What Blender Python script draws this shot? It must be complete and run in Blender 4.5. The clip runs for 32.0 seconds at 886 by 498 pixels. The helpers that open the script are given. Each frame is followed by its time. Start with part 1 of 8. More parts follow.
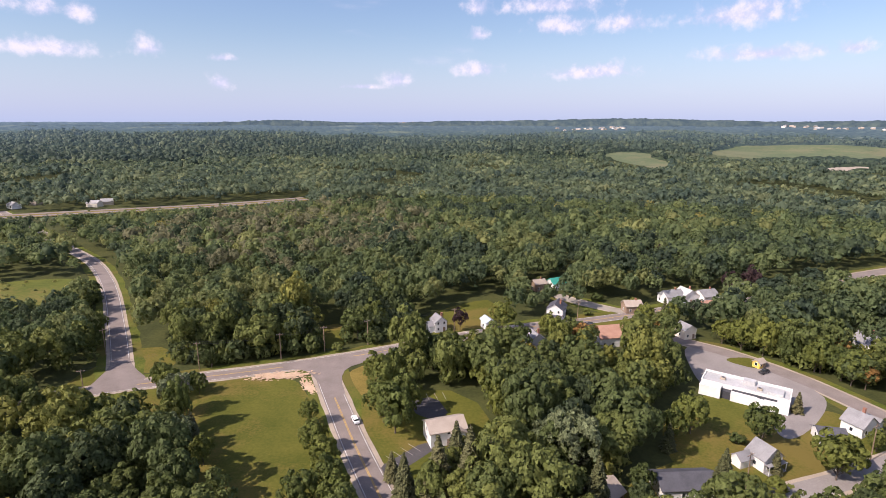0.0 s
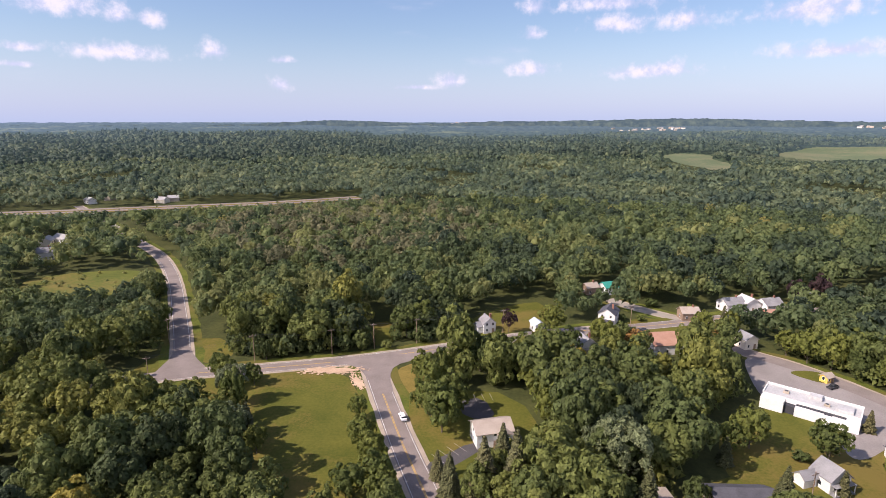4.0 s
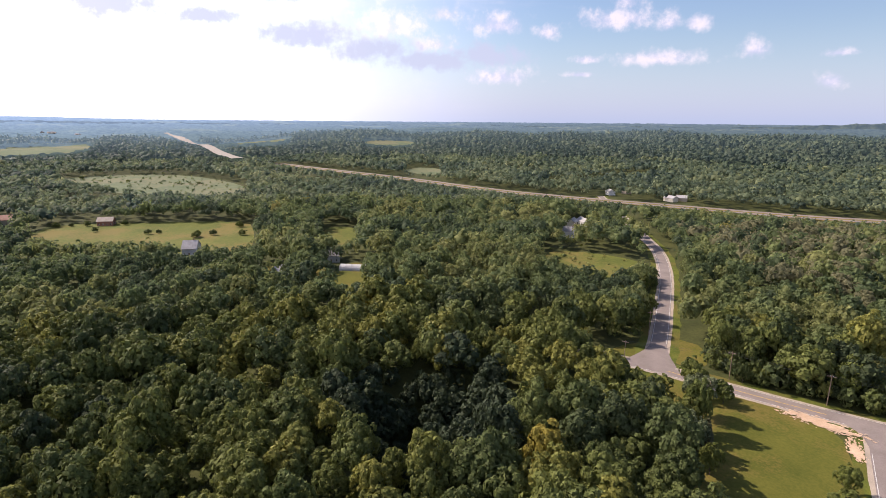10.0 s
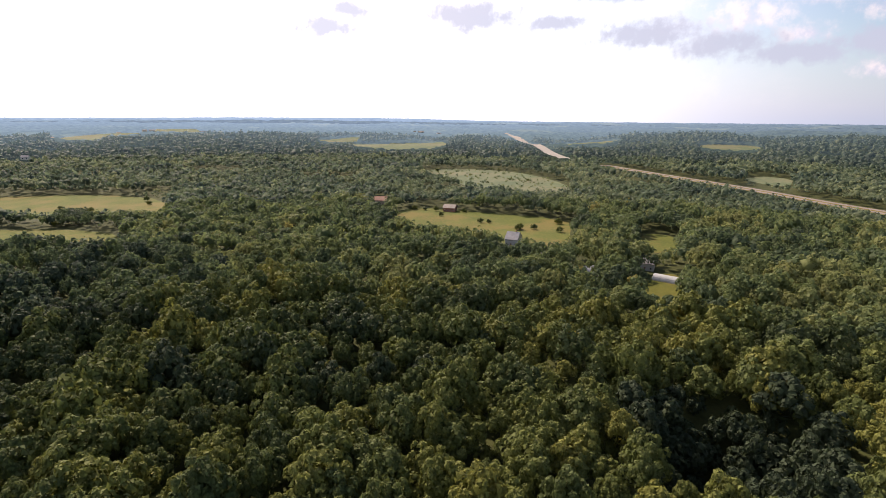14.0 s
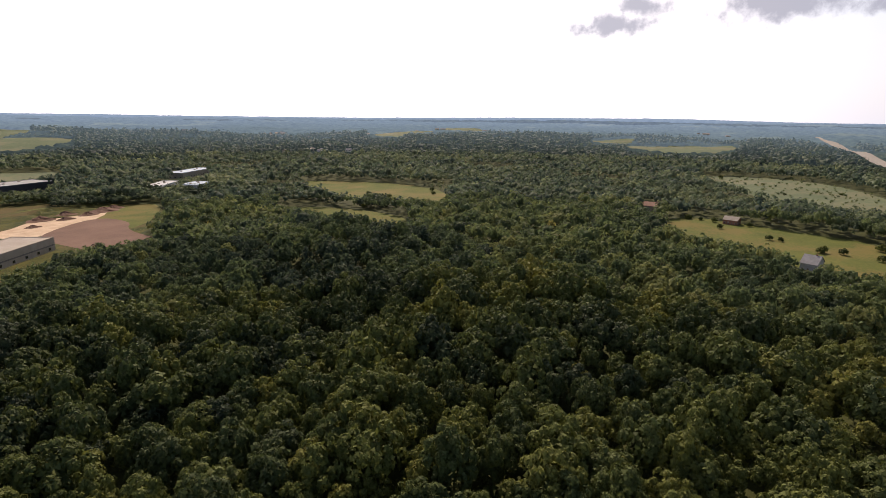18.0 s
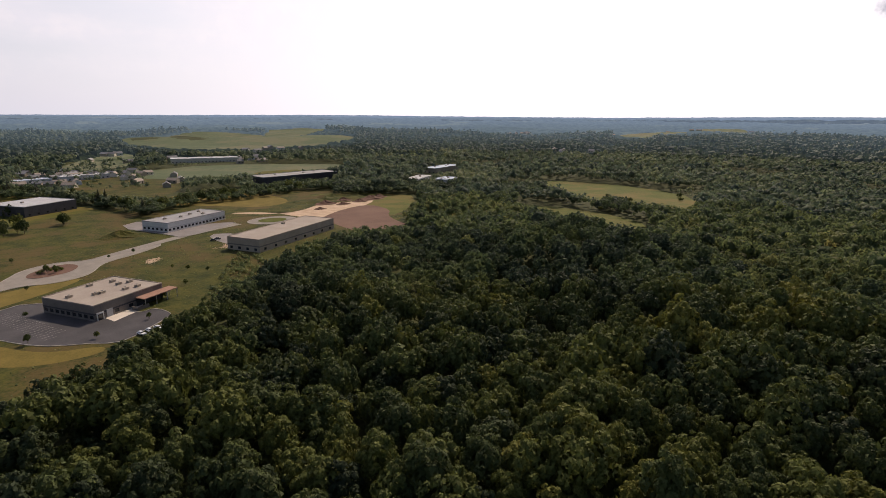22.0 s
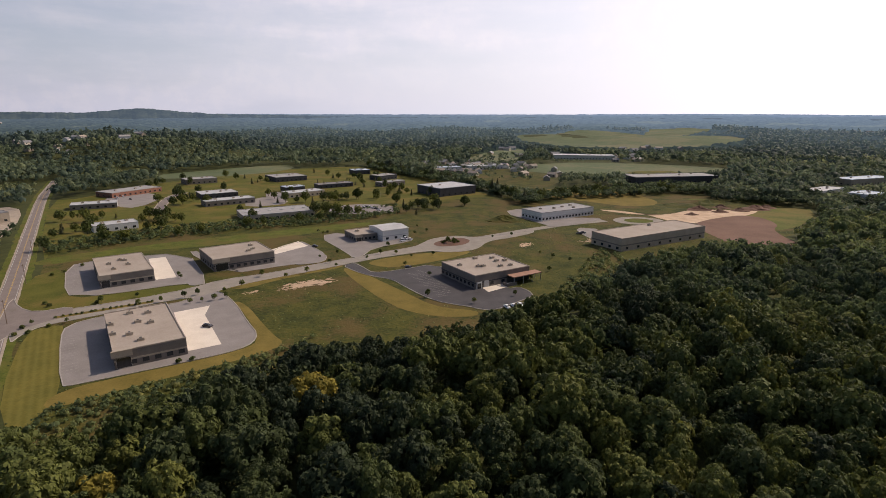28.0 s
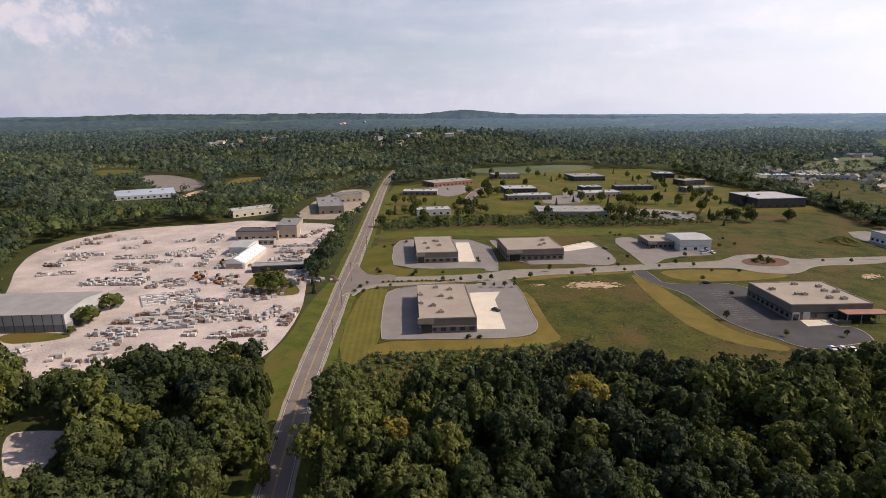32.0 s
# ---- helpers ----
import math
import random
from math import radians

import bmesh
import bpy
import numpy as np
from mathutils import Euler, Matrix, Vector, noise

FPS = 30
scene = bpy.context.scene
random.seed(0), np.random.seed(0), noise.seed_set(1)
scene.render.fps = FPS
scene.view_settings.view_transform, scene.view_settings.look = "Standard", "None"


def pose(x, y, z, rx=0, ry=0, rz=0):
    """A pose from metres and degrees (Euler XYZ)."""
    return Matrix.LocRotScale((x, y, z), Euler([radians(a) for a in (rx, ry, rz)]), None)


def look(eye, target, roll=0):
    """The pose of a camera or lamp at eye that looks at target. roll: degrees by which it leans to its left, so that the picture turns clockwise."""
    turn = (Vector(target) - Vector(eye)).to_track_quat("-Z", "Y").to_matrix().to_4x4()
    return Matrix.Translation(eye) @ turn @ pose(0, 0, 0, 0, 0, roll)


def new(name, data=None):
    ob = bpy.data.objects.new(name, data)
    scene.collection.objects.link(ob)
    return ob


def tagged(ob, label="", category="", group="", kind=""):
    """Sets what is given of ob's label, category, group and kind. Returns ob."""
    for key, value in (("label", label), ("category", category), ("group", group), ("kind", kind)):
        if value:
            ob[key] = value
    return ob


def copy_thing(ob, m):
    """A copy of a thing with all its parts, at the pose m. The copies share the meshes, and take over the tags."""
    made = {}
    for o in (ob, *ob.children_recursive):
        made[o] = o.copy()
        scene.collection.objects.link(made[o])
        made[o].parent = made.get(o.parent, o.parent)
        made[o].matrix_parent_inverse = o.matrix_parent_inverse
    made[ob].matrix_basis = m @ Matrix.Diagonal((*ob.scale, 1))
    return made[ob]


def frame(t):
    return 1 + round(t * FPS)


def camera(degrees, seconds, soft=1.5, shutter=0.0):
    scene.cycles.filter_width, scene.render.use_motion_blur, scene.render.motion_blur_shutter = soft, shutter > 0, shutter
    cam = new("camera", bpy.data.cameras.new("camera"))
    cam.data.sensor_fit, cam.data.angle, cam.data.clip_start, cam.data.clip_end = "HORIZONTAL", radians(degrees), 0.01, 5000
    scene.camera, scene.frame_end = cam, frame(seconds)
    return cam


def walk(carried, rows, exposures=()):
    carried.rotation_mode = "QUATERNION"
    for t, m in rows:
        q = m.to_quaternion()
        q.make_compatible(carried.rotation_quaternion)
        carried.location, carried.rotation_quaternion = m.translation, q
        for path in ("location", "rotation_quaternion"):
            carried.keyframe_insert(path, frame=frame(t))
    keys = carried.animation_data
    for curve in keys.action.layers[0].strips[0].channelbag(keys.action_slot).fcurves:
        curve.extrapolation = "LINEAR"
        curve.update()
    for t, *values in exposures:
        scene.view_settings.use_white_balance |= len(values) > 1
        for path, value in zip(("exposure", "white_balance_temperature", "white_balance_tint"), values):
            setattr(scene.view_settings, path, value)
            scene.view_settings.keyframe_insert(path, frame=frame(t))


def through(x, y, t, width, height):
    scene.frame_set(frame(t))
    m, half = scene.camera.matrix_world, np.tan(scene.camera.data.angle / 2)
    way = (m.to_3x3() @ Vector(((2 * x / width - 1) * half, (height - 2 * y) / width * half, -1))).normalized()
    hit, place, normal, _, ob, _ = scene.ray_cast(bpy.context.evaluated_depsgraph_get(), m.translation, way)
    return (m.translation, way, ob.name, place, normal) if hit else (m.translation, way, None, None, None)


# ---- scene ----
cam = camera(77.566, 32.0, soft=0.85)
EYE_Z = 90.0
PATH = [  # seconds, tilt, lean, turn in degrees
    (0, 76.84, -0.09, 0.01),
    (0.5, 76.85, -0.08, 0.23),
    (1, 76.86, -0.06, 0.45),
    (1.5, 76.86, -0.03, 0.78),
    (2, 76.85, -0.02, 1.15),
    (2.5, 76.86, -0.05, 1.71),
    (4.5, 76.86, -0.08, 7.85),
    (5, 76.86, -0.13, 11.24),
    (5.5, 76.86, -0.16, 15.27),
    (6, 76.86, -0.17, 19.56),
    (6.5, 76.85, -0.16, 23.89),
    (7, 76.84, -0.17, 28.23),
    (7.5, 76.84, -0.19, 32.62),
    (8, 76.84, -0.25, 37.10),
    (8.5, 76.83, -0.32, 41.57),
    (9, 76.82, -0.39, 46.08),
    (9.5, 76.81, -0.44, 50.63),
    (10, 76.81, -0.45, 55.11),
    (10.5, 76.81, -0.41, 59.46),
    (11, 76.82, -0.38, 63.71),
    (11.5, 76.82, -0.35, 67.96),
    (12, 76.82, -0.33, 72.06),
    (12.5, 76.81, -0.35, 75.97),
    (13, 76.78, -0.39, 79.91),
    (13.5, 76.75, -0.39, 83.85),
    (14, 76.71, -0.46, 87.67),
    (14.5, 76.65, -0.52, 91.38),
    (16.5, 76.59, -0.55, 105.42),
    (17, 76.55, -0.56, 108.69),
    (17.5, 76.52, -0.63, 111.82),
    (18, 76.50, -0.62, 114.96),
    (18.5, 76.50, -0.62, 118.11),
    (19, 76.49, -0.58, 121.18),
    (19.5, 76.46, -0.59, 124.21),
    (20, 76.41, -0.55, 127.30),
    (20.5, 76.38, -0.51, 130.42),
    (21, 76.35, -0.45, 133.38),
    (21.5, 76.33, -0.41, 136.37),
    (22, 76.31, -0.36, 139.38),
    (22.5, 76.30, -0.34, 142.22),
    (23, 76.28, -0.32, 145.19),
    (23.5, 76.25, -0.31, 148.11),
    (24, 76.23, -0.32, 151.11),
    (24.5, 76.21, -0.32, 154.09),
    (25, 76.17, -0.24, 157.13),
    (25.5, 76.14, -0.19, 160.23),
    (27.5, 76.11, -0.14, 173.07),
    (28, 76.08, -0.10, 176.63),
    (28.5, 76.06, -0.01, 180.27),
    (29, 76.05, 0.01, 183.90),
    (29.5, 76.04, 0.07, 187.66),
    (30, 76.04, 0.13, 191.43),
    (30.5, 76.06, 0.20, 195.25),
    (31, 76.08, 0.24, 199.25),
    (31.5, 76.11, 0.27, 203.36),
    (32, 76.13, 0.28, 206.80),
]
EXPOSURES = [(0, 0.5, 6050, 25), (9, 0.52, 6150, 24), (12, 0.5, 6450, 22), (14, 0.4, 6600, 21), (19, -0.3, 6750, 20), (25, -0.62, 6600, 21), (28, -0.5, 6550, 20), (32, -0.34, 6450, 18)]  # seconds, stops, kelvin, tint

walk(cam, [(t, pose(0, 0, EYE_Z, rx, ry, rz)) for t, rx, ry, rz in PATH], EXPOSURES)

# ---- light ----
SUN_AZ, SUN_EL = 118.0, 43.0          # degrees, counter-clockwise from +y


def way(az, el):
    a, e = radians(az), radians(el)
    return Vector((-math.sin(a) * math.cos(e), math.cos(a) * math.cos(e), math.sin(e)))


sun = new("sun", bpy.data.lights.new("sun", "SUN"))
sun.data.energy, sun.data.angle, sun.data.color = 5.0, radians(0.6), (1.0, 0.88, 0.68)
sun.matrix_world = look(way(SUN_AZ, SUN_EL) * 500, (0, 0, 0))


class Net:
    """A small hand for node trees."""

    def __init__(self, tree):
        self.t = tree

    def n(self, kind):
        return self.t.nodes.new(kind)

    def math(self, op, a, b=None, c=None):
        nd = self.t.nodes.new("ShaderNodeMath")
        nd.operation = op
        for i, v in enumerate((a, b, c)):
            if v is None:
                continue
            if isinstance(v, (int, float)):
                nd.inputs[i].default_value = v
            else:
                self.t.links.new(v, nd.inputs[i])
        return nd.outputs[0]

    def mix(self, fac, a, b):
        nd = self.t.nodes.new("ShaderNodeMix")
        nd.data_type = "RGBA"
        for i, v in ((0, fac), (6, a), (7, b)):
            if isinstance(v, (int, float)):
                nd.inputs[i].default_value = v
            elif isinstance(v, tuple):
                nd.inputs[i].default_value = (*v[:3], 1)
            else:
                self.t.links.new(v, nd.inputs[i])
        return nd.outputs[2]

    def noise(self, vec, scale, detail=4, rough=0.55):
        nd = self.t.nodes.new("ShaderNodeTexNoise")
        nd.inputs["Scale"].default_value, nd.inputs["Detail"].default_value, nd.inputs["Roughness"].default_value = scale, detail, rough
        if vec is not None:
            self.t.links.new(vec, nd.inputs["Vector"])
        return nd.outputs["Fac"]

    def ramp(self, fac, *stops):
        nd = self.t.nodes.new("ShaderNodeValToRGB")
        el = nd.color_ramp.elements
        while len(el) < len(stops):
            el.new(0.5)
        for e, (p, c) in zip(el, stops):
            e.position, e.color = p, (*c, 1)
        self.t.links.new(fac, nd.inputs[0])
        return nd.outputs[0]

    def step(self, v, lo, hi):
        nd = self.t.nodes.new("ShaderNodeMapRange")
        nd.interpolation_type = "SMOOTHSTEP"
        nd.inputs[1].default_value, nd.inputs[2].default_value = lo, hi
        self.t.links.new(v, nd.inputs[0])
        return nd.outputs[0]


world = bpy.data.worlds.new("sky")
scene.world = world
world.use_nodes = True
W = Net(world.node_tree)
world.node_tree.nodes.clear()
sky = W.n("ShaderNodeTexSky")
sky.sky_type, sky.sun_disc = "NISHITA", False
sky.sun_elevation, sky.sun_rotation = radians(SUN_EL), radians(-SUN_AZ)
sky.air_density, sky.dust_density, sky.ozone_density = 1.2, 0.7, 3.0
co = W.n("ShaderNodeTexCoord").outputs["Generated"]
sep = W.n("ShaderNodeSeparateXYZ")
world.node_tree.links.new(co, sep.inputs[0])
azim = W.math("DEGREES", W.math("ARCTAN2", W.math("MULTIPLY", sep.outputs[0], -1.0), sep.outputs[1]))
elev = W.math("DEGREES", W.math("ARCSINE", sep.outputs[2]))
# a thin cloud layer, and single cumulus heads low over the horizon
flat = W.n("ShaderNodeMapping")
flat.inputs["Scale"].default_value = (1.0, 1.0, 4.5)
world.node_tree.links.new(co, flat.inputs[0])
layer = W.noise(flat.outputs[0], 3.2, 6, 0.55)
puff = W.noise(co, 34.0, 7, 0.6)
fine = W.noise(co, 90.0, 5, 0.6)
rough_edge = W.math("ADD", W.math("MULTIPLY", puff, 1.5), W.math("MULTIPLY", fine, 0.5))
CLOUDS = [  # azimuth, elevation, half width, half height
    (34.2, 8.64, 1.7, 1.4), (31.7, 8.47, 1.6, 1.1), (34.7, 5.62, 5.0, 1.1), (26.9, 6.06, 1.8, 1.3), (20.8, 5.53, 1.8, 0.5), (21.1, 3.29, 1.5, 1.1), (4.6, 3.75, 2.0, 1.4), (8.1, 3.19, 2.8, 0.4),
    (-3.4, 4.78, 3.2, 1.1), (-14.3, 4.4, 5.6, 1.1), (-15.9, 4.58, 2.5, 1.2), (-11.5, 8.62, 3.9, 1.4), (-10.6, 10.51, 6.7, 1.3), (-3.3, 8.06, 1.7, 0.9), (-3.6, 10.46, 2.3, 1.1), (-17.1, 8.71, 3.3, 1.3),
    (-26.7, 8.79, 6.1, 1.7), (-28.1, 9.39, 3.3, 1.4), (-29.0, 5.61, 7.2, 1.0), (-35.2, 5.69, 1.8, 0.9),
    (60.7, 8.56, 4.7, 2.3), (55.1, 9.85, 2.5, 1.3), (49.8, 8.81, 4.2, 1.7), (38.7, 9.07, 5.0, 1.7), (37.9, 10.77, 2.0, 1.9), (49.5, 4.1, 4.3, 1.3), (41.3, 5.65, 1.9, 0.6), (41.8, 4.32, 1.9, 0.4),
    (45.0, 8.16, 1.6, 1.1), (56.0, 7.07, 3.3, 1.3), (-119.0, 7.0, 9.0, 3.0),
]
total = None
for a0, e0, w0, h0 in CLOUDS:
    da = W.math("DIVIDE", W.math("SUBTRACT", azim, a0), w0)
    de = W.math("DIVIDE", W.math("SUBTRACT", elev, e0), h0)
    de = W.math("MAXIMUM", de, W.math("MULTIPLY", de, -1.5))      # flat bases
    d = W.math("SUBTRACT", 1.0, W.math("SQRT", W.math("ADD", W.math("MULTIPLY", da, da), W.math("MULTIPLY", de, de))))
    total = d if total is None else W.math("SMOOTH_MAX", total, d, 0.25)
heads = W.step(W.math("ADD", total, W.math("MULTIPLY", W.math("SUBTRACT", rough_edge, 1.0), 1.3)), 0.0, 1.05)
# thin veil that thickens towards the sun's side of the sky
off_sun = W.math("SUBTRACT", W.math("MODULO", W.math("ADD", azim, 360.0 + 180.0 - SUN_AZ), 360.0), 180.0)
dsun = W.math("MAXIMUM", W.math("MULTIPLY", off_sun, 0.62), W.math("MULTIPLY", off_sun, -1.0))
veil_side = W.math("SUBTRACT", 1.0, W.step(dsun, 15.0, 95.0))
veil = W.math("MULTIPLY", W.step(W.math("ADD", layer, W.math("MULTIPLY", veil_side, 0.30)), 0.62, 0.92), W.step(elev, 0.0, 7.0))
dback = W.math("ABSOLUTE", W.math("SUBTRACT", W.math("MODULO", W.math("ADD", azim, 540.0 + 140.0), 360.0), 180.0))
veil_back = W.math("MULTIPLY", W.math("SUBTRACT", 1.0, W.step(dback, 15.0, 55.0)), 0.6)
veil = W.math("MAXIMUM", veil, W.math("MULTIPLY", veil_back, W.step(layer, 0.3, 0.62)))
cover = W.math("MINIMUM", W.math("ADD", W.math("MULTIPLY", heads, 0.92), W.math("MULTIPLY", veil, 0.75)), 1.0)
shade = W.mix(W.step(puff, 0.40, 0.62), (5.4, 5.6, 6.7), (7.8, 7.3, 7.4))
haze = W.math("SUBTRACT", 1.0, W.step(elev, -2.0, 9.0))
low = W.mix(W.math("MULTIPLY", haze, 0.75), sky.outputs[0], (4.3, 5.3, 7.4))
glare = W.math("MULTIPLY", W.math("SUBTRACT", 1.0, W.step(dsun, 0.0, 75.0)), 0.95)
low_only = W.math("SUBTRACT", 1.0, W.step(elev, 20.0, 56.0))
glare = W.math("MULTIPLY", glare, low_only)
low = W.mix(glare, low, (19.0, 19.0, 19.3))
back = W.math("MULTIPLY", W.math("SUBTRACT", 1.0, W.step(dback, 25.0, 75.0)), W.math("MULTIPLY", low_only, 0.32))
shade = W.mix(back, shade, (14.5, 14.6, 16.0))
low = W.mix(W.math("MULTIPLY", back, 0.8), low, (9.5, 10.6, 12.6))
GREYS = [  # shaded cloud undersides: azimuth, elevation, half width, half height
    (68.0, 7.8, 6.5, 1.6), (62.0, 6.6, 5.5, 1.5), (56.5, 5.6, 6.8, 1.1), (51.1, 6.2, 4.6, 1.2), (71.8, 11.0, 5.0, 0.6), (85.0, 9.5, 6.6, 1.9), (99.2, 8.4, 4.5, 1.3), (96.6, 9.9, 2.8, 1.1), (77.5, 8.9, 4.5, 0.9),
]
under = None
for a0, e0, w0, h0 in GREYS:
    da = W.math("DIVIDE", W.math("SUBTRACT", azim, a0), w0)
    de = W.math("DIVIDE", W.math("SUBTRACT", elev, e0), h0)
    d = W.math("SUBTRACT", 1.0, W.math("SQRT", W.math("ADD", W.math("MULTIPLY", da, da), W.math("MULTIPLY", de, de))))
    under = d if under is None else W.math("MAXIMUM", under, d)
under = W.step(W.math("ADD", under, W.math("MULTIPLY", W.math("SUBTRACT", rough_edge, 1.0), 1.3)), -0.1, 0.75)
final = W.mix(cover, low, W.mix(glare, shade, (19.0, 19.0, 19.3)))
bg = W.n("ShaderNodeBackground")
final = W.mix(W.math("MULTIPLY", under, 0.85), final, (4.9, 5.3, 6.3))
world.node_tree.links.new(final, bg.inputs[0])
bg.inputs[1].default_value = 0.092
world.node_tree.links.new(bg.outputs[0], W.n("ShaderNodeOutputWorld").inputs[0])


# ---- materials ----
def material(name, rough=0.9, metal=0.0, spec=0.3):
    m = bpy.data.materials.new(name)
    m.use_nodes = True
    N = Net(m.node_tree)
    b = m.node_tree.nodes["Principled BSDF"]
    b.inputs["Roughness"].default_value, b.inputs["Metallic"].default_value = rough, metal
    b.inputs["Specular IOR Level"].default_value = spec
    return m, N, b


def place(N):
    return N.n("ShaderNodeNewGeometry").outputs["Position"]


def surface(name, dark, light, size, fine_size=None, rough=0.9, metal=0.0, bump=0.0, per_object=0.0, spec=0.3, lo=0.35, hi=0.65, dry=None, dry_size=45.0):
    """Two scales of variation between two base colours, at sizes in metres."""
    m, N, b = material(name, rough, metal, spec)
    p = place(N)
    big = N.noise(p, 1.0 / size, 5, 0.6)
    small = N.noise(p, 1.0 / (fine_size or size / 9), 4, 0.6)
    f = N.math("ADD", N.math("MULTIPLY", big, 0.6), N.math("MULTIPLY", small, 0.4))
    if per_object:
        r = N.n("ShaderNodeObjectInfo").outputs["Random"]
        f = N.math("ADD", f, N.math("MULTIPLY", N.math("SUBTRACT", r, 0.5), per_object))
    c = N.ramp(f, (lo, dark), (hi, light))
    if dry:          # broad parched areas with ragged borders
        wide = N.math("ADD", N.noise(p, 1.0 / dry_size, 6, 0.62), N.math("MULTIPLY", N.math("SUBTRACT", small, 0.5), 0.25))
        c = N.mix(N.math("MULTIPLY", N.step(wide, 0.46, 0.62), 0.85), c, dry)
    m.node_tree.links.new(c, b.inputs["Base Color"])
    if bump:
        bp = N.n("ShaderNodeBump")
        bp.inputs["Strength"].default_value, bp.inputs["Distance"].default_value = 0.6, bump
        m.node_tree.links.new(small, bp.inputs["Height"])
        m.node_tree.links.new(bp.outputs[0], b.inputs["Normal"])
    return m


def foliage(name, stops, source="tint", through=0.3, spray=0.42):
    """Leaves: colour by tree, lighter and darker clumps, a little light through the blade."""
    m, N, b = material(name, 0.7, 0.0, 0.2)
    if source == "tint":
        at = N.n("ShaderNodeAttribute")
        at.attribute_name = "tint"
        t = at.outputs["Fac"]
    else:
        t = N.n("ShaderNodeObjectInfo").outputs["Random"]
    leaf = N.n("ShaderNodeNewGeometry").outputs["Random Per Island"]
    c = N.ramp(t, *stops)
    hsv = N.n("ShaderNodeHueSaturation")
    m.node_tree.links.new(c, hsv.inputs["Color"])
    v = N.math("ADD", 0.72, N.math("MULTIPLY", leaf, 0.56))
    m.node_tree.links.new(v, hsv.inputs["Value"])
    col = hsv.outputs[0]
    m.node_tree.links.new(col, b.inputs["Base Color"])
    tr = N.n("ShaderNodeBsdfTranslucent")
    m.node_tree.links.new(col, tr.inputs[0])
    mx = N.n("ShaderNodeMixShader")
    mx.inputs[0].default_value = through
    out = m.node_tree.nodes["Material Output"]
    m.node_tree.links.new(b.outputs[0], mx.inputs[1])
    m.node_tree.links.new(tr.outputs[0], mx.inputs[2])
    if spray:        # each spray is many small leaves of uneven tone
        vo = N.n("ShaderNodeTexVoronoi")
        vo.inputs["Scale"].default_value = 1.0 / spray
        m.node_tree.links.new(place(N), vo.inputs["Vector"])
        sc = N.n("ShaderNodeSeparateColor")
        m.node_tree.links.new(vo.outputs["Color"], sc.inputs[0])
        m.node_tree.links.new(N.math("ADD", N.math("ADD", 0.45, N.math("MULTIPLY", leaf, 0.45)), N.math("MULTIPLY", sc.outputs[0], 0.65)), hsv.inputs["Value"])
        bp = N.n("ShaderNodeBump")
        bp.inputs["Strength"].default_value, bp.inputs["Distance"].default_value = 0.9, spray * 0.9
        bp.invert = True
        m.node_tree.links.new(vo.outputs["Distance"], bp.inputs["Height"])
        m.node_tree.links.new(bp.outputs[0], b.inputs["Normal"])
        m.node_tree.links.new(bp.outputs[0], tr.inputs["Normal"])
    m.node_tree.links.new(mx.outputs[0], out.inputs[0])
    return m


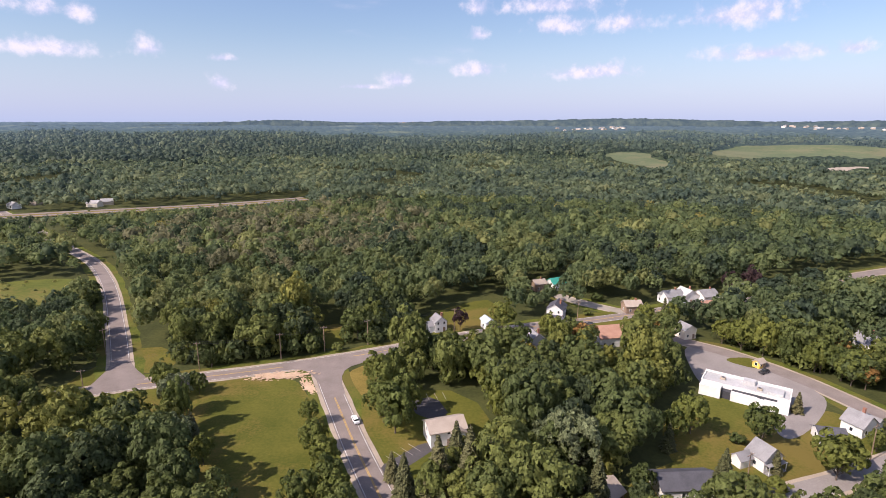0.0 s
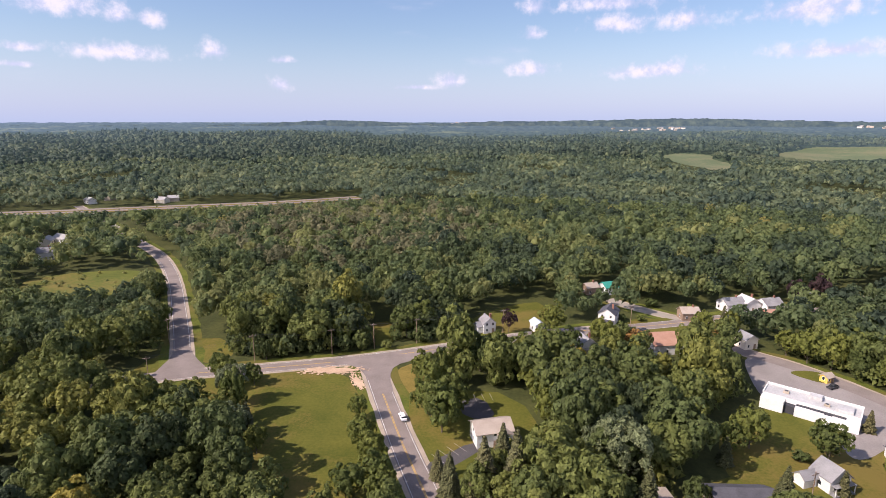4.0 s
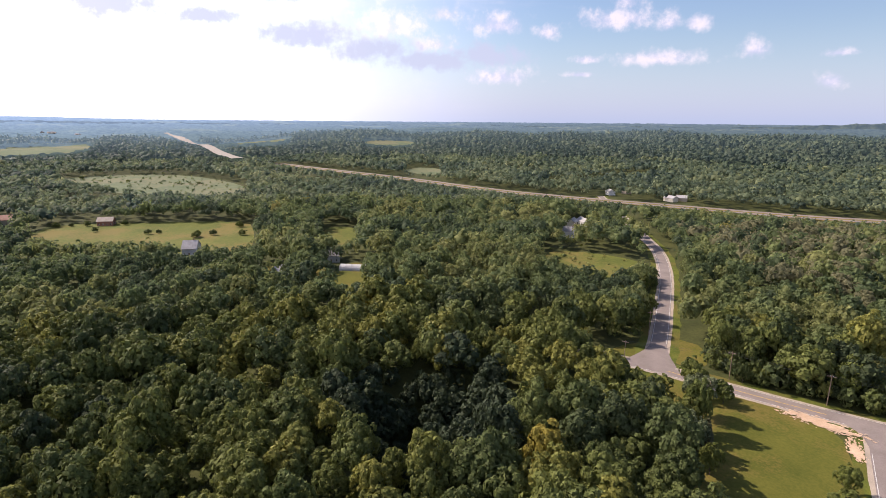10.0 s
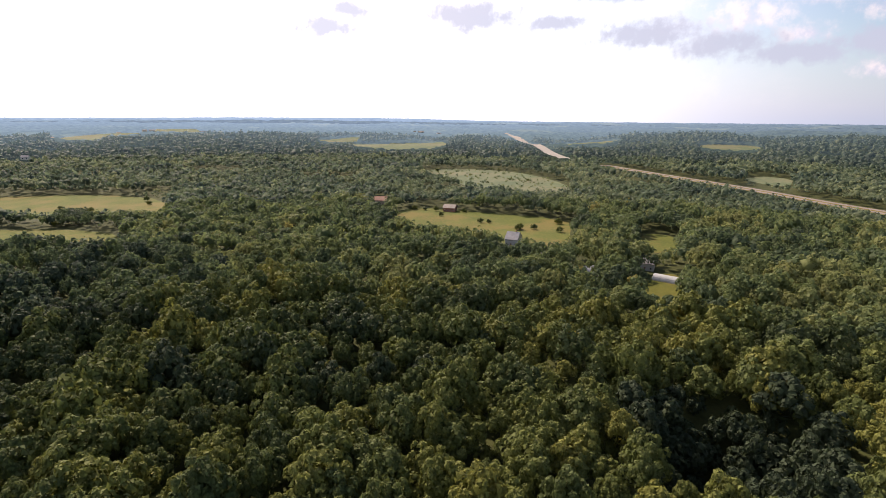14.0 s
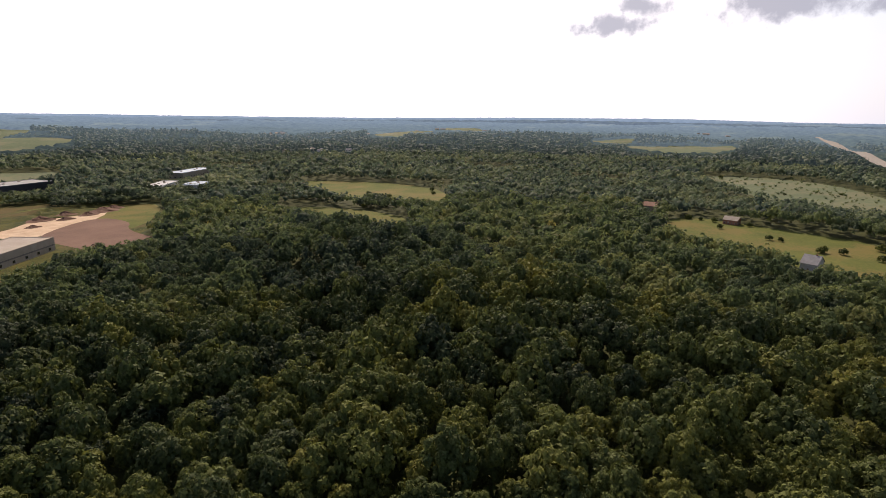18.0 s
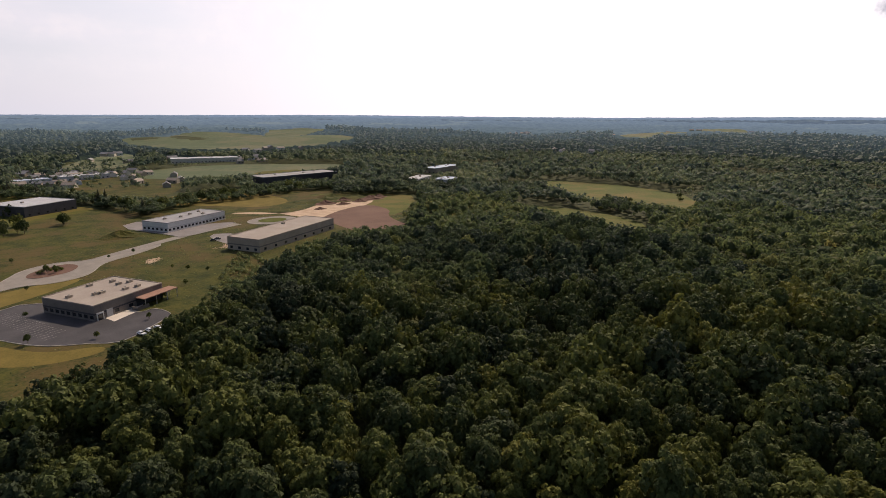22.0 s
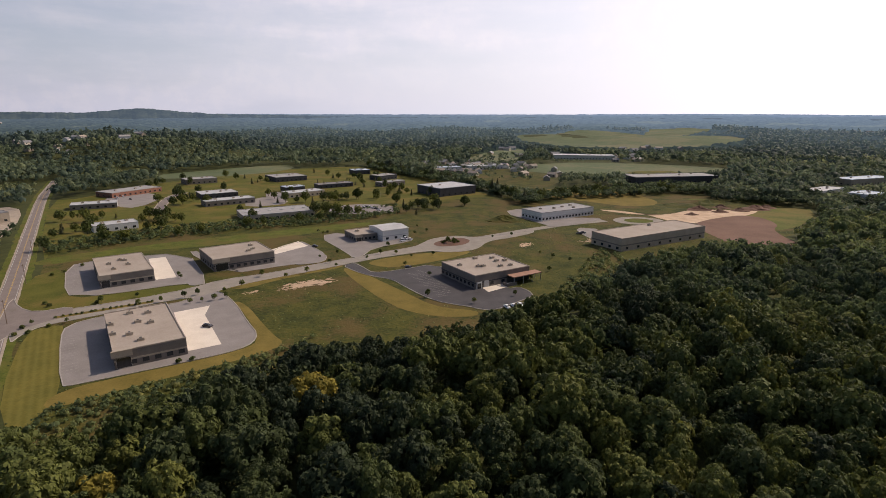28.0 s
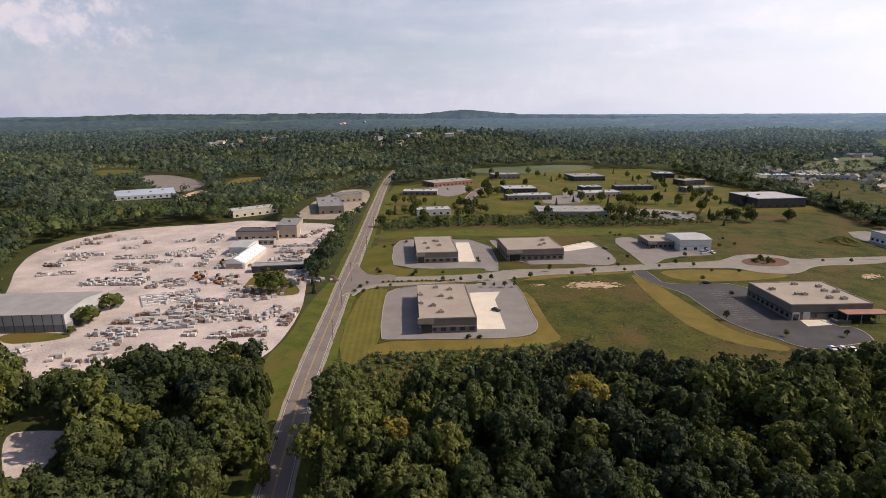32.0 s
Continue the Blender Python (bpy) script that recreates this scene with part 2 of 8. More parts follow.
LEAF_STOPS = ((0.0, (0.040, 0.056, 0.027)), (0.3, (0.082, 0.104, 0.032)), (0.55, (0.132, 0.148, 0.036)), (0.75, (0.182, 0.182, 0.040)),
              (0.9, (0.255, 0.210, 0.036)), (1.0, (0.170, 0.165, 0.092)))
M = dict(
    leaf=foliage("leaves", LEAF_STOPS, spray=0.0),
    # middle leaves shift part-way to the haze tint of the far ones
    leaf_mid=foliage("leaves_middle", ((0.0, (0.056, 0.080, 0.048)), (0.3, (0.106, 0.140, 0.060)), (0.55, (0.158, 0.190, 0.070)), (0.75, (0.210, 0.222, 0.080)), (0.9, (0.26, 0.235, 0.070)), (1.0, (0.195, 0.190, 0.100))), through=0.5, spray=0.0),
    # haze over the distant woods put into bluer, paler leaf colours
    leaf_far=foliage("leaves_far_hazed", ((0.0, (0.060, 0.090, 0.068)), (0.5, (0.135, 0.170, 0.094)), (1.0, (0.250, 0.268, 0.130))), through=0.5, spray=0.0),
    leaf_one=foliage("leaves_single_tree", ((0.0, (0.052, 0.070, 0.021)), (0.5, (0.090, 0.110, 0.026)), (1.0, (0.140, 0.152, 0.030))), "object", spray=0.0),
    needle=foliage("needles", ((0.0, (0.060, 0.070, 0.028)), (1.0, (0.115, 0.105, 0.045))), "object", 0.08),
    autumn=foliage("leaves_turning", ((0.0, (0.24, 0.13, 0.04)), (1.0, (0.26, 0.17, 0.05))), "object"),
    plum=foliage("leaves_plum", ((0.0, (0.035, 0.018, 0.022)), (1.0, (0.05, 0.03, 0.03))), "object"),
    silver=foliage("leaves_grey_green", ((0.0, (0.12, 0.15, 0.075)), (1.0, (0.17, 0.19, 0.09))), "object"),
    bark=surface("bark", (0.06, 0.045, 0.035), (0.14, 0.11, 0.085), 0.8, 0.1, bump=0.02),
    ground=surface("forest_floor", (0.030, 0.038, 0.013), (0.072, 0.076, 0.024), 14, 1.3, bump=0.1, spec=0.12),
    lawn=surface("mown_grass", (0.062, 0.072, 0.011), (0.122, 0.116, 0.021), 16, 0.9, bump=0.03, dry=(0.150, 0.113, 0.030), dry_size=30, spec=0.12),
    lawn_dry=surface("dry_grass", (0.120, 0.096, 0.022), (0.215, 0.158, 0.042), 11, 0.8, bump=0.03, spec=0.12),
    meadow=surface("rough_meadow", (0.030, 0.040, 0.009), (0.092, 0.088, 0.018), 12, 1.6, bump=0.4, lo=0.40, hi=0.60, dry=(0.110, 0.077, 0.028), dry_size=38, spec=0.12),
    striped=surface("striped_lawn", (0.085, 0.085, 0.016), (0.165, 0.135, 0.028), 9, 0.9, bump=0.03, spec=0.12),
    scrubby=surface("scrub_grass", (0.050, 0.072, 0.010), (0.125, 0.132, 0.024), 7, 0.8, bump=0.2, dry=(0.120, 0.100, 0.026), dry_size=22, spec=0.12),
    crop=surface("green_crop", (0.050, 0.082, 0.022), (0.075, 0.11, 0.03), 60, 3, bump=0.05, spec=0.12),
    pasture=surface("pale_pasture", (0.066, 0.086, 0.017), (0.125, 0.130, 0.028), 26, 2.2, bump=0.15, dry=(0.158, 0.124, 0.038), dry_size=55, spec=0.12),
    # haze mixed into the bluer base colours of far fields
    field_far=surface("distant_field_hazed", (0.078, 0.106, 0.054), (0.128, 0.150, 0.078), 90, 9, dry=(0.160, 0.155, 0.088), dry_size=200, spec=0.12),
    asphalt=surface("worn_asphalt", (0.165, 0.136, 0.122), (0.242, 0.203, 0.184), 7, 0.4, rough=0.85),
    asphalt_lot=surface("parking_asphalt", (0.20, 0.177, 0.165), (0.28, 0.252, 0.236), 12, 0.5, rough=0.85),
    asphalt_new=surface("dark_asphalt", (0.045, 0.042, 0.045), (0.085, 0.078, 0.08), 10, 0.5, rough=0.8),
    concrete_road=surface("concrete_road", (0.22, 0.195, 0.165), (0.31, 0.275, 0.235), 6, 0.4, rough=0.85),
    apron=surface("pale_concrete", (0.62, 0.54, 0.45), (0.76, 0.68, 0.58), 8, 0.5, rough=0.8),
    gravel=surface("gravel", (0.26, 0.215, 0.165), (0.42, 0.35, 0.28), 6, 0.25, bump=0.03),
    yard=surface("limestone_dust", (0.33, 0.275, 0.25), (0.68, 0.575, 0.53), 22, 0.9, bump=0.03),
    dirt=surface("bare_sandy_soil", (0.40, 0.27, 0.17), (0.62, 0.46, 0.32), 9, 0.6, bump=0.08),
    soil=surface("ploughed_red_soil", (0.115, 0.060, 0.040), (0.19, 0.105, 0.07), 25, 1.2, bump=0.1),
    white=surface("white_road_paint", (0.34, 0.33, 0.31), (0.72, 0.72, 0.70), 3, 0.15, rough=0.6),
    yellow=surface("yellow_road_paint", (0.36, 0.23, 0.06), (0.60, 0.38, 0.09), 3, 0.15, rough=0.6),
    kerb=surface("pale_kerb_concrete", (0.30, 0.27, 0.235), (0.42, 0.38, 0.335), 3, 0.3, rough=0.85),
    faded=surface("faded_bay_paint", (0.22, 0.19, 0.17), (0.42, 0.39, 0.36), 2, 0.2, rough=0.7),
    siding=surface("white_siding", (0.56, 0.55, 0.53), (0.68, 0.67, 0.65), 4, 0.25, rough=0.6),
    cream=surface("cream_siding", (0.55, 0.50, 0.40), (0.68, 0.62, 0.52), 4, 0.25, rough=0.65),
    block=surface("grey_brown_masonry", (0.15, 0.13, 0.115), (0.22, 0.195, 0.17), 5, 0.3, rough=0.85),
    tan=surface("tan_masonry", (0.32, 0.27, 0.21), (0.42, 0.36, 0.29), 5, 0.3, rough=0.85),
    dark=surface("dark_cladding", (0.035, 0.035, 0.042), (0.06, 0.06, 0.068), 5, 0.3, rough=0.6),
    metal_wall=surface("grey_metal_cladding", (0.40, 0.40, 0.41), (0.52, 0.52, 0.52), 6, 0.3, rough=0.5),
    brick=surface("red_brown_brick", (0.22, 0.10, 0.07), (0.33, 0.16, 0.11), 3, 0.2),
    membrane=surface("tan_roof_membrane", (0.30, 0.25, 0.205), (0.40, 0.34, 0.285), 12, 0.8, rough=0.85),
    roof_white=surface("white_metal_roof", (0.36, 0.355, 0.35), (0.52, 0.515, 0.51), 8, 0.5, rough=0.5),
    roof_grey=surface("grey_roof", (0.26, 0.25, 0.25), (0.36, 0.35, 0.34), 6, 0.4, rough=0.8),
    shingle=surface("grey_shingles", (0.17, 0.165, 0.17), (0.27, 0.265, 0.27), 3, 0.25, rough=0.85, per_object=0.1),
    shingle_dark=surface("charcoal_shingles", (0.055, 0.055, 0.065), (0.10, 0.10, 0.115), 3, 0.25, rough=0.85),
    shingle_tan=surface("tan_shingles", (0.30, 0.25, 0.205), (0.40, 0.335, 0.28), 3, 0.25, rough=0.85),
    shingle_red=surface("brown_red_shingles", (0.30, 0.165, 0.115), (0.40, 0.235, 0.17), 3, 0.25, rough=0.85),
    roof_green=surface("green_metal_roof", (0.03, 0.22, 0.17), (0.05, 0.30, 0.23), 3, 0.3, rough=0.5),
    roof_blue=surface("blue_grey_metal_roof", (0.38, 0.44, 0.52), (0.48, 0.54, 0.61), 5, 0.3, rough=0.45),
    wood=surface("weathered_wood", (0.17, 0.12, 0.085), (0.28, 0.20, 0.145), 1.5, 0.12),
    stone=surface("cut_limestone", (0.34, 0.32, 0.315), (0.66, 0.62, 0.60), 2.5, 0.3, per_object=0.25, bump=0.03),
    stone_dark=surface("brown_stone", (0.15, 0.105, 0.085), (0.28, 0.20, 0.165), 2.0, 0.3, per_object=0.25, bump=0.03),
    steel=surface("galvanised_steel", (0.40, 0.40, 0.41), (0.55, 0.55, 0.56), 2, 0.2, rough=0.45, metal=0.6),
    rust=surface("orange_machine_paint", (0.45, 0.16, 0.04), (0.58, 0.24, 0.06), 2, 0.2, rough=0.6),
    carpaint=surface("white_car_paint", (0.74, 0.74, 0.75), (0.82, 0.82, 0.83), 3, 1, rough=0.25, spec=0.5),
    carpaint_dark=surface("dark_car_paint", (0.03, 0.03, 0.035), (0.05, 0.05, 0.055), 3, 1, rough=0.25, spec=0.5),
    rubber=surface("rubber", (0.015, 0.015, 0.015), (0.03, 0.03, 0.03), 1, 0.1),
    yellow_paint=surface("yellow_painted_board", (0.62, 0.40, 0.08), (0.72, 0.50, 0.12), 2, 0.2),
    tarp=surface("white_tent_fabric", (0.72, 0.73, 0.76), (0.84, 0.85, 0.87), 4, 0.4, rough=0.6),
)
# mowing stripes on the striped lawn
sm = M["striped"].node_tree
SN = Net(sm)
wv = SN.n("ShaderNodeTexWave")
wv.inputs["Scale"].default_value, wv.inputs["Distortion"].default_value = 0.12, 0.4
mp = SN.n("ShaderNodeMapping")
mp.inputs["Rotation"].default_value = (0, 0, radians(-30))
sm.links.new(place(SN), mp.inputs[0])
sm.links.new(mp.outputs[0], wv.inputs["Vector"])
sb = sm.nodes["Principled BSDF"]
base_link = sb.inputs["Base Color"].links[0].from_socket
sm.links.new(SN.mix(SN.math("MULTIPLY", wv.outputs["Fac"], 0.3), base_link, (0.20, 0.17, 0.045)), sb.inputs["Base Color"])
gm, GN, gb = material("window_glass", 0.08, 0.0, 0.6)
gb.inputs["Base Color"].default_value = (0.02, 0.025, 0.03, 1)
M["glass"] = gm


# ---- ground ----
def height(x, y):
    """Land: level round the camera, rolling and rising far off, with a few wooded hills and a ravine in the near woods."""
    r = np.hypot(x, y)
    z = 58.0 * (np.clip(r - 1200.0, 0, None) / 3600.0) ** 2
    for cx, cy, s, h in ((-1180, 1930, 1100, 27), (-480, 1750, 620, 13), (-2300, 1500, 900, 20), (590, -1200, 370, 36), (900, 2300, 1000, 20), (-262, -196, 95, 13), (-215, -75, 110, 6),
                         (-900, -1900, 700, 22), (-1900, -700, 700, 20), (-1700, 1000, 650, 18), (330, 1500, 500, 16), (1100, -1100, 500, 22), (900, -300, 420, 24), (-124, 83, 34, -25), (-286, -81, 36, -10)):
        z = z + h * np.clip(1 - ((x - cx) ** 2 + (y - cy) ** 2) / (s * s), 0, None) ** 2
    far = np.clip((r - 1150.0) / 900.0, 0, 1)
    roll = sum(np.sin((x * math.cos(a) + y * math.sin(a)) / w + a * 7.0) for a, w in ((0.3, 128.0), (1.15, 96.0), (2.05, 143.0), (2.7, 74.0), (0.8, 57.0)))
    return z + far * far * np.clip(6.5 - r / 900.0, 1.2, 5.0) * roll


def mesh_object(name, verts, faces, mat, parent=None):
    me = bpy.data.meshes.new(name)
    me.from_pydata([tuple(v) for v in verts], [], [tuple(f) for f in faces])
    me.materials.append(mat)
    ob = new(name, me)
    if parent is not None:
        ob.parent = parent
    return ob


def part(name, bm, mat, parent=None, label=""):
    me = bpy.data.meshes.new(name)
    bm.to_mesh(me)
    bm.free()
    me.materials.append(mat)
    ob = new(name, me)
    if parent is not None:
        ob.parent = parent
    if label:
        ob["label"] = label
    return ob


rings = np.concatenate([np.arange(0, 400, 8), np.arange(400, 1200, 40), np.geomspace(1200, 4950, 90)])
segs = 240
ang = np.linspace(0, 2 * np.pi, segs, endpoint=False)
gx, gy = np.outer(rings[1:], np.cos(ang)).ravel(), np.outer(rings[1:], np.sin(ang)).ravel()
gv = np.vstack([[0, 0, float(height(np.array(0.0), np.array(0.0)))], np.stack([gx, gy, height(gx, gy)], 1)])
gf = [(0, 1 + i, 1 + (i + 1) % segs) for i in range(segs)]
for k in range(len(rings) - 2):
    a, b = 1 + k * segs, 1 + (k + 1) * segs
    gf += [(a + i, b + i, b + (i + 1) % segs, a + (i + 1) % segs) for i in range(segs)]
ground = tagged(mesh_object("ground", gv, gf, M["ground"]), "dark leaf-littered forest ground under the woods", "ground", kind="structure")
ground.data.shade_smooth()

CLEAR = []          # plan polygons that stay free of trees
OPEN = []           # plan polygons that stay in sight over the tree tops


def smooth(pts, rounds=2, closed=True):
    """Corner cutting, so that drawn borders run in curves."""
    p = [Vector((a, b)) for a, b in pts]
    for _ in range(rounds):
        q = []
        n = len(p)
        if not closed:
            q.append(p[0])
        for i in range(n if closed else n - 1):
            a, b = p[i], p[(i + 1) % n]
            q += [a.lerp(b, 0.25), a.lerp(b, 0.75)]
        if not closed:
            q.append(p[-1])
        p = q
    return [(v.x, v.y) for v in p]


def patch(name, mat, lift, pts, label="", category="", rounds=2, clear=True, parent=None, over=3.0, kerb=False):
    """A level piece of land cover that follows the ground."""
    p = smooth(pts, min(rounds, 1) if name == "field" else rounds)
    if kerb:
        PAVED.append(np.array(p))
    if clear:
        CLEAR.append(np.array(p))
        OPEN.append((np.array(p), over))
    bm = bmesh.new()
    vs = [bm.verts.new((a, b, 0)) for a, b in p]
    face = bm.faces.new(vs)
    face.normal_update()
    bmesh.ops.triangulate(bm, faces=[face])
    far = max(math.hypot(a, b) for a, b in p)
    lift += 0.0004 * len(CLEAR)
    if far > 1100:
        bmesh.ops.subdivide_edges(bm, edges=bm.edges[:], cuts=3, use_grid_fill=True)
    for v in bm.verts:
        v.co.z = float(height(np.array(v.co.x), np.array(v.co.y))) + lift + (0.6 if far > 1100 else 0)
    bmesh.ops.recalc_face_normals(bm, faces=bm.faces[:])
    if bm.faces[:][0].normal.z < 0:
        bmesh.ops.reverse_faces(bm, faces=bm.faces[:])
    # grass and crop fields reaching past 950 m take the haze-tinted colour
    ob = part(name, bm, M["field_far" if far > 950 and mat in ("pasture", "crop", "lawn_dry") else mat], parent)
    if parent is None:
        tagged(ob, label, category, kind="structure")
    return ob


PAVED = []          # paved plan polygons that have a kerb


def kerbs(name, label):
    """A raised kerb round every paved polygon, open where one runs into another."""
    V, F = [], []
    for k, p in enumerate(PAVED):
        q = np.vstack([p, p[:1]])
        if np.sum(q[:-1, 0] * q[1:, 1] - q[1:, 0] * q[:-1, 1]) < 0:
            q = q[::-1]
        for a, b in zip(q[:-1], q[1:]):
            L = np.hypot(*(b - a))
            n = max(1, int(L / 3.0))
            u = (b - a) / max(L, 1e-6)
            o = np.array((u[1], -u[0]))
            for i in range(n):
                s, e = a + (b - a) * i / n, a + (b - a) * (i + 1) / n
                m = (s + e) / 2 + o * 0.8
                if any(j != k and inside(w, m[:1], m[1:])[0] for j, w in enumerate(PAVED)):
                    continue
                z = 0.28
                j0 = len(V)
                s, e = s - u * 0.02, e + u * 0.02
                V += [(*(s + o * d), h) for d, h in ((-0.02, 0.02), (-0.02, z), (0.36, z), (0.36, 0.0))] + [(*(e + o * d), h) for d, h in ((-0.02, 0.02), (-0.02, z), (0.36, z), (0.36, 0.0))]
                F += [(j0, j0 + 1, j0 + 5, j0 + 4), (j0 + 1, j0 + 2, j0 + 6, j0 + 5), (j0 + 2, j0 + 3, j0 + 7, j0 + 6)]
    return tagged(mesh_object(name, V, F, M["kerb"]), label, "kerb", kind="structure")


def ribbon(pts, half, lift, off=0.0, dash=None, wobble=0.0):
    """A strip along a centre line; off shifts it sideways; dash (on, off) in metres."""
    p = np.array(pts)
    seg = np.hypot(*np.diff(p, axis=0).T)
    s = np.concatenate([[0], np.cumsum(seg)])
    n = max(2, int(s[-1] / 4.0))
    u = np.linspace(0, s[-1], n)
    q = np.stack([np.interp(u, s, p[:, 0]), np.interp(u, s, p[:, 1])], 1)
    tan = np.gradient(q, axis=0)
    tan /= np.hypot(*tan.T)[:, None]
    nor = np.stack([-tan[:, 1], tan[:, 0]], 1)
    w = half + wobble * np.array([noise.noise(Vector((a * 0.13, b * 0.13, 3.0))) for a, b in q])
    a, b = q + nor * (off + w)[:, None], q + nor * (off - w)[:, None]
    v = np.vstack([a, b])
    z = height(v[:, 0], v[:, 1]) + lift
    v = np.column_stack([v, z])
    keep = [i for i in range(n - 1) if dash is None or (u[i] % sum(dash)) < dash[0]]
    return v, [(i + n, i + n + 1, i + 1, i) for i in keep]


def road(name, pts, half, label, mat="asphalt", centre="yellow", edge=0.45, verge="gravel", verge_w=1.2, lift=0.06, rounds=2, lanes=(), seen=True, over=0.5):
    p = smooth(pts, rounds, closed=False)
    q = np.array(p)
    v, f = ribbon(p, half, lift)
    ob = tagged(mesh_object(name, v, f, M[mat]), label, "road", kind="structure")
    if verge:
        vv, vf = ribbon(p, half + verge_w + 3.2, lift - 0.045, wobble=1.6)
        mesh_object("grass_verge", vv, vf, M["scrubby"], ob)
        vv, vf = ribbon(p, half + verge_w, lift - 0.025, wobble=0.35)
        mesh_object("verge", vv, vf, M[verge], ob)
    for off in lanes:
        vv, vf = ribbon(p, half * 0.3, lift + 0.1, off)
        mesh_object("carriageway", vv, vf, M["asphalt"], ob)
    if edge:
        for side in (-1, 1):
            vv, vf = ribbon(p, 0.075, lift + 0.012, side * (half - edge))
            mesh_object("edge_line", vv, vf, M["white"], ob)
    if centre:
        for side in (-0.17, 0.17):
            vv, vf = ribbon(p, 0.08, lift + 0.012, side)
            mesh_object("centre_line", vv, vf, M[centre], ob)
    t = np.gradient(q, axis=0)
    t /= np.hypot(*t.T)[:, None]
    nrm = np.stack([-t[:, 1], t[:, 0]], 1)
    w = half + verge_w + (2.2 if verge else 0.8)
    CLEAR.append(np.vstack([q + nrm * w, (q - nrm * w)[::-1]]))
    if seen:
        OPEN.append((np.vstack([q + nrm * half * 0.8, (q - nrm * half * 0.8)[::-1]]), over))
    return ob


patch("field", "lawn", 0.03, [(-117.3, 166.7), (-82.7, 179.4), (-63.2, 182.7), (-52.7, 181.4), (-44.7, 167.9), (-35.6, 151.6), (-29.6, 137.6), (-26.1, 118.7), (-31.1, 111), (-42.6, 103.6), (-62.1, 119.2), (-74.8, 140.8), (-81.9, 150.6)], "mown green grass field beside the road junction", "field", over=8)
patch("grass", "lawn", 0.02, [(-128.6, 171.7), (-132.3, 178.9), (-128.9, 194.8), (-122.9, 187.4), (-119.7, 176.1)], "mown grass verge at the side road", "grass", rounds=1)
patch("grass", "lawn", 0.02, [(-111.4, 184), (-126, 207.6), (-110.3, 209.6), (-98.4, 188.8)], "mown grass corner beside the trees", "grass", rounds=1)
patch("lawn", "lawn", 0.02, [(-49.4, 206.6), (-55.8, 231.9), (-45.1, 237.3), (-38.5, 210.6)], "small green lawn between trees", "lawn", rounds=1, over=4)
patch("lawn", "lawn", 0.02, [(-12.3, 220.2), (-9.5, 246.6), (12.4, 266.4), (26.3, 271.5), (29.3, 235.4)], "green lawn beside the white house", "lawn", rounds=1)
patch("grass", "lawn_dry", 0.02, [(-37, 187.1), (-19.9, 198.5), (-19.2, 162.9), (-20.5, 150.3), (-15.6, 139.7), (-11.8, 128), (-9.6, 121.8), (-18.6, 138.7), (-30.2, 169)], "dry brown grass strip along the road", "grass", over=6)
patch("lawn", "lawn", 0.02, [(-3.5, 169), (6.9, 169), (14.7, 132.8), (5.6, 133.2), (2.9, 156.3)], "mown lawn behind the office house", "lawn", over=6)
patch("lawn", "lawn", 0.02, [(-23.8, 145.1), (-20.3, 143.6), (-14.2, 131.4), (-9, 122), (-12.9, 117.7)], "front lawn by the road", "lawn")
patch("parking_lot", "asphalt_new", 0.05, [(-10.8, 164.4), (-2.5, 169), (2.9, 154.6), (-7.6, 154.6)], "dark asphalt parking lot behind the house", "parking lot", rounds=1)
patch("driveway", "asphalt_new", 0.05, [(-17.7, 129), (-10, 136.6), (-6.2, 140.8), (1.1, 142.2), (-6.6, 132.7), (-13.6, 125.4)], "dark asphalt driveway to the house", "driveway", rounds=1)
patch("lawn", "lawn", 0.02, [(40.7, 117.5), (61, 132.9), (81.4, 136.8), (108.3, 154.9), (123.5, 161.9), (130.4, 145.5), (117.7, 129.3), (85.8, 118.3), (50.7, 117.4)], "yellowing lawns round the houses", "lawn", over=6)
patch("grass", "lawn", 0.03, [(67.6, 156.5), (88.6, 173.3), (107.6, 156.6), (97.6, 148.4), (86.1, 139.6), (77.9, 132.9), (59.7, 127)], "mown grass lot behind the long white building", "grass", over=5)
patch("parking_lot", "asphalt_lot", 0.05, [(98.2, 212.4), (108.3, 206.7), (127.5, 179.7), (127.4, 173.4), (127.4, 164.8), (111.1, 148.5), (98.2, 141), (100.3, 153.2), (109.3, 156.6), (90.5, 173.3), (91.4, 186.3)], "pale worn asphalt parking lot round the long white building", "parking lot")
patch("grass", "lawn", 0.09, [(106.7, 198.6), (120.7, 200.3), (120.5, 192.1), (116.5, 188.7)], "grass island in the parking lot", "grass")
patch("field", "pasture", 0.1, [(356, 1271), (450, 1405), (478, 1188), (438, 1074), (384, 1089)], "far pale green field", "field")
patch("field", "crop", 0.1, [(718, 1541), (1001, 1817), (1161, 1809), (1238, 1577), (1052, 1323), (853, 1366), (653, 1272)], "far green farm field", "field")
patch("meadow", "pasture", 0.05, [(-247.6, 245.8), (-274.9, 288.5), (-215.9, 314), (-192.7, 286), (-194.7, 254.7)], "bright green overgrown meadow", "meadow", over=7)
patch("field", "pasture", 0.1, [(-920, 569), (-865, 600), (-787, 540), (-806, 497)], "bright yellow-green field behind the highway", "field")
patch("field", "pasture", 0.1, [(-895, 534), (-870, 604), (-756, 521), (-811, 500)], "bright green field behind the highway", "field")
patch("field", "pasture", 0.1, [(-2207, 511), (-2154, 778), (-1864, 668), (-1866, 431)], "far green field", "field")
patch("field", "pasture", 0.1, [(-1680, 833), (-1666, 1042), (-1501, 929), (-1515, 803)], "far green field", "field")
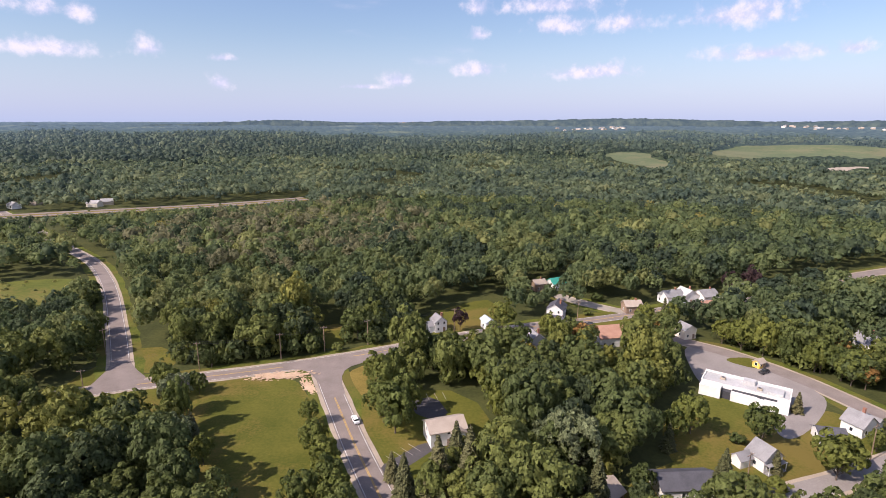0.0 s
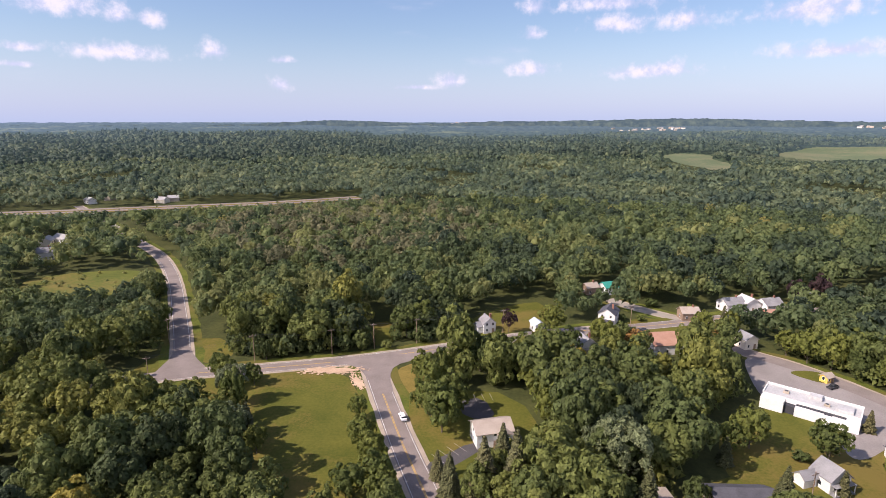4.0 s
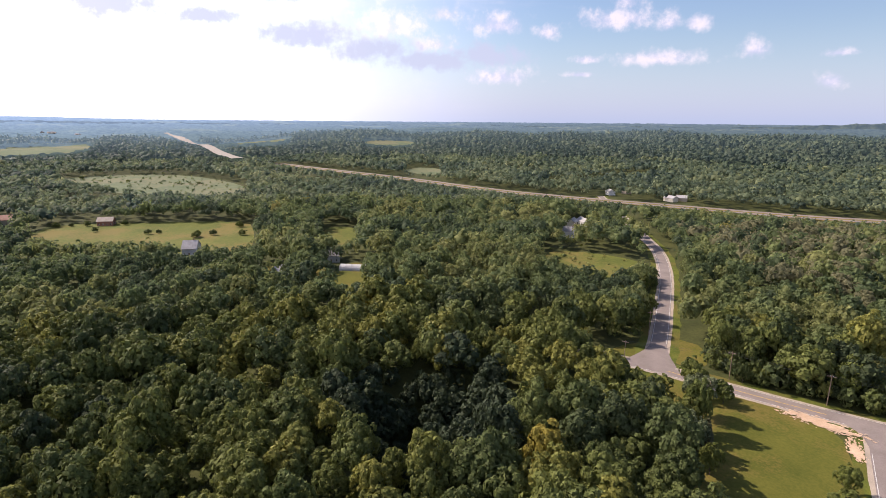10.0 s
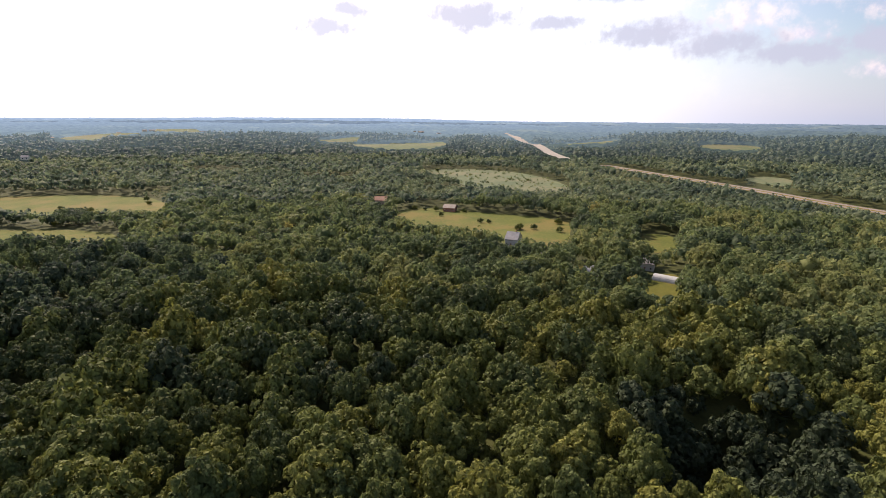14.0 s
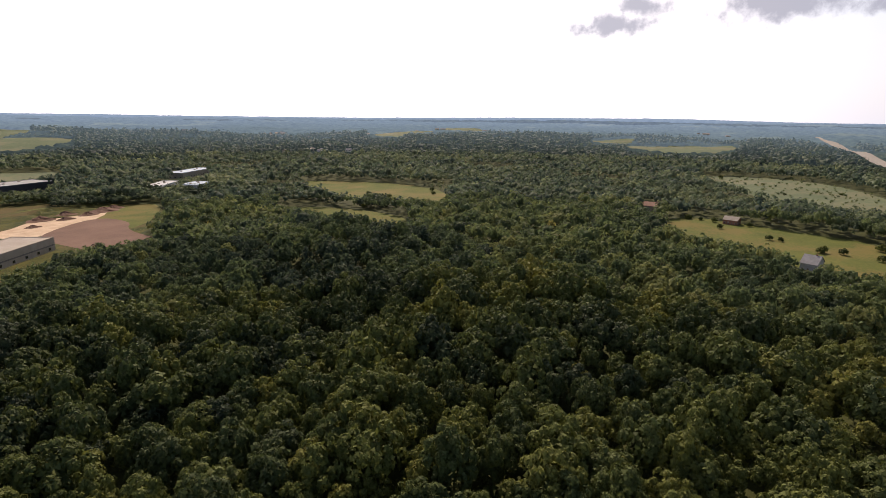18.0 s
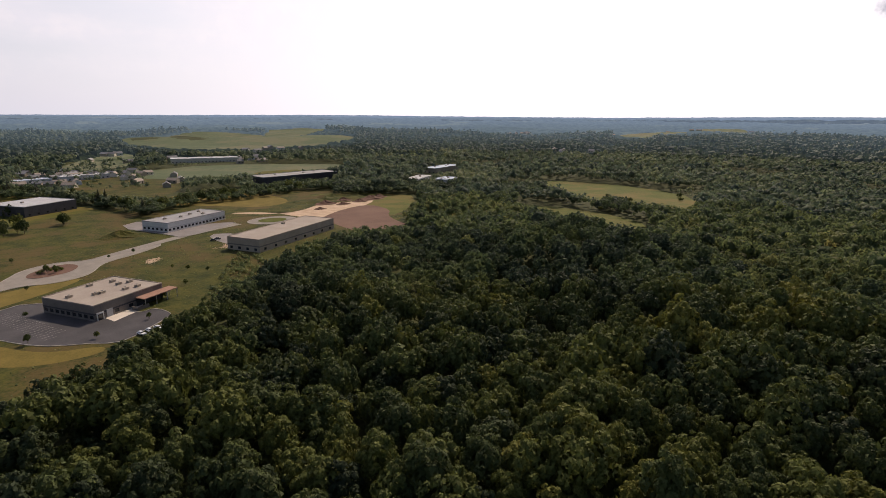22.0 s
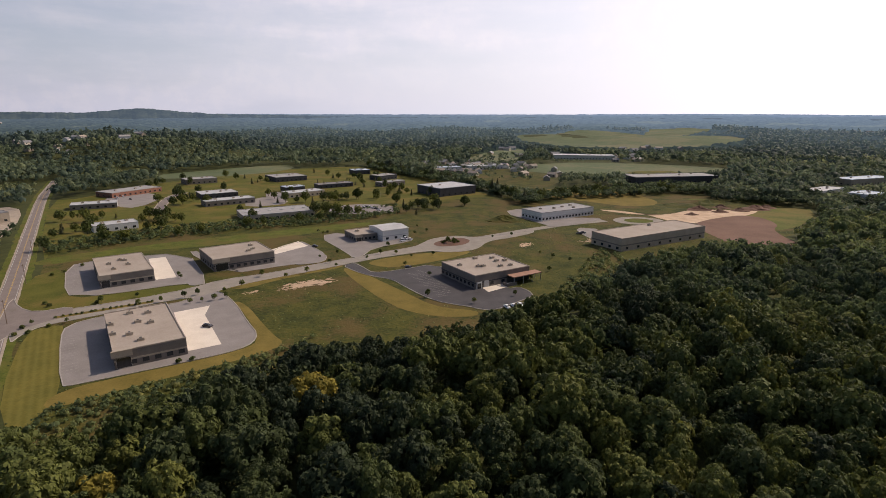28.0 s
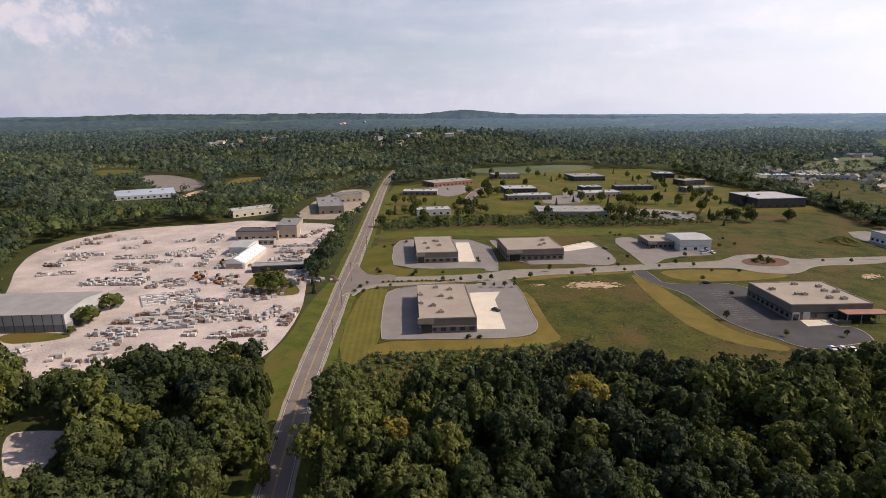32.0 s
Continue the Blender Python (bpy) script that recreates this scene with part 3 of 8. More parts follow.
patch("field", "pasture", 0.05, [(-447, -12), (-524, -27), (-572, -6), (-543, 49), (-501, 137), (-433, 123), (-358.2, 94.2), (-380, 74.7), (-421, 47)], "mown hay field with low bushes", "field", over=8)
patch("meadow", "pasture", 0.05, [(-1016, -24), (-1021, 157), (-778, 220), (-635, 166), (-689, 106), (-776, 55)], "wide scrubby green meadow", "meadow", over=8)
patch("field", "pasture", 0.05, [(-589, -478), (-633, -504), (-664, -372), (-617, -276), (-502, -231), (-518, -278), (-484, -338)], "rolling green field beyond the woods", "field", over=7)
patch("field", "pasture", 0.05, [(-413, -390), (-453, -337), (-450, -277), (-430, -231), (-359, -198), (-382, -246)], "narrow green field behind the woods", "field", over=7)
patch("field", "pasture", 0.1, [(-1745, -229), (-2080, -17), (-1673, 78), (-1543, -82)], "far pale green field", "field")
patch("meadow", "pasture", 0.05, [(-438, 180), (-422, 208), (-355.8, 171.8), (-377, 159)], "small green clearing", "meadow")
patch("lawn", "lawn", 0.05, [(-291.7, 121), (-318.9, 151.2), (-302.1, 154.6), (-263.5, 132), (-266.3, 114)], "lawn by the white tunnel shed", "lawn")
patch("field", "pasture", 0.1, [(-2407, -1341), (-2884, -1253), (-2433, -1000), (-1968, -1048)], "far pale field", "field")
patch("meadow", "meadow", 0.02, [(112.7, -141), (168.3, -220.2), (173.3, -235.9), (146.8, -256), (97.9, -283.6), (55.9, -315.7), (3.1, -365.7), (-33, -430), (-86, -476), (-203, -514), (-292, -582), (-343, -571), (-388, -488), (-316, -407), (-220, -353), (-148.1, -324.9), (-115.9, -287.4), (-73.7, -249.3), (-48.4, -232.2), (-31.3, -219.7), (6.5, -197.7), (35.8, -194), (55.6, -175.8), (69.7, -158.8), (93.1, -138.3)], "rough green and brown meadow of the business park", "meadow", rounds=1, over=8)
patch("meadow", "meadow", 0.03, [(178.8, -257.8), (223, -335), (251, -396), (176, -434), (86, -499), (4, -541), (-91, -614), (-168, -588), (-246, -628), (-334, -601), (-343, -571), (-84, -463), (3.1, -365.7), (72.7, -302.9), (119.9, -266.7)], "rough meadow behind the business park", "meadow", rounds=1)
patch("grass", "lawn", 0.02, [(227, -337), (376, -593), (350, -605), (323, -762), (230, -896), (65, -970), (-14, -744), (-75, -655), (-117, -524), (-103, -456), (-12, -413), (69, -459), (222, -357)], "green grass land between the industrial buildings", "grass", rounds=1)
patch("field", "crop", 0.06, [(373, -832), (341, -878), (226, -998), (184, -937), (225, -841), (337, -772)], "deep green crop field", "field")
patch("field", "crop", 0.1, [(-357, -1988), (-688, -2111), (-881, -1711), (-802, -1414), (-441, -1355), (-343, -1563)], "far wide green field", "field")
patch("field", "pasture", 0.06, [(-180, -963), (-335, -1032), (-525, -924), (-513, -843), (-311, -815), (-182, -836)], "far yellow-green field", "field")
patch("field", "pasture", 0.05, [(-244, -552), (-330, -578), (-365, -529), (-390, -495), (-292, -400), (-288, -438), (-302, -529)], "yellow-green field beside the ploughed soil", "field", over=7)
patch("lawn", "striped", 0.05, [(113.2, -143.9), (133.9, -169.2), (162.1, -225.6), (156.8, -233.6), (149.3, -232.9), (118.8, -176.6), (114.5, -165.1)], "striped dry mown lawn by the main road", "lawn", rounds=1, over=6)
patch("lawn", "lawn", 0.05, [(178, -243.9), (213.2, -304.1), (205.8, -330.4), (174.4, -274.7), (160.9, -270.2), (119.8, -292.8), (112.9, -283), (130.8, -269.3), (172.8, -246.5)], "mown lawn with low shrubs by the park entrance", "lawn", rounds=1)
patch("grass", "lawn_dry", 0.05, [(42.8, -317.1), (35.2, -318.2), (5.1, -273.7), (-11.3, -247.2), (-32.1, -242), (-28.6, -233.3), (-5.1, -236.2), (13.6, -255.5)], "dry tan mown strip through the meadow", "grass")
patch("grass", "lawn_dry", 0.05, [(118.4, -173), (99.7, -184.1), (65.1, -203), (62, -214.6), (82.4, -254.4), (89.2, -261.2), (81.2, -259.9), (59.2, -219.5), (49.1, -207), (68.2, -191.5), (94.7, -174.9), (115.5, -158.9)], "dry tan mown grass round the parking lot", "grass")
patch("grass", "lawn_dry", 0.05, [(32.4, -332.5), (-12, -354), (-46.1, -357.7), (-20.1, -333.1), (12.8, -314.8)], "dry tan mown grass along the park road", "grass")
patch("grass", "lawn_dry", 0.05, [(101.5, -291.1), (47.4, -326.5), (37.3, -322.3), (73.4, -297.2), (90, -277.2)], "dry tan mown verge along the park road", "grass")
patch("grass", "lawn_dry", 0.05, [(-156, -660), (-216, -666), (-253, -623), (-261, -545), (-217, -520), (-178, -568), (-149, -579)], "brown graded grass beside the far roundabout", "grass")
patch("dirt", "dirt", 0.06, [(-169, -517), (-218, -469), (-283, -518), (-339, -520), (-321, -482), (-233, -436), (-222, -446), (-210, -497)], "bare graded sandy soil of a building site", "soil")
patch("soil", "soil", 0.08, [(-229, -440), (-308, -484), (-309, -436), (-282, -407), (-271, -345), (-224, -339), (-228, -400)], "ploughed dark red-brown soil", "soil", over=7)
patch("parking_lot", "asphalt_lot", 0.08, [(118.8, -176.6), (143.9, -219.5), (149.3, -232.9), (140.2, -243.8), (115.3, -258.2), (107.2, -268.9), (110.1, -281.9), (98, -276.8), (85.1, -258), (72.3, -232.4), (64.8, -219.7), (63.9, -210.3), (67.8, -203.6), (77.6, -196.9), (114.4, -177.4)], "pale asphalt parking lot of the business park", "parking lot", rounds=1, kerb=True)
patch("parking_lot", "asphalt_lot", 0.08, [(174.4, -274.7), (206.2, -330.3), (195.4, -343.6), (147.7, -362.4), (109.6, -292.4), (117.5, -287.2), (120.9, -293.6), (157, -273.4), (166.2, -275.8)], "pale asphalt parking lot of the business park", "parking lot", rounds=1, kerb=True)
patch("parking_lot", "asphalt_lot", 0.08, [(147.7, -362.4), (141, -365.6), (107.2, -307.2), (71.3, -329), (66.7, -326.9), (53.5, -333.3), (54.8, -350.4), (72.4, -381.1), (79.6, -391), (94.1, -361.4), (85.9, -344.9), (117.4, -324.9)], "pale asphalt parking lot of the business park", "parking lot", rounds=1, kerb=True)
patch("parking_lot", "asphalt_lot", 0.08, [(69, -406), (53, -420), (39, -388), (-1.6, -397.1), (0.1, -386.3), (26.3, -367.3), (32.1, -343.6), (36.7, -341.4), (41.6, -353.7)], "pale asphalt parking lot of the business park", "parking lot", rounds=1, kerb=True)
patch("parking_lot", "asphalt_new", 0.08, [(41.6, -324), (35.2, -329.8), (27.6, -317), (22.4, -306.7), (8.4, -311.3), (-14.5, -324.7), (-35.3, -293.4), (-50.2, -273.2), (-56.7, -276.4), (-60.5, -270), (-61.4, -261.3), (-51.1, -252.6), (-38.6, -241.7), (-32.2, -243.3), (-26.7, -248.1), (-20.8, -250.5), (-12.5, -256.1), (-5.8, -264.2), (2.9, -279.1), (10.9, -294.2), (23, -300.9), (32.8, -310.9)], "dark new asphalt parking lot", "parking lot", rounds=1, kerb=True)
patch("parking_lot", "asphalt_lot", 0.08, [(-84, -501), (-109, -522), (-113, -472), (-163, -469), (-166, -460), (-114, -427), (-110, -444)], "pale asphalt parking lot of the business park", "parking lot", rounds=1, kerb=True)
patch("parking_lot", "asphalt_lot", 0.08, [(-131, -428), (-151, -421), (-142.4, -368.9), (-143.2, -353.2), (-130, -393)], "pale asphalt parking lot of the business park", "parking lot", rounds=1, kerb=True)
patch("apron", "apron", 0.11, [(109.9, -246.9), (96.5, -255.5), (94.3, -242.8), (76, -209.1), (86.6, -203.2)], "pale concrete loading apron", "apron", rounds=0)
patch("apron", "apron", 0.11, [(165.3, -345.9), (156.6, -350.1), (131.4, -304.3), (140.8, -299.7)], "pale concrete loading apron", "apron", rounds=0)
patch("apron", "apron", 0.11, [(95, -364.6), (87, -379.7), (80.7, -390.5), (71.3, -376), (88.2, -353.8)], "pale concrete loading apron", "apron", rounds=0)
patch("apron", "apron", 0.11, [(-36.3, -279.1), (-43.4, -284.9), (-54.5, -285.7), (-55.3, -280.1), (-39.5, -268.7)], "pale concrete loading apron", "apron", rounds=0)
patch("yard", "yard", 0.04, [(370, -166), (413, -199), (430, -244), (417, -286), (371, -326), (370, -344), (316, -355), (281, -366), (246, -317), (225.8, -272.5), (212.2, -242.6), (185.6, -209), (172.6, -191.7), (156.9, -164.6), (146.8, -138.5), (159.8, -129.8), (186.6, -119.8), (185.9, -112.8), (192.6, -92.8), (207.4, -83.2), (260.3, -107.1), (308.5, -129.8), (345.8, -152.8)], "pale limestone dust ground of the stone yard", "yard", over=9)
patch("grass", "lawn", 0.08, [(219.5, -197.7), (236.4, -224.4), (216.1, -227.9), (190.1, -212), (187.8, -202.9), (210.5, -194.8)], "green grass island in the stone yard", "grass")
patch("grass", "lawn", 0.07, [(253.6, -103.9), (267.3, -110.4), (242.2, -122.7), (234.6, -121.7), (242.4, -110.7)], "grass strip beside the shed", "grass")
patch("clearing", "yard", 0.04, [(179.2, -68.9), (172.9, -74.6), (160.3, -80.2), (151.7, -66.2), (147.1, -59.5), (147.1, -54.7)], "bare pale sandy clearing in the woods", "clearing", over=7)
patch("grass", "scrubby", 0.02, [(108, -104.2), (112.2, -106.4), (123.9, -119.5), (139.5, -132.4), (147.5, -140.9), (154.6, -163), (171.4, -192.3), (195.6, -250.6), (226.2, -307.1), (165.2, -209.1), (138.5, -160.6), (122.1, -131.6)], "green grass embankment along the main road", "grass", rounds=1, over=6)
patch("lawn", "lawn", 0.012, [(-27.8, 172.9), (-16.1, 173), (9, 172.2), (18.7, 139.4), (7.2, 134), (-9.2, 124.3), (-12.9, 117.3), (-17.4, 126.6), (-24.2, 148.1)], "grass ground round the office house and its drive", "lawn", rounds=1, over=9)
patch("lawn", "lawn", 0.012, [(36.4, 227.9), (60.3, 245.9), (90.1, 255.6), (115, 262.5), (108.4, 246.1), (89.9, 224.8), (63.7, 218.3)], "grass along the village road", "lawn", rounds=1, over=9)
patch("junction", "asphalt", 0.1, [(-64.4, 191.5), (-52, 188.7), (-45.7, 182.2), (-38.6, 167.4), (-31.9, 167.4), (-36.3, 180.5), (-36.1, 189.7), (-28.9, 195.6), (-16.4, 203), (-40.4, 199.7)], "asphalt mouth of the road junction", "junction", rounds=1)
patch("junction", "asphalt", 0.1, [(-121.8, 169.5), (-122.6, 178.7), (-123.9, 189.1), (-128.5, 199.2), (-123.4, 201.1), (-115.3, 190.2), (-103.7, 179.6), (-109.8, 172.8)], "asphalt mouth of the side road", "junction", rounds=1)
patch("junction", "asphalt", 0.12, [(164.9, -209.2), (166.7, -218.2), (166, -231.2), (154.5, -247), (161.4, -258.2), (173.3, -249.9), (186.3, -257.9), (199.5, -274.3), (179.1, -233.9)], "asphalt mouth of the business park road", "junction", rounds=1, kerb=True)
patch("parking_lot", "asphalt_lot", 0.06, [(85, -525), (34, -556), (10, -509), (66, -494)], "grey parking lot of the industrial estate", "parking lot", rounds=1)
patch("parking_lot", "asphalt_lot", 0.06, [(333, -613), (325, -669), (267, -614), (262, -540), (289, -551)], "grey parking lot beside the brick building", "parking lot", rounds=1)
patch("parking_lot", "asphalt_lot", 0.06, [(173, -582), (156, -613), (117, -565), (159, -537)], "grey yard beside the long hall", "parking lot", rounds=1)
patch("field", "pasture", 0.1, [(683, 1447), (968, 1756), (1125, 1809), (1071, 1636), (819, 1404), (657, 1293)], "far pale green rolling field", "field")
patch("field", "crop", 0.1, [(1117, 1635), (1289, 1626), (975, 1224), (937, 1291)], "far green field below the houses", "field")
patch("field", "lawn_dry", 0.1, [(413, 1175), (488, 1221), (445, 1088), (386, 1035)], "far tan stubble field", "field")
patch("field", "gravel", 0.1, [(734, 1079), (870, 1135), (800, 1031), (696, 996)], "far pale gravel lot", "lot")
patch("field", "pasture", 0.1, [(360, 1286), (464, 1405), (506, 1327), (435, 1204), (370, 1189)], "far pale green field", "field")
patch("field", "pasture", 0.1, [(-229, -980), (-324, -996), (-335, -918), (-231, -892)], "far pale green field among hedges", "field")
patch("field", "pasture", 0.1, [(-478, -2034), (-749, -2296), (-817, -2075), (-854, -1579), (-809, -1410), (-649, -1358), (-582, -1672)], "far wide pale green field", "field")
patch("field", "lawn", 0.1, [(-336, -854), (-415, -867), (-416, -825), (-333, -798)], "green field strip behind the warehouse", "field")
patch("grass", "scrubby", 0.05, [(235, -349), (186, -384), (107, -426), (35, -465), (33, -443), (101, -402), (145, -376), (179, -369), (223.6, -328)], "bright green tall grass band before the hedge", "grass")
patch("grass", "meadow", 0.05, [(-50, -470), (-82, -502), (-107, -486), (-86, -439), (-57, -434)], "brownish dry grass in the meadow", "grass")
patch("road", "concrete_road", 0.1, [(188.7, -256.7), (178.9, -249.7), (172.6, -249), (159, -254.4), (142.3, -263.7), (131.3, -270.3), (115.7, -282.9), (105.4, -297.1), (77.3, -312), (66.2, -321.5), (48.7, -334.2), (33.8, -344.2), (18.8, -355.8), (-2.8, -369.2), (-9, -381.2), (-13.9, -391.4), (-25, -400), (-38, -402), (-43.8, -396.5), (-59, -401), (-75, -408), (-96, -420), (-94, -410), (-73, -394), (-58.9, -386.3), (-52.4, -379), (-46.8, -365.7), (-42.1, -359.5), (-34.9, -354.8), (-23.6, -353.1), (-15, -356.8), (-6.1, -355.2), (17.8, -342.3), (32.4, -332.5), (46.6, -321.6), (60.6, -311), (85.5, -293.8), (95.6, -284), (99.1, -279.8), (106.7, -269.1), (118.2, -264.7), (135.8, -251.5), (140.3, -247.1), (150.2, -240), (160, -233.1), (162.3, -223.4), (160.4, -213.4)], "pale concrete business park road with a roundabout", "road", rounds=1, kerb=True)
patch("island", "soil", 0.26, [(-14.9, -375), (-18.5, -384.3), (-28.2, -393.6), (-37.6, -395), (-42.5, -388.4), (-41.3, -380.6), (-36.1, -372.4), (-27.1, -369.5), (-19.7, -368.7)], "planted grass island of the roundabout", "island", kerb=True)
patch("field", "pasture", 0.1, [(-1816, -227), (-2095, -150), (-2155, 27), (-1887, 100), (-1655, -1), (-1661, -117)], "far pale field between woods", "field")
patch("field", "pasture", 0.1, [(-2086, -1331), (-2416, -1313), (-1874, -1013), (-1748, -1090)], "far pale field between woods", "field")
patch("field", "pasture", 0.1, [(-2700, -1297), (-3152, -1220), (-2668, -958), (-2393, -1091)], "far pale field between woods", "field")
patch("field", "pasture", 0.1, [(-2002, -367), (-2327, -245), (-1963, -221), (-1842, -320)], "far pale field between woods", "field")
patch("field", "pasture", 0.1, [(-1990, -1287), (-2251, -1241), (-1740, -955), (-1716, -1075)], "far pale field between woods", "field")
patch("field", "pasture", 0.1, [(-1802, -220), (-2088, -95), (-2083, 88), (-1698, 88), (-1570, -12), (-1630, -184)], "far pale field between woods", "field")
patch("field", "pasture", 0.1, [(-2920, -1393), (-3233, -1247), (-2643, -1011), (-2560, -1182)], "far pale field between woods", "field")
patch("field", "pasture", 0.1, [(-630, -1686), (-806, -1726), (-1010, -1621), (-876, -1434), (-708, -1413), (-484, -1303)], "far pale field between woods", "field")
patch("parking_lot", "asphalt", 0.06, [(706, -480), (714, -535), (612, -517), (560, -451), (571, -425), (628, -441)], "grey asphalt lot beside the blue-roofed hall", "parking lot", rounds=1, over=9)
patch("parking_lot", "asphalt_lot", 0.07, [(82, -543), (42, -557), (15, -540), (12, -504), (51, -504), (77, -517)], "grey parking lot behind the hedge", "parking lot", rounds=1)
patch("parking_lot", "asphalt_lot", 0.07, [(170, -654), (141, -636), (126, -566), (148, -575)], "grey paved yard between the halls", "parking lot", rounds=1)
patch("grass", "lawn", 0.08, [(720, -428), (796, -483), (780, -537), (724, -493), (704, -436)], "green lawn behind the blue-roofed hall", "grass", rounds=1, over=6)
patch("dirt", "dirt", 0.09, [(530, -401), (560, -451), (552, -465), (526, -436), (508, -394)], "bare orange soil beside the hall", "soil", over=6)
patch("grass", "lawn_dry", 0.06, [(570, -498), (624, -576), (598, -612), (566, -573), (548, -496)], "tan dry grass clearing", "grass", over=5)
patch("yard", "gravel", 0.06, [(335, -366), (374, -436), (397, -496), (408, -543), (382, -555), (339, -495), (297, -408), (294, -380)], "pale gravel yard between the workshops", "yard", rounds=1, over=5)
patch("field", "pasture", 0.06, [(-98, -1063), (-197, -1335), (-297, -1440), (-231, -1106), (-152, -1010)], "far pale green field behind the tree row", "field")
patch("soil", "dirt", 0.06, [(-108, -816), (-152, -914), (-181, -850), (-158, -736), (-126, -744)], "bare reddish soil and rubble ground", "soil")
patch("grass", "lawn", 0.06, [(14, -760), (-21, -807), (-68, -694), (-31, -700)], "grass strip beside the tall tree row", "grass")
patch("meadow", "meadow", 0.06, [(-89, -897), (-162, -917), (-221, -788), (-169, -655), (-118, -674), (-87, -745)], "rough field with bare soil behind the tree row", "meadow")
patch("field", "pasture", 0.1, [(-1119, -2539), (-1434, -2720), (-1119, -1975), (-833, -1657), (-762, -1827)], "far pale green field", "field")
road("road", [(148, 271.6), (240.4, 309.9)], 4.5, "asphalt road running on under the trees", lift=0.055, seen=False)
road("road", [(-137.9, 162.9), (-125.2, 168.9)], 4.5, "asphalt road running on under the trees", lift=0.055, seen=False)
road("road", [(-125.2, 168.9), (-114.4, 174), (-101.6, 178.1), (-84.2, 182.7), (-63.1, 189.3), (-48.7, 194.6), (-21.9, 206), (-1.1, 217.1), (30.9, 229.9), (62.4, 238.5), (84.3, 246), (109.5, 255.7), (136.9, 267), (148, 271.6)], 3.8, "two-lane grey asphalt village road with gravel verges", lift=0.06, over=4.0)
road("road", [(-46.6, 195.6), (-41.5, 181.4), (-34.3, 163.3), (-24.8, 139.3), (-16.2, 119.8), (44.3, -17.4)], 3.7, "two-lane asphalt road with yellow centre line and white edges", lift=0.075)
road("road", [(-254, 372), (-445, 548.4)], 3.4, "asphalt road under the trees", lift=0.065, centre='', seen=False)
road("road", [(-113.3, 177.3), (-119.3, 188.7), (-133.6, 212.8), (-152.5, 242.8), (-177, 281.8), (-203.5, 318.6), (-228, 348), (-254, 372), (-258.4, 376.1)], 3.4, "narrow asphalt road shaded by trees, worn white edges", lift=0.07, centre='')
road("road", [(232, -511), (251, -569), (262, -616), (259, -647)], 4, "asphalt drive between the industrial halls", centre='', edge=0, lift=0.06)
road("road", [(89.6, 249.9), (75.1, 261.4), (63.5, 273), (60.2, 278.7)], 3.0, "narrow pale side road", centre='', edge=0, lift=0.05, mat='concrete_road')
road("street", [(91.1, 228.1), (98.8, 216.6), (115.2, 202.4), (126.3, 184.1), (130.7, 175.4), (137.9, 155)], 3.6, "pale asphalt street beside the parking lot", centre='', edge=0, lift=0.07)
road("street", [(82.5, 117.5), (95.1, 121.8), (104.1, 124.5), (118.7, 130.5), (174.2, 153.3)], 3.2, "pale residential street", centre='', edge=0, lift=0.05, mat='asphalt_lot')
road("road", [(234.7, 311.8), (272, 327), (327.6, 349.6)], 4.0, "asphalt road between the trees", centre='', edge=0, lift=0.05)
road("road", [(-0.9, 52.6), (92.7, -89.3), (118.3, -128.1), (140.1, -166.1), (154.5, -192.1), (180.5, -236.7), (225.9, -316.9), (290, -428), (397, -615), (430, -680), (475.3, -769.2)], 3.9, "long straight two-lane main road with yellow centre line", lift=0.09, rounds=1, verge_w=1.0)
road("road", [(-56, -398), (-90, -420), (-127, -441), (-166, -456)], 4.2, "pale concrete business park road", mat='concrete_road', centre='', edge=0, verge='', lift=0.1)
road("highway", [(-160, 640), (-240, 586), (-357, 540), (-450, 498), (-569, 462), (-740, 446), (-928, 405), (-1120, 372)], 15, "wide divided highway with dry grass borders", mat='lawn_dry', centre='', edge=0, verge='', lift=0.5, lanes=(-9, 6), over=2.2)
road("highway", [(-1250, 335), (-1419, 342), (-1882, 405), (-2347, 421), (-2853, 425)], 16, "far divided highway", mat='concrete_road', centre='', edge=0, verge='', lift=2.5, over=1.5)



def bare(cx, cy, along, across, turn, n, label, mat="dirt", lift=0.16, most=0.2):
    """Bare ground showing through thin grass: ragged scraps of soil, close in the middle and loose at the rim."""
    g = random.Random(int(cx * 3 + cy))
    V, F = [], []
    for i in range(n):
        u, v = g.gauss(0, 0.42), g.gauss(0, 0.42)
        if u * u + v * v > 1:
            continue
        x = cx + math.cos(radians(turn)) * u * along - math.sin(radians(turn)) * v * across
        y = cy + math.sin(radians(turn)) * u * along + math.cos(radians(turn)) * v * across
        r = across * most * g.uniform(0.25, 1.0) * (1.2 - math.hypot(u, v))
        k = len(V)
        for j in range(11):
            a = 6.28319 * j / 11
            q = r * g.uniform(0.45, 1.25)
            px, py = math.cos(a) * q * 1.7, math.sin(a) * q * 0.8
            V.append((x + math.cos(radians(turn)) * px - math.sin(radians(turn)) * py, y + math.sin(radians(turn)) * px + math.cos(radians(turn)) * py, lift + 0.0012 * i))
        F.append(tuple(range(k, k + 11)))
    return tagged(mesh_object("soil", V, F, M[mat]), label, "soil", kind="structure")


bare(56, -287, 19, 8, 28, 190, "bare pale sandy soil in the meadow", most=0.26)
bare(82, -275, 8, 4, 33, 26, "bare pale sandy soil in the meadow")
bare(-80, -371, 11, 6, 60, 110, "bare orange sandy soil")
bare(-135, -384, 22, 8, 30, 120, "bare orange sandy soil")
bare(-58.5, 183.0, 15, 4.2, 8, 260, "bare sandy gravel at the corner of the junction", most=0.34)
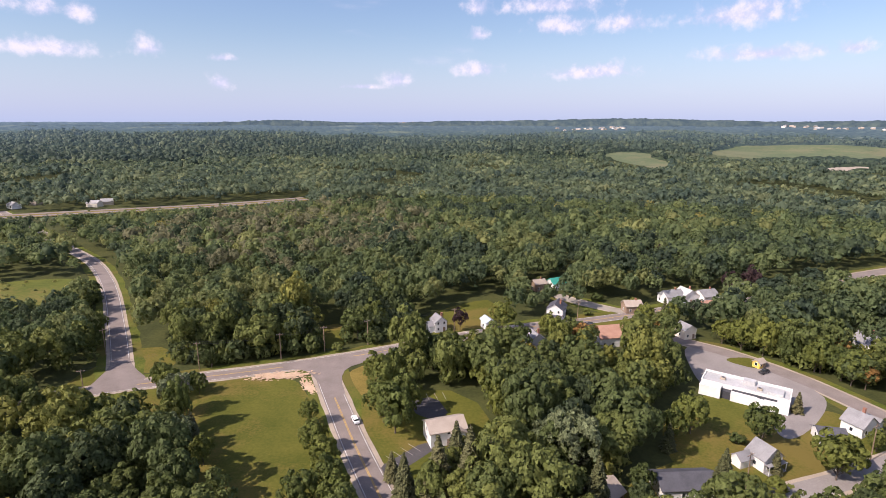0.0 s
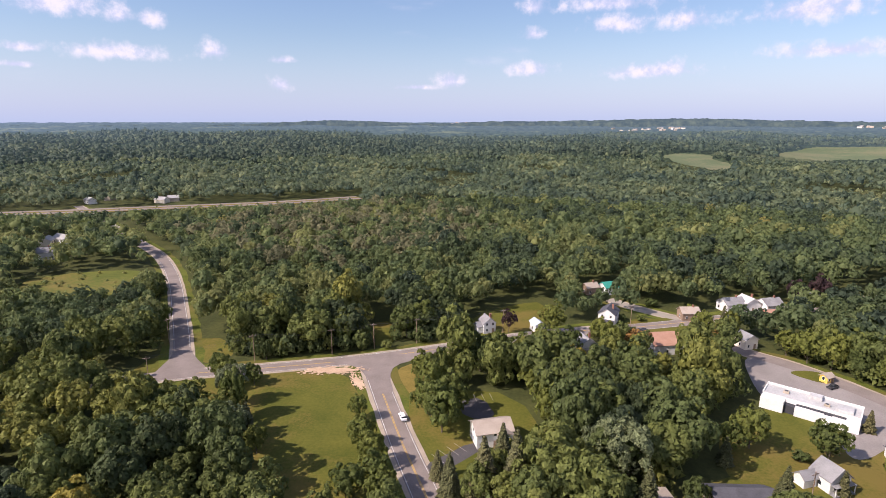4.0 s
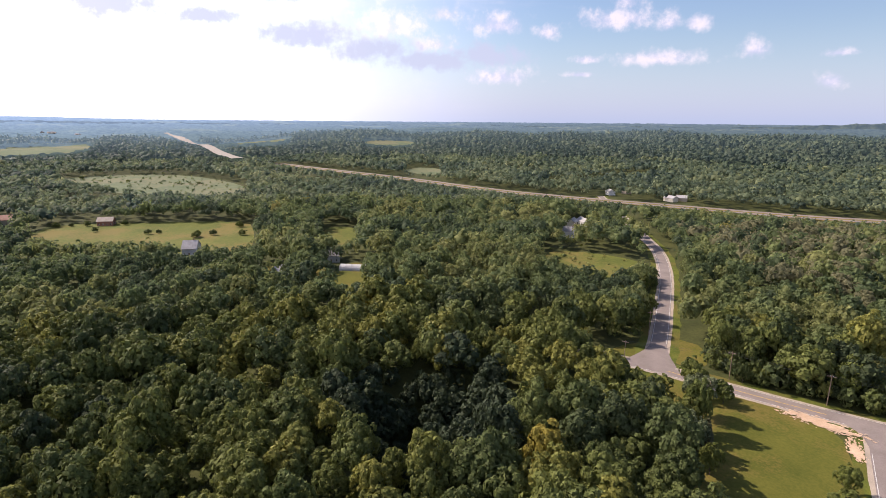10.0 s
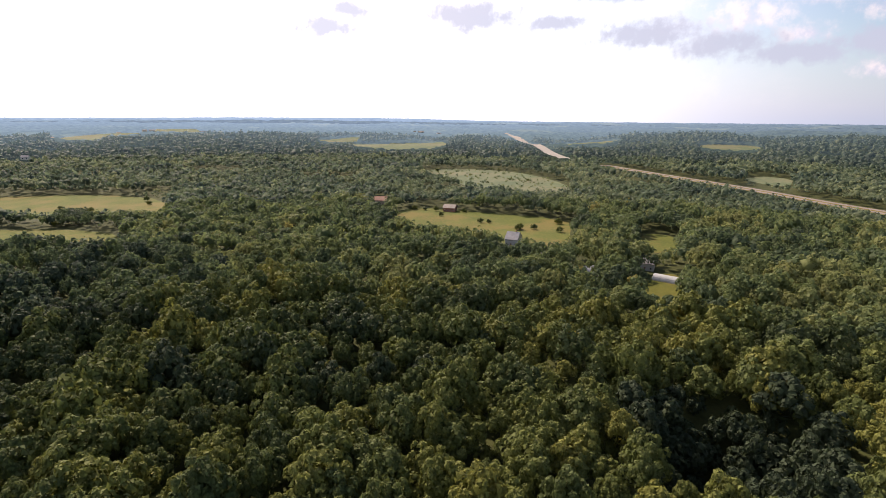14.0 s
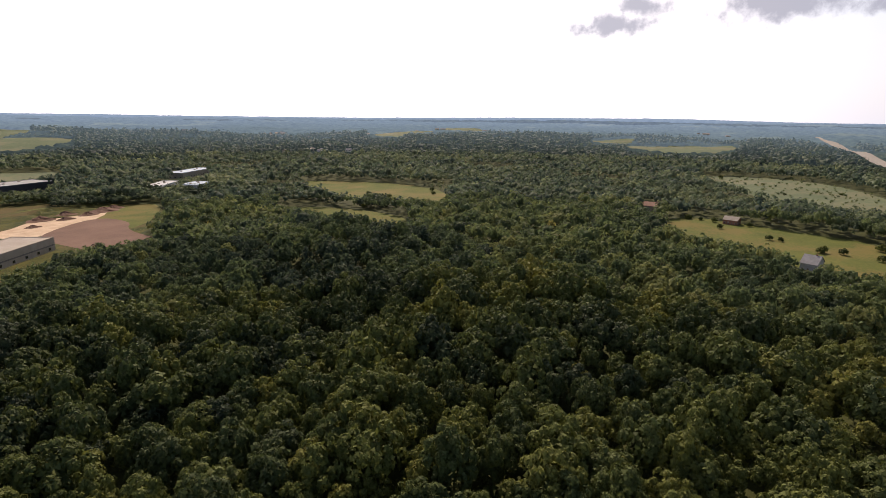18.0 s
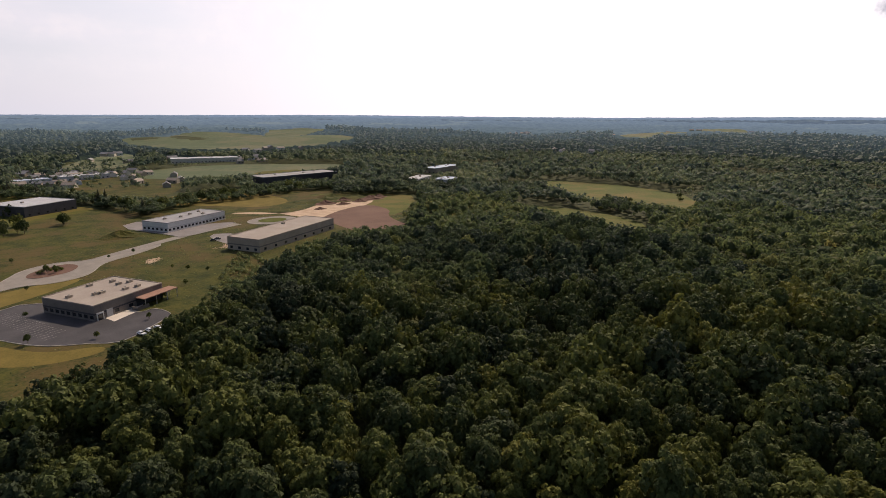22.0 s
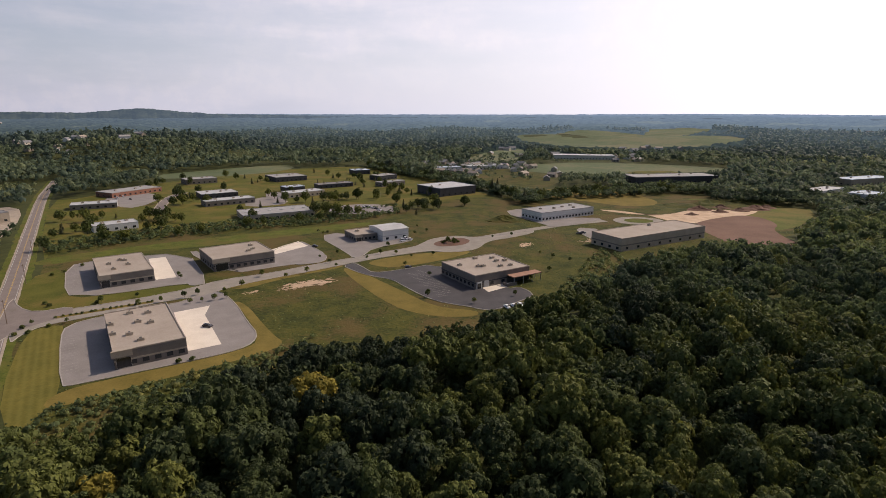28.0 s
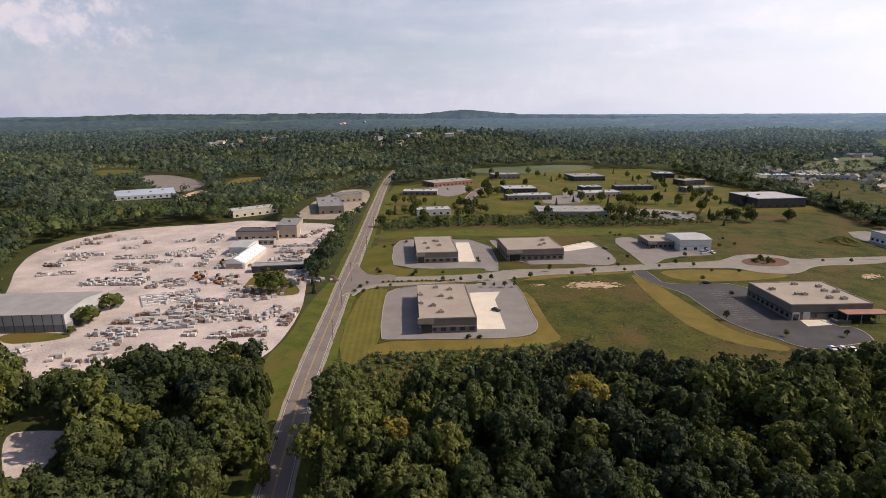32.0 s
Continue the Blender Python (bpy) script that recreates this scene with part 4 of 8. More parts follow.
bare(-46.5, 175, 9, 2.6, -62, 150, "worn sandy grass along the kerb of the junction", most=0.4)

# ---- woods ----
def inside(poly, x, y):
    """Which of the points lie in the polygon."""
    x0, y0 = poly.min(0)
    x1, y1 = poly.max(0)
    box = (x >= x0) & (x <= x1) & (y >= y0) & (y <= y1)
    res = np.zeros(len(x), bool)
    if not box.any():
        return res
    px, py = x[box], y[box]
    c = np.zeros(len(px), bool)
    j = len(poly) - 1
    for i in range(len(poly)):
        xi, yi, xj, yj = *poly[i], *poly[j]
        if yi != yj:
            c ^= ((yi > py) != (yj > py)) & (px < (xj - xi) * (py - yi) / (yj - yi) + xi)
        j = i
    res[box] = c
    return res


def free(x, y, margin):
    """Points whose crown stays out of every clearing."""
    bad = np.zeros(len(x), bool)
    for poly in CLEAR:
        for dx, dy in ((0, 0), (margin, 0), (-margin, 0), (0, margin), (0, -margin)):
            bad |= inside(poly, x + dx, y + dy)
    return ~bad


def ball(sub):
    bm = bmesh.new()
    bmesh.ops.create_icosphere(bm, subdivisions=sub, radius=1.0)
    vs = np.array([v.co[:] for v in bm.verts])
    fs = np.array([[v.index for v in f.verts] for f in bm.faces])
    bm.free()
    return vs, fs


ICO = ball(1)
OCT = (np.array([(1, 0, 0), (0, 1, 0), (-1, 0, 0), (0, -1, 0), (0, 0, 1.0), (0, 0, -1.0)]), np.array([(0, 1, 4), (1, 2, 4), (2, 3, 4), (3, 0, 4)]))


def crown(seed, leaves, clumps, size, shape=ICO, tall=1.0, plump=1.3):
    """A crown of unit radius standing on z=0: rounded leafy heads round a core, with loose sprays between. Returns corners and triangles."""
    g = np.random.default_rng(seed)
    V, F, cen, rad = [], [], [], []

    def add(v, f):
        F.append(f + sum(len(a) for a in V))
        V.append(v)

    swell = g.uniform(0, 6.28, 3)
    for i in range(clumps):
        a = i * 2.399963 + g.uniform(-0.6, 0.6)
        u = (i + 0.5) / clumps
        zz = 0.10 + 0.82 * u
        rr = 0.76 * math.sqrt(max(0.0, 1 - (2 * zz - 0.92) ** 2 * 0.95)) * g.uniform(0.70, 1.12) * (1 + 0.14 * math.sin(2 * a + swell[0]) + 0.10 * math.sin(3 * a + swell[1]))
        c = np.array((rr * math.cos(a), rr * math.sin(a), (zz * 1.72 - 0.05 + g.uniform(-0.08, 0.08)) * tall))
        r = g.uniform(0.6, 1.4) * plump / math.sqrt(clumps)
        cen.append(c)
        rad.append(r)
        axis = c - (0, 0, 0.7 * tall)
        axis = axis / (np.linalg.norm(axis) + 1e-6) + (0, 0, 0.55)
        axis /= np.linalg.norm(axis)
        vs, fs = shape
        if shape is OCT:      # a little tent of four faces turned outwards
            q = Vector((0, 0, 1)).rotation_difference(Vector(axis)).to_matrix()
            w = (vs[:5] * g.uniform(0.8, 1.25, (5, 1))) @ np.array(q).T
            add(c + w * r, fs)
        else:
            w = vs * g.uniform(0.64, 1.32, (len(vs), 1))
            keep = (vs[fs].mean(1) @ axis) > -0.05
            add(c + w * r * (1, 1, 0.85), fs[keep])
    cen, rad = np.array(cen), np.array(rad)
    if leaves:
        k = g.choice(clumps, leaves)
        d = g.normal(size=(leaves, 3))
        d[:, 2] += 0.5
        d /= np.linalg.norm(d, axis=1)[:, None]
        p = cen[k] + d * (rad[k] * g.uniform(0.9, 1.3, leaves))[:, None]
        nrm = d + g.normal(size=(leaves, 3)) * 0.5
        nrm /= np.linalg.norm(nrm, axis=1)[:, None]
        e1 = np.cross(nrm, g.normal(size=(leaves, 3)))
        e1 /= np.linalg.norm(e1, axis=1)[:, None]
        e2 = np.cross(nrm, e1)
        sz = size * g.uniform(0.6, 1.3, (leaves, 1))
        add(np.stack([p + e1 * sz, p - e1 * sz * 0.5 + e2 * sz * 0.9, p - e1 * sz * 0.5 - e2 * sz * 0.9], 1).reshape(-1, 3), np.arange(leaves * 3).reshape(-1, 3))
    vs, fs = ICO if shape is ICO else OCT
    r = 0.62 + 0.12 * g.normal(size=len(vs)).clip(-1, 1)
    add(vs * r[:, None] * (0.92, 0.92, 0.86 * tall) + (0, 0, 0.80 * tall), fs)
    return np.concatenate(V), np.concatenate(F)


def leafy(seed, boughs, leaves, size, core=2, wide=1.0, point=0.0, low=-0.3, heart=0.34):
    """A crown of unit radius standing on z=0: sprays of leaves set on rounded boughs round a dense core."""
    g = np.random.default_rng(seed)
    d, f = BALLS[core]
    swell = g.uniform(0, 6.28, 2)

    def shell(q):
        """The crown's outline along unit directions, without its boughs."""
        a = np.arctan2(q[:, 1], q[:, 0])
        r = 1 + 0.12 * np.sin(2 * a + swell[0]) + 0.09 * np.sin(3 * a + swell[1])
        narrow = wide * (1 - point * np.clip(q[:, 2], -0.2, 1))
        return np.stack([q[:, 0] * r * narrow, q[:, 1] * r * narrow, q[:, 2] * (0.9 + 0.25 * point) * r], 1)

    def unit(q):
        return q / np.linalg.norm(q, axis=1)[:, None]

    V = [shell(d) * (heart + (0.05 + 0.25 * max(0.0, heart - 0.4)) * g.normal(size=(len(d), 1)).clip(-1, 1)) + (0, 0, 0.84)]
    F = [f[d[f].mean(1)[:, 2] > low]]
    # boughs: evenly strewn over the shell, larger and smaller
    k = np.arange(boughs) + 0.5
    up = 1 - (1 - low) * k / boughs
    ang = k * 2.399963 + g.uniform(-0.5, 0.5, boughs)
    flat = np.sqrt(np.clip(1 - up * up, 0, 1))
    q = unit(np.stack([flat * np.cos(ang), flat * np.sin(ang), up], 1) + g.normal(0, 0.09, (boughs, 3)))
    rad = g.uniform(0.75, 1.35, boughs) * 1.02 / math.sqrt(boughs)
    cen = shell(q) * g.uniform(0.66, 0.88, (boughs, 1)) + (0, 0, 0.84)
    n = g.choice(boughs, leaves, p=rad ** 2 / np.sum(rad ** 2))
    out = unit(unit(g.normal(size=(leaves, 3))) + q[n] * 0.75 + (0, 0, 0.35))
    p = cen[n] + out * rad[n][:, None] * g.uniform(0.82, 1.1, (leaves, 1))
    nrm = out + g.normal(size=(leaves, 3)) * 0.32
    sz = size * g.uniform(0.65, 1.35, (leaves, 1))
    # leaves further in, which close the crown between its boughs
    fill = leaves // 4
    deep = unit(g.normal(size=(fill, 3)) + (0, 0, 0.45))
    p = np.concatenate([p, shell(deep) * g.uniform(0.5, 0.78, (fill, 1)) + (0, 0, 0.84)])
    nrm = np.concatenate([nrm, deep + g.normal(size=(fill, 3)) * 0.4])
    sz = np.concatenate([sz, size * g.uniform(1.2, 1.9, (fill, 1))])
    leaves += fill
    e1 = unit(np.cross(nrm, g.normal(size=(leaves, 3))))
    e2 = unit(np.cross(nrm, e1))
    V.append(np.stack([p + e1 * sz, p - e1 * sz * 0.55 + e2 * sz * 0.9, p - e1 * sz * 0.55 - e2 * sz * 0.9], 1).reshape(-1, 3))
    F.append(np.arange(leaves * 3).reshape(-1, 3) + len(V[0]))
    return np.concatenate(V), np.concatenate(F)


BALLS = {n: ball(n) for n in (1, 2)}


def shaped(name, v, f, mat, tint=None):
    """A smooth mesh from arrays of corners and triangles."""
    me = bpy.data.meshes.new(name)
    me.vertices.add(len(v))
    me.vertices.foreach_set("co", np.ascontiguousarray(v, np.float32).ravel())
    me.loops.add(len(f) * 3)
    me.loops.foreach_set("vertex_index", np.ascontiguousarray(f, np.int32).ravel())
    me.polygons.add(len(f))
    me.polygons.foreach_set("loop_start", np.arange(0, len(f) * 3, 3, dtype=np.int32))
    me.update(calc_edges=True)
    me.shade_smooth()
    if tint is not None:
        at = me.attributes.new("tint", "FLOAT", "POINT")
        at.data.foreach_set("value", tint.astype(np.float32))
    me.materials.append(mat)
    return me


def joined(name, batches, mat, label, category="woods", parent=None):
    """Many crowns as one mesh. batches: (crown, x, y, z, radius, height scale, turn, tint)."""
    V, F, T, k = [], [], [], 0
    for (base, tri), x, y, z, r, hs, turn, tint in batches:
        if not len(x):
            continue
        c, s = np.cos(turn)[:, None], np.sin(turn)[:, None]
        X = (base[None, :, 0] * c - base[None, :, 1] * s) * r[:, None] + x[:, None]
        Y = (base[None, :, 0] * s + base[None, :, 1] * c) * r[:, None] + y[:, None]
        Z = base[None, :, 2] * (r * hs)[:, None] + z[:, None]
        V.append(np.stack([X, Y, Z], 2).reshape(-1, 3))
        F.append((tri[None] + (np.arange(len(x)) * len(base))[:, None, None] + k).reshape(-1, 3))
        T.append(np.repeat(tint, len(base)))
        k += len(x) * len(base)
    ob = new(name, shaped(name, np.concatenate(V), np.concatenate(F), mat, np.concatenate(T)))
    if parent is not None:
        ob.parent = parent
    return tagged(ob, label, category, kind="stuff")


rng = np.random.default_rng(7)


def scatter(r0, r1, space, jitter=0.42):
    """Jittered grid points between two radii, in the plan."""
    k = np.arange(-r1, r1, space)
    x, y = [a.ravel() for a in np.meshgrid(k, k)]
    x = x + np.where((np.round(y / space) % 2) > 0, space / 2, 0)
    x, y = x + rng.uniform(-jitter, jitter, len(x)) * space, y + rng.uniform(-jitter, jitter, len(x)) * space
    r = np.hypot(x, y)
    ok = (r >= r0) & (r < r1)
    return x[ok], y[ok]


def grain(x, y, scale, z=0.0):
    return np.array([noise.noise(Vector((a / scale, b / scale, z))) for a, b in zip(x, y)])


def woods(name, r0, r1, space, variants, radius, mat, label, margin, base_lift=0.0, tall=(1.0, 1.35), foot=5.5, sector=(-47, 253)):
    x, y = scatter(r0, r1, space)
    az = np.degrees(np.arctan2(-x, y))
    ok = free(x, y, margin) & (((az - sector[0]) % 360) < sector[1] - sector[0])
    x, y = x[ok], y[ok]
    n = len(x)
    patchy = grain(x, y, 75.0) + 0.8 * grain(x, y, 24.0, 5.0)
    tint = np.clip(0.36 + 0.40 * patchy + rng.normal(0, 0.15, n), 0, 0.76)
    # lighter, yellower stands to the north and west, darker ones to the south
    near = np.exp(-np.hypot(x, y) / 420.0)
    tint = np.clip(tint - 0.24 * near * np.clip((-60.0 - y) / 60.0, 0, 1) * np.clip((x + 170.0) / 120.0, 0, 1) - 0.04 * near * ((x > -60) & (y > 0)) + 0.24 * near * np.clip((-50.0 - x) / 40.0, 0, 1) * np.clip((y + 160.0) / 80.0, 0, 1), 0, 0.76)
    tint = np.where(rng.random(n) < 0.005, 0.9, tint)
    # sallow, thin woods north of the crossroads
    sallow = np.exp(-((x + 120) ** 2 + (y - 420) ** 2) / (2 * 110.0 ** 2)) * rng.random(n)
    tint = np.where(sallow > 0.45, 1.0, tint)
    # leaf tints darkened for the ravine's shade, and for dark, backlit oaks on the hill
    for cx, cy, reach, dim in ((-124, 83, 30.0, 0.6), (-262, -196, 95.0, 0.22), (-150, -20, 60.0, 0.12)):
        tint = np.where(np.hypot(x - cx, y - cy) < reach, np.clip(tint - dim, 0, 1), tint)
    rad = (radius[0] + (radius[1] - radius[0]) * rng.random(n) ** 1.3) * (1 + 0.3 * grain(x, y, 30.0, 9.0))
    if r0 >= 500:        # stands of different age, and openings grown over with scrub
        tint = np.clip(tint + 0.34 * grain(x, y, 150.0, 3.0), 0, 0.95)
        thin = grain(x, y, 125.0, 11.0) > 0.30
        rad, tint = np.where(thin, rad * 0.5, rad), np.where(thin, np.clip(tint + 0.35, 0, 1), tint)
        foot = np.where(thin, 0.5, foot)
    hs = rng.uniform(*tall, n)
    lift = foot * rng.uniform(0.7, 1.3, n) * (1 + 0.55 * grain(x, y, 38.0, 2.0)) + base_lift
    # edge trees stay low enough to leave the open land behind them in sight
    eye = EYE_Z - height(x, y)
    drop = np.zeros(n, bool)
    for attempt in range(3):
        top = lift + 1.8 * rad * hs
        hide = np.zeros(n, bool)
        for poly, over in OPEN:
            for u in np.linspace(0.1, 1.0, 4 if r1 < 400 else 11):
                k = eye / np.maximum(eye - np.maximum(top - over, 0) * u, 5.0)
                hide |= inside(poly, x * k, y * k)
        if attempt == 0:
            lift, rad = np.where(hide, lift * 0.35, lift), np.where(hide, rad * 0.72, rad)
        elif attempt == 1 and r1 < 400:      # only bushes there
            lift, rad, hs = np.where(hide, -0.4, lift), np.where(hide, rng.uniform(1.1, 2.0, n), rad), np.where(hide, 0.8, hs)
        else:
            drop = hide
    x, y, rad, hs, lift, tint = (a[~drop] for a in (x, y, rad, hs, lift, tint))
    n = len(x)
    z = height(x, y) + lift
    turn = rng.uniform(0, 6.283, n)
    kind = rng.integers(0, len(variants), n)
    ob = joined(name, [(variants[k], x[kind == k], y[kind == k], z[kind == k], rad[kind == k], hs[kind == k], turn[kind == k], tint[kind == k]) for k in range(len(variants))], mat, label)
    return ob


def thicket(name, poly, space, variants, radius, mat, label, foot=0.0, tall=(0.7, 1.0), tint_mid=0.5, keep=1.0, most=1):
    """Bushes and small trees scattered over a plan polygon."""
    q = np.array(poly, float)
    kx, ky = np.arange(q[:, 0].min(), q[:, 0].max(), space), np.arange(q[:, 1].min(), q[:, 1].max(), space)
    x, y = [a.ravel() for a in np.meshgrid(kx, ky)]
    x, y = x + rng.uniform(-0.5, 0.5, len(x)) * space, y + rng.uniform(-0.5, 0.5, len(x)) * space
    layers = sum(inside(c, x, y).astype(int) for c in CLEAR)
    ok = inside(q, x, y) & (rng.random(len(x)) < keep) & (layers <= most)
    x, y = x[ok], y[ok]
    n = len(x)
    kind = rng.integers(0, len(variants), n)
    rad, hs, turn = rng.uniform(*radius, n), rng.uniform(*tall, n), rng.uniform(0, 6.28, n)
    z = height(x, y) + foot * rng.uniform(0.7, 1.2, n) - 0.2 * rad
    tint = np.clip(rng.normal(tint_mid, 0.15, n), 0, 0.88)
    return joined(name, [(variants[k], x[kind == k], y[kind == k], z[kind == k], rad[kind == k], hs[kind == k], turn[kind == k], tint[kind == k]) for k in range(len(variants))], mat, label, "thicket")


BUSHY = [leafy(70 + k, 10, 110, 0.19, 1, 1.0, 0.1, -0.2) for k in range(5)]
SHAPES = ((1.0, 0.0), (0.92, 0.12), (1.08, 0.0), (0.88, 0.25), (1.0, 0.05))      # width, narrowing towards the top
CLOSE = [leafy(k, 17 + 4 * (k % 4), 1250, 0.070, 1, *SHAPES[k % 5]) for k in range(8)]
NEAR = [leafy(10 + k, 15 + 3 * (k % 4), 590, 0.098, 1, *SHAPES[k % 5]) for k in range(8)]
MID = [leafy(20 + k, 11, 46, 0.20, 2, (1.0, 0.9, 1.05)[k % 3], (0.0, 0.15, 0.05)[k % 3], 0.0, 0.70) for k in range(8)]
MID_FINE = [leafy(30 + k, 15, 190, 0.150, 1, (1.0, 0.9, 1.05)[k % 3], (0.0, 0.2, 0.05)[k % 3], -0.1) for k in range(6)]
FAR = [leafy(40 + k, 6, 12, 0.30, 1, (1.0, 0.9)[k % 2], (0.0, 0.15)[k % 2], -0.1, 0.80) for k in range(6)]
FAR_LOW = [leafy(60 + k, 5, 5, 0.36, 1, (1.0, 0.9)[k % 2], (0.0, 0.15)[k % 2], -0.1, 0.82) for k in range(6)]
TUFT = [crown(50 + s, 0, 2, 0.3, OCT, plump=1.1) for s in range(4)]


# ---- builders ----
def bx(bm, x0, x1, y0, y1, z0, z1, taper=0.0):
    """A box between two corners, its top drawn in by taper."""
    t = taper
    c = [(x0, y0, z0), (x1, y0, z0), (x1, y1, z0), (x0, y1, z0), (x0 + t, y0 + t, z1), (x1 - t, y0 + t, z1), (x1 - t, y1 - t, z1), (x0 + t, y1 - t, z1)]
    v = [bm.verts.new(p) for p in c]
    for f in ((3, 2, 1, 0), (4, 5, 6, 7), (0, 1, 5, 4), (1, 2, 6, 5), (2, 3, 7, 6), (3, 0, 4, 7)):
        bm.faces.new([v[i] for i in f])
    return v


def boxed(*dims, bevel=0.0):
    bm = bmesh.new()
    for d in dims:
        bx(bm, *d)
    if bevel:
        bmesh.ops.bevel(bm, geom=bm.edges[:], offset=bevel, segments=1, affect="EDGES")
    return bm


def tube(bm, a, b, ra, rb, n=6):
    a, b = Vector(a), Vector(b)
    q = (b - a).to_track_quat("Z", "Y")
    lo, hi = [], []
    for i in range(n):
        w = Vector((math.cos(6.28319 * i / n), math.sin(6.28319 * i / n), 0))
        lo.append(bm.verts.new(a + q @ (w * ra)))
        hi.append(bm.verts.new(b + q @ (w * rb)))
    for i in range(n):
        j = (i + 1) % n
        bm.faces.new((lo[i], lo[j], hi[j], hi[i]))
    bm.faces.new(hi)
    bm.faces.new(lo[::-1])


def thing(name, x, y, turn, label, category, group="", z=None):
    ob = new(name)
    ob.empty_display_size = 0.5
    ob.matrix_world = pose(x, y, float(height(np.array(float(x)), np.array(float(y)))) + 0.03 if z is None else z, 0, 0, turn)
    return tagged(ob, label, category, group)


SHARED = {}


def piece(name, key, make, mat, parent, m=None):
    """A part on a mesh shared by all alike parts."""
    if key not in SHARED:
        me = bpy.data.meshes.new(name)
        bm = make()
        bm.to_mesh(me)
        bm.free()
        me.materials.append(mat)
        SHARED[key] = me
    ob = new(name, SHARED[key])
    ob.parent = parent
    if m is not None:
        ob.matrix_local = m
    return ob


def window(parent, x, y, z, w, h, turn, frame_mat="siding"):
    """A framed window set 5 cm proud of a wall; its outside is local -y."""
    k = ("frame", round(w, 1), round(h, 1), frame_mat)
    fr = piece("window", k, lambda: boxed((-w / 2, w / 2, -0.06, 0.02, 0, 0.1), (-w / 2, w / 2, -0.06, 0.02, h - 0.1, h), (-w / 2, -w / 2 + 0.1, -0.06, 0.02, 0.1, h - 0.1), (w / 2 - 0.1, w / 2, -0.06, 0.02, 0.1, h - 0.1)),
               M[frame_mat], parent, pose(x, y, z, 0, 0, turn))
    piece("pane", ("pane", round(w, 1), round(h, 1)), lambda: boxed((-w / 2 + 0.1, w / 2 - 0.1, -0.03, 0.02, 0.1, h - 0.1)), M["glass"], fr)
    return fr


def rooftop_unit(parent, x, y, z, w=2.4, d=1.8, h=1.2):
    u = piece("rooftop_unit", ("rtu", w, d, h), lambda: boxed((-w / 2, w / 2, -d / 2, d / 2, 0.15, h), (-w / 2 - 0.1, w / 2 + 0.1, -d / 2 - 0.1, d / 2 + 0.1, 0, 0.15), bevel=0.04), M["tan"], parent, pose(x, y, z))
    piece("fan", ("fan", w), lambda: boxed((-0.45, 0.45, -0.45, 0.45, h, h + 0.14, 0.1)), M["dark"], u)
    return u


def keep_clear(x, y, w, d, turn, grow=1.5):
    """The plan of a building stays free of trees and in sight."""
    c, s = math.cos(radians(turn)), math.sin(radians(turn))
    for lst, g in ((0, grow), (1, -0.5)):
        q = np.array([(x + c * a * (w / 2 + g) - s * b * (d / 2 + g), y + s * a * (w / 2 + g) + c * b * (d / 2 + g)) for a, b in ((-1, -1), (1, -1), (1, 1), (-1, 1))])
        OPEN.append((q, 1.5)) if lst else CLEAR.append(q)


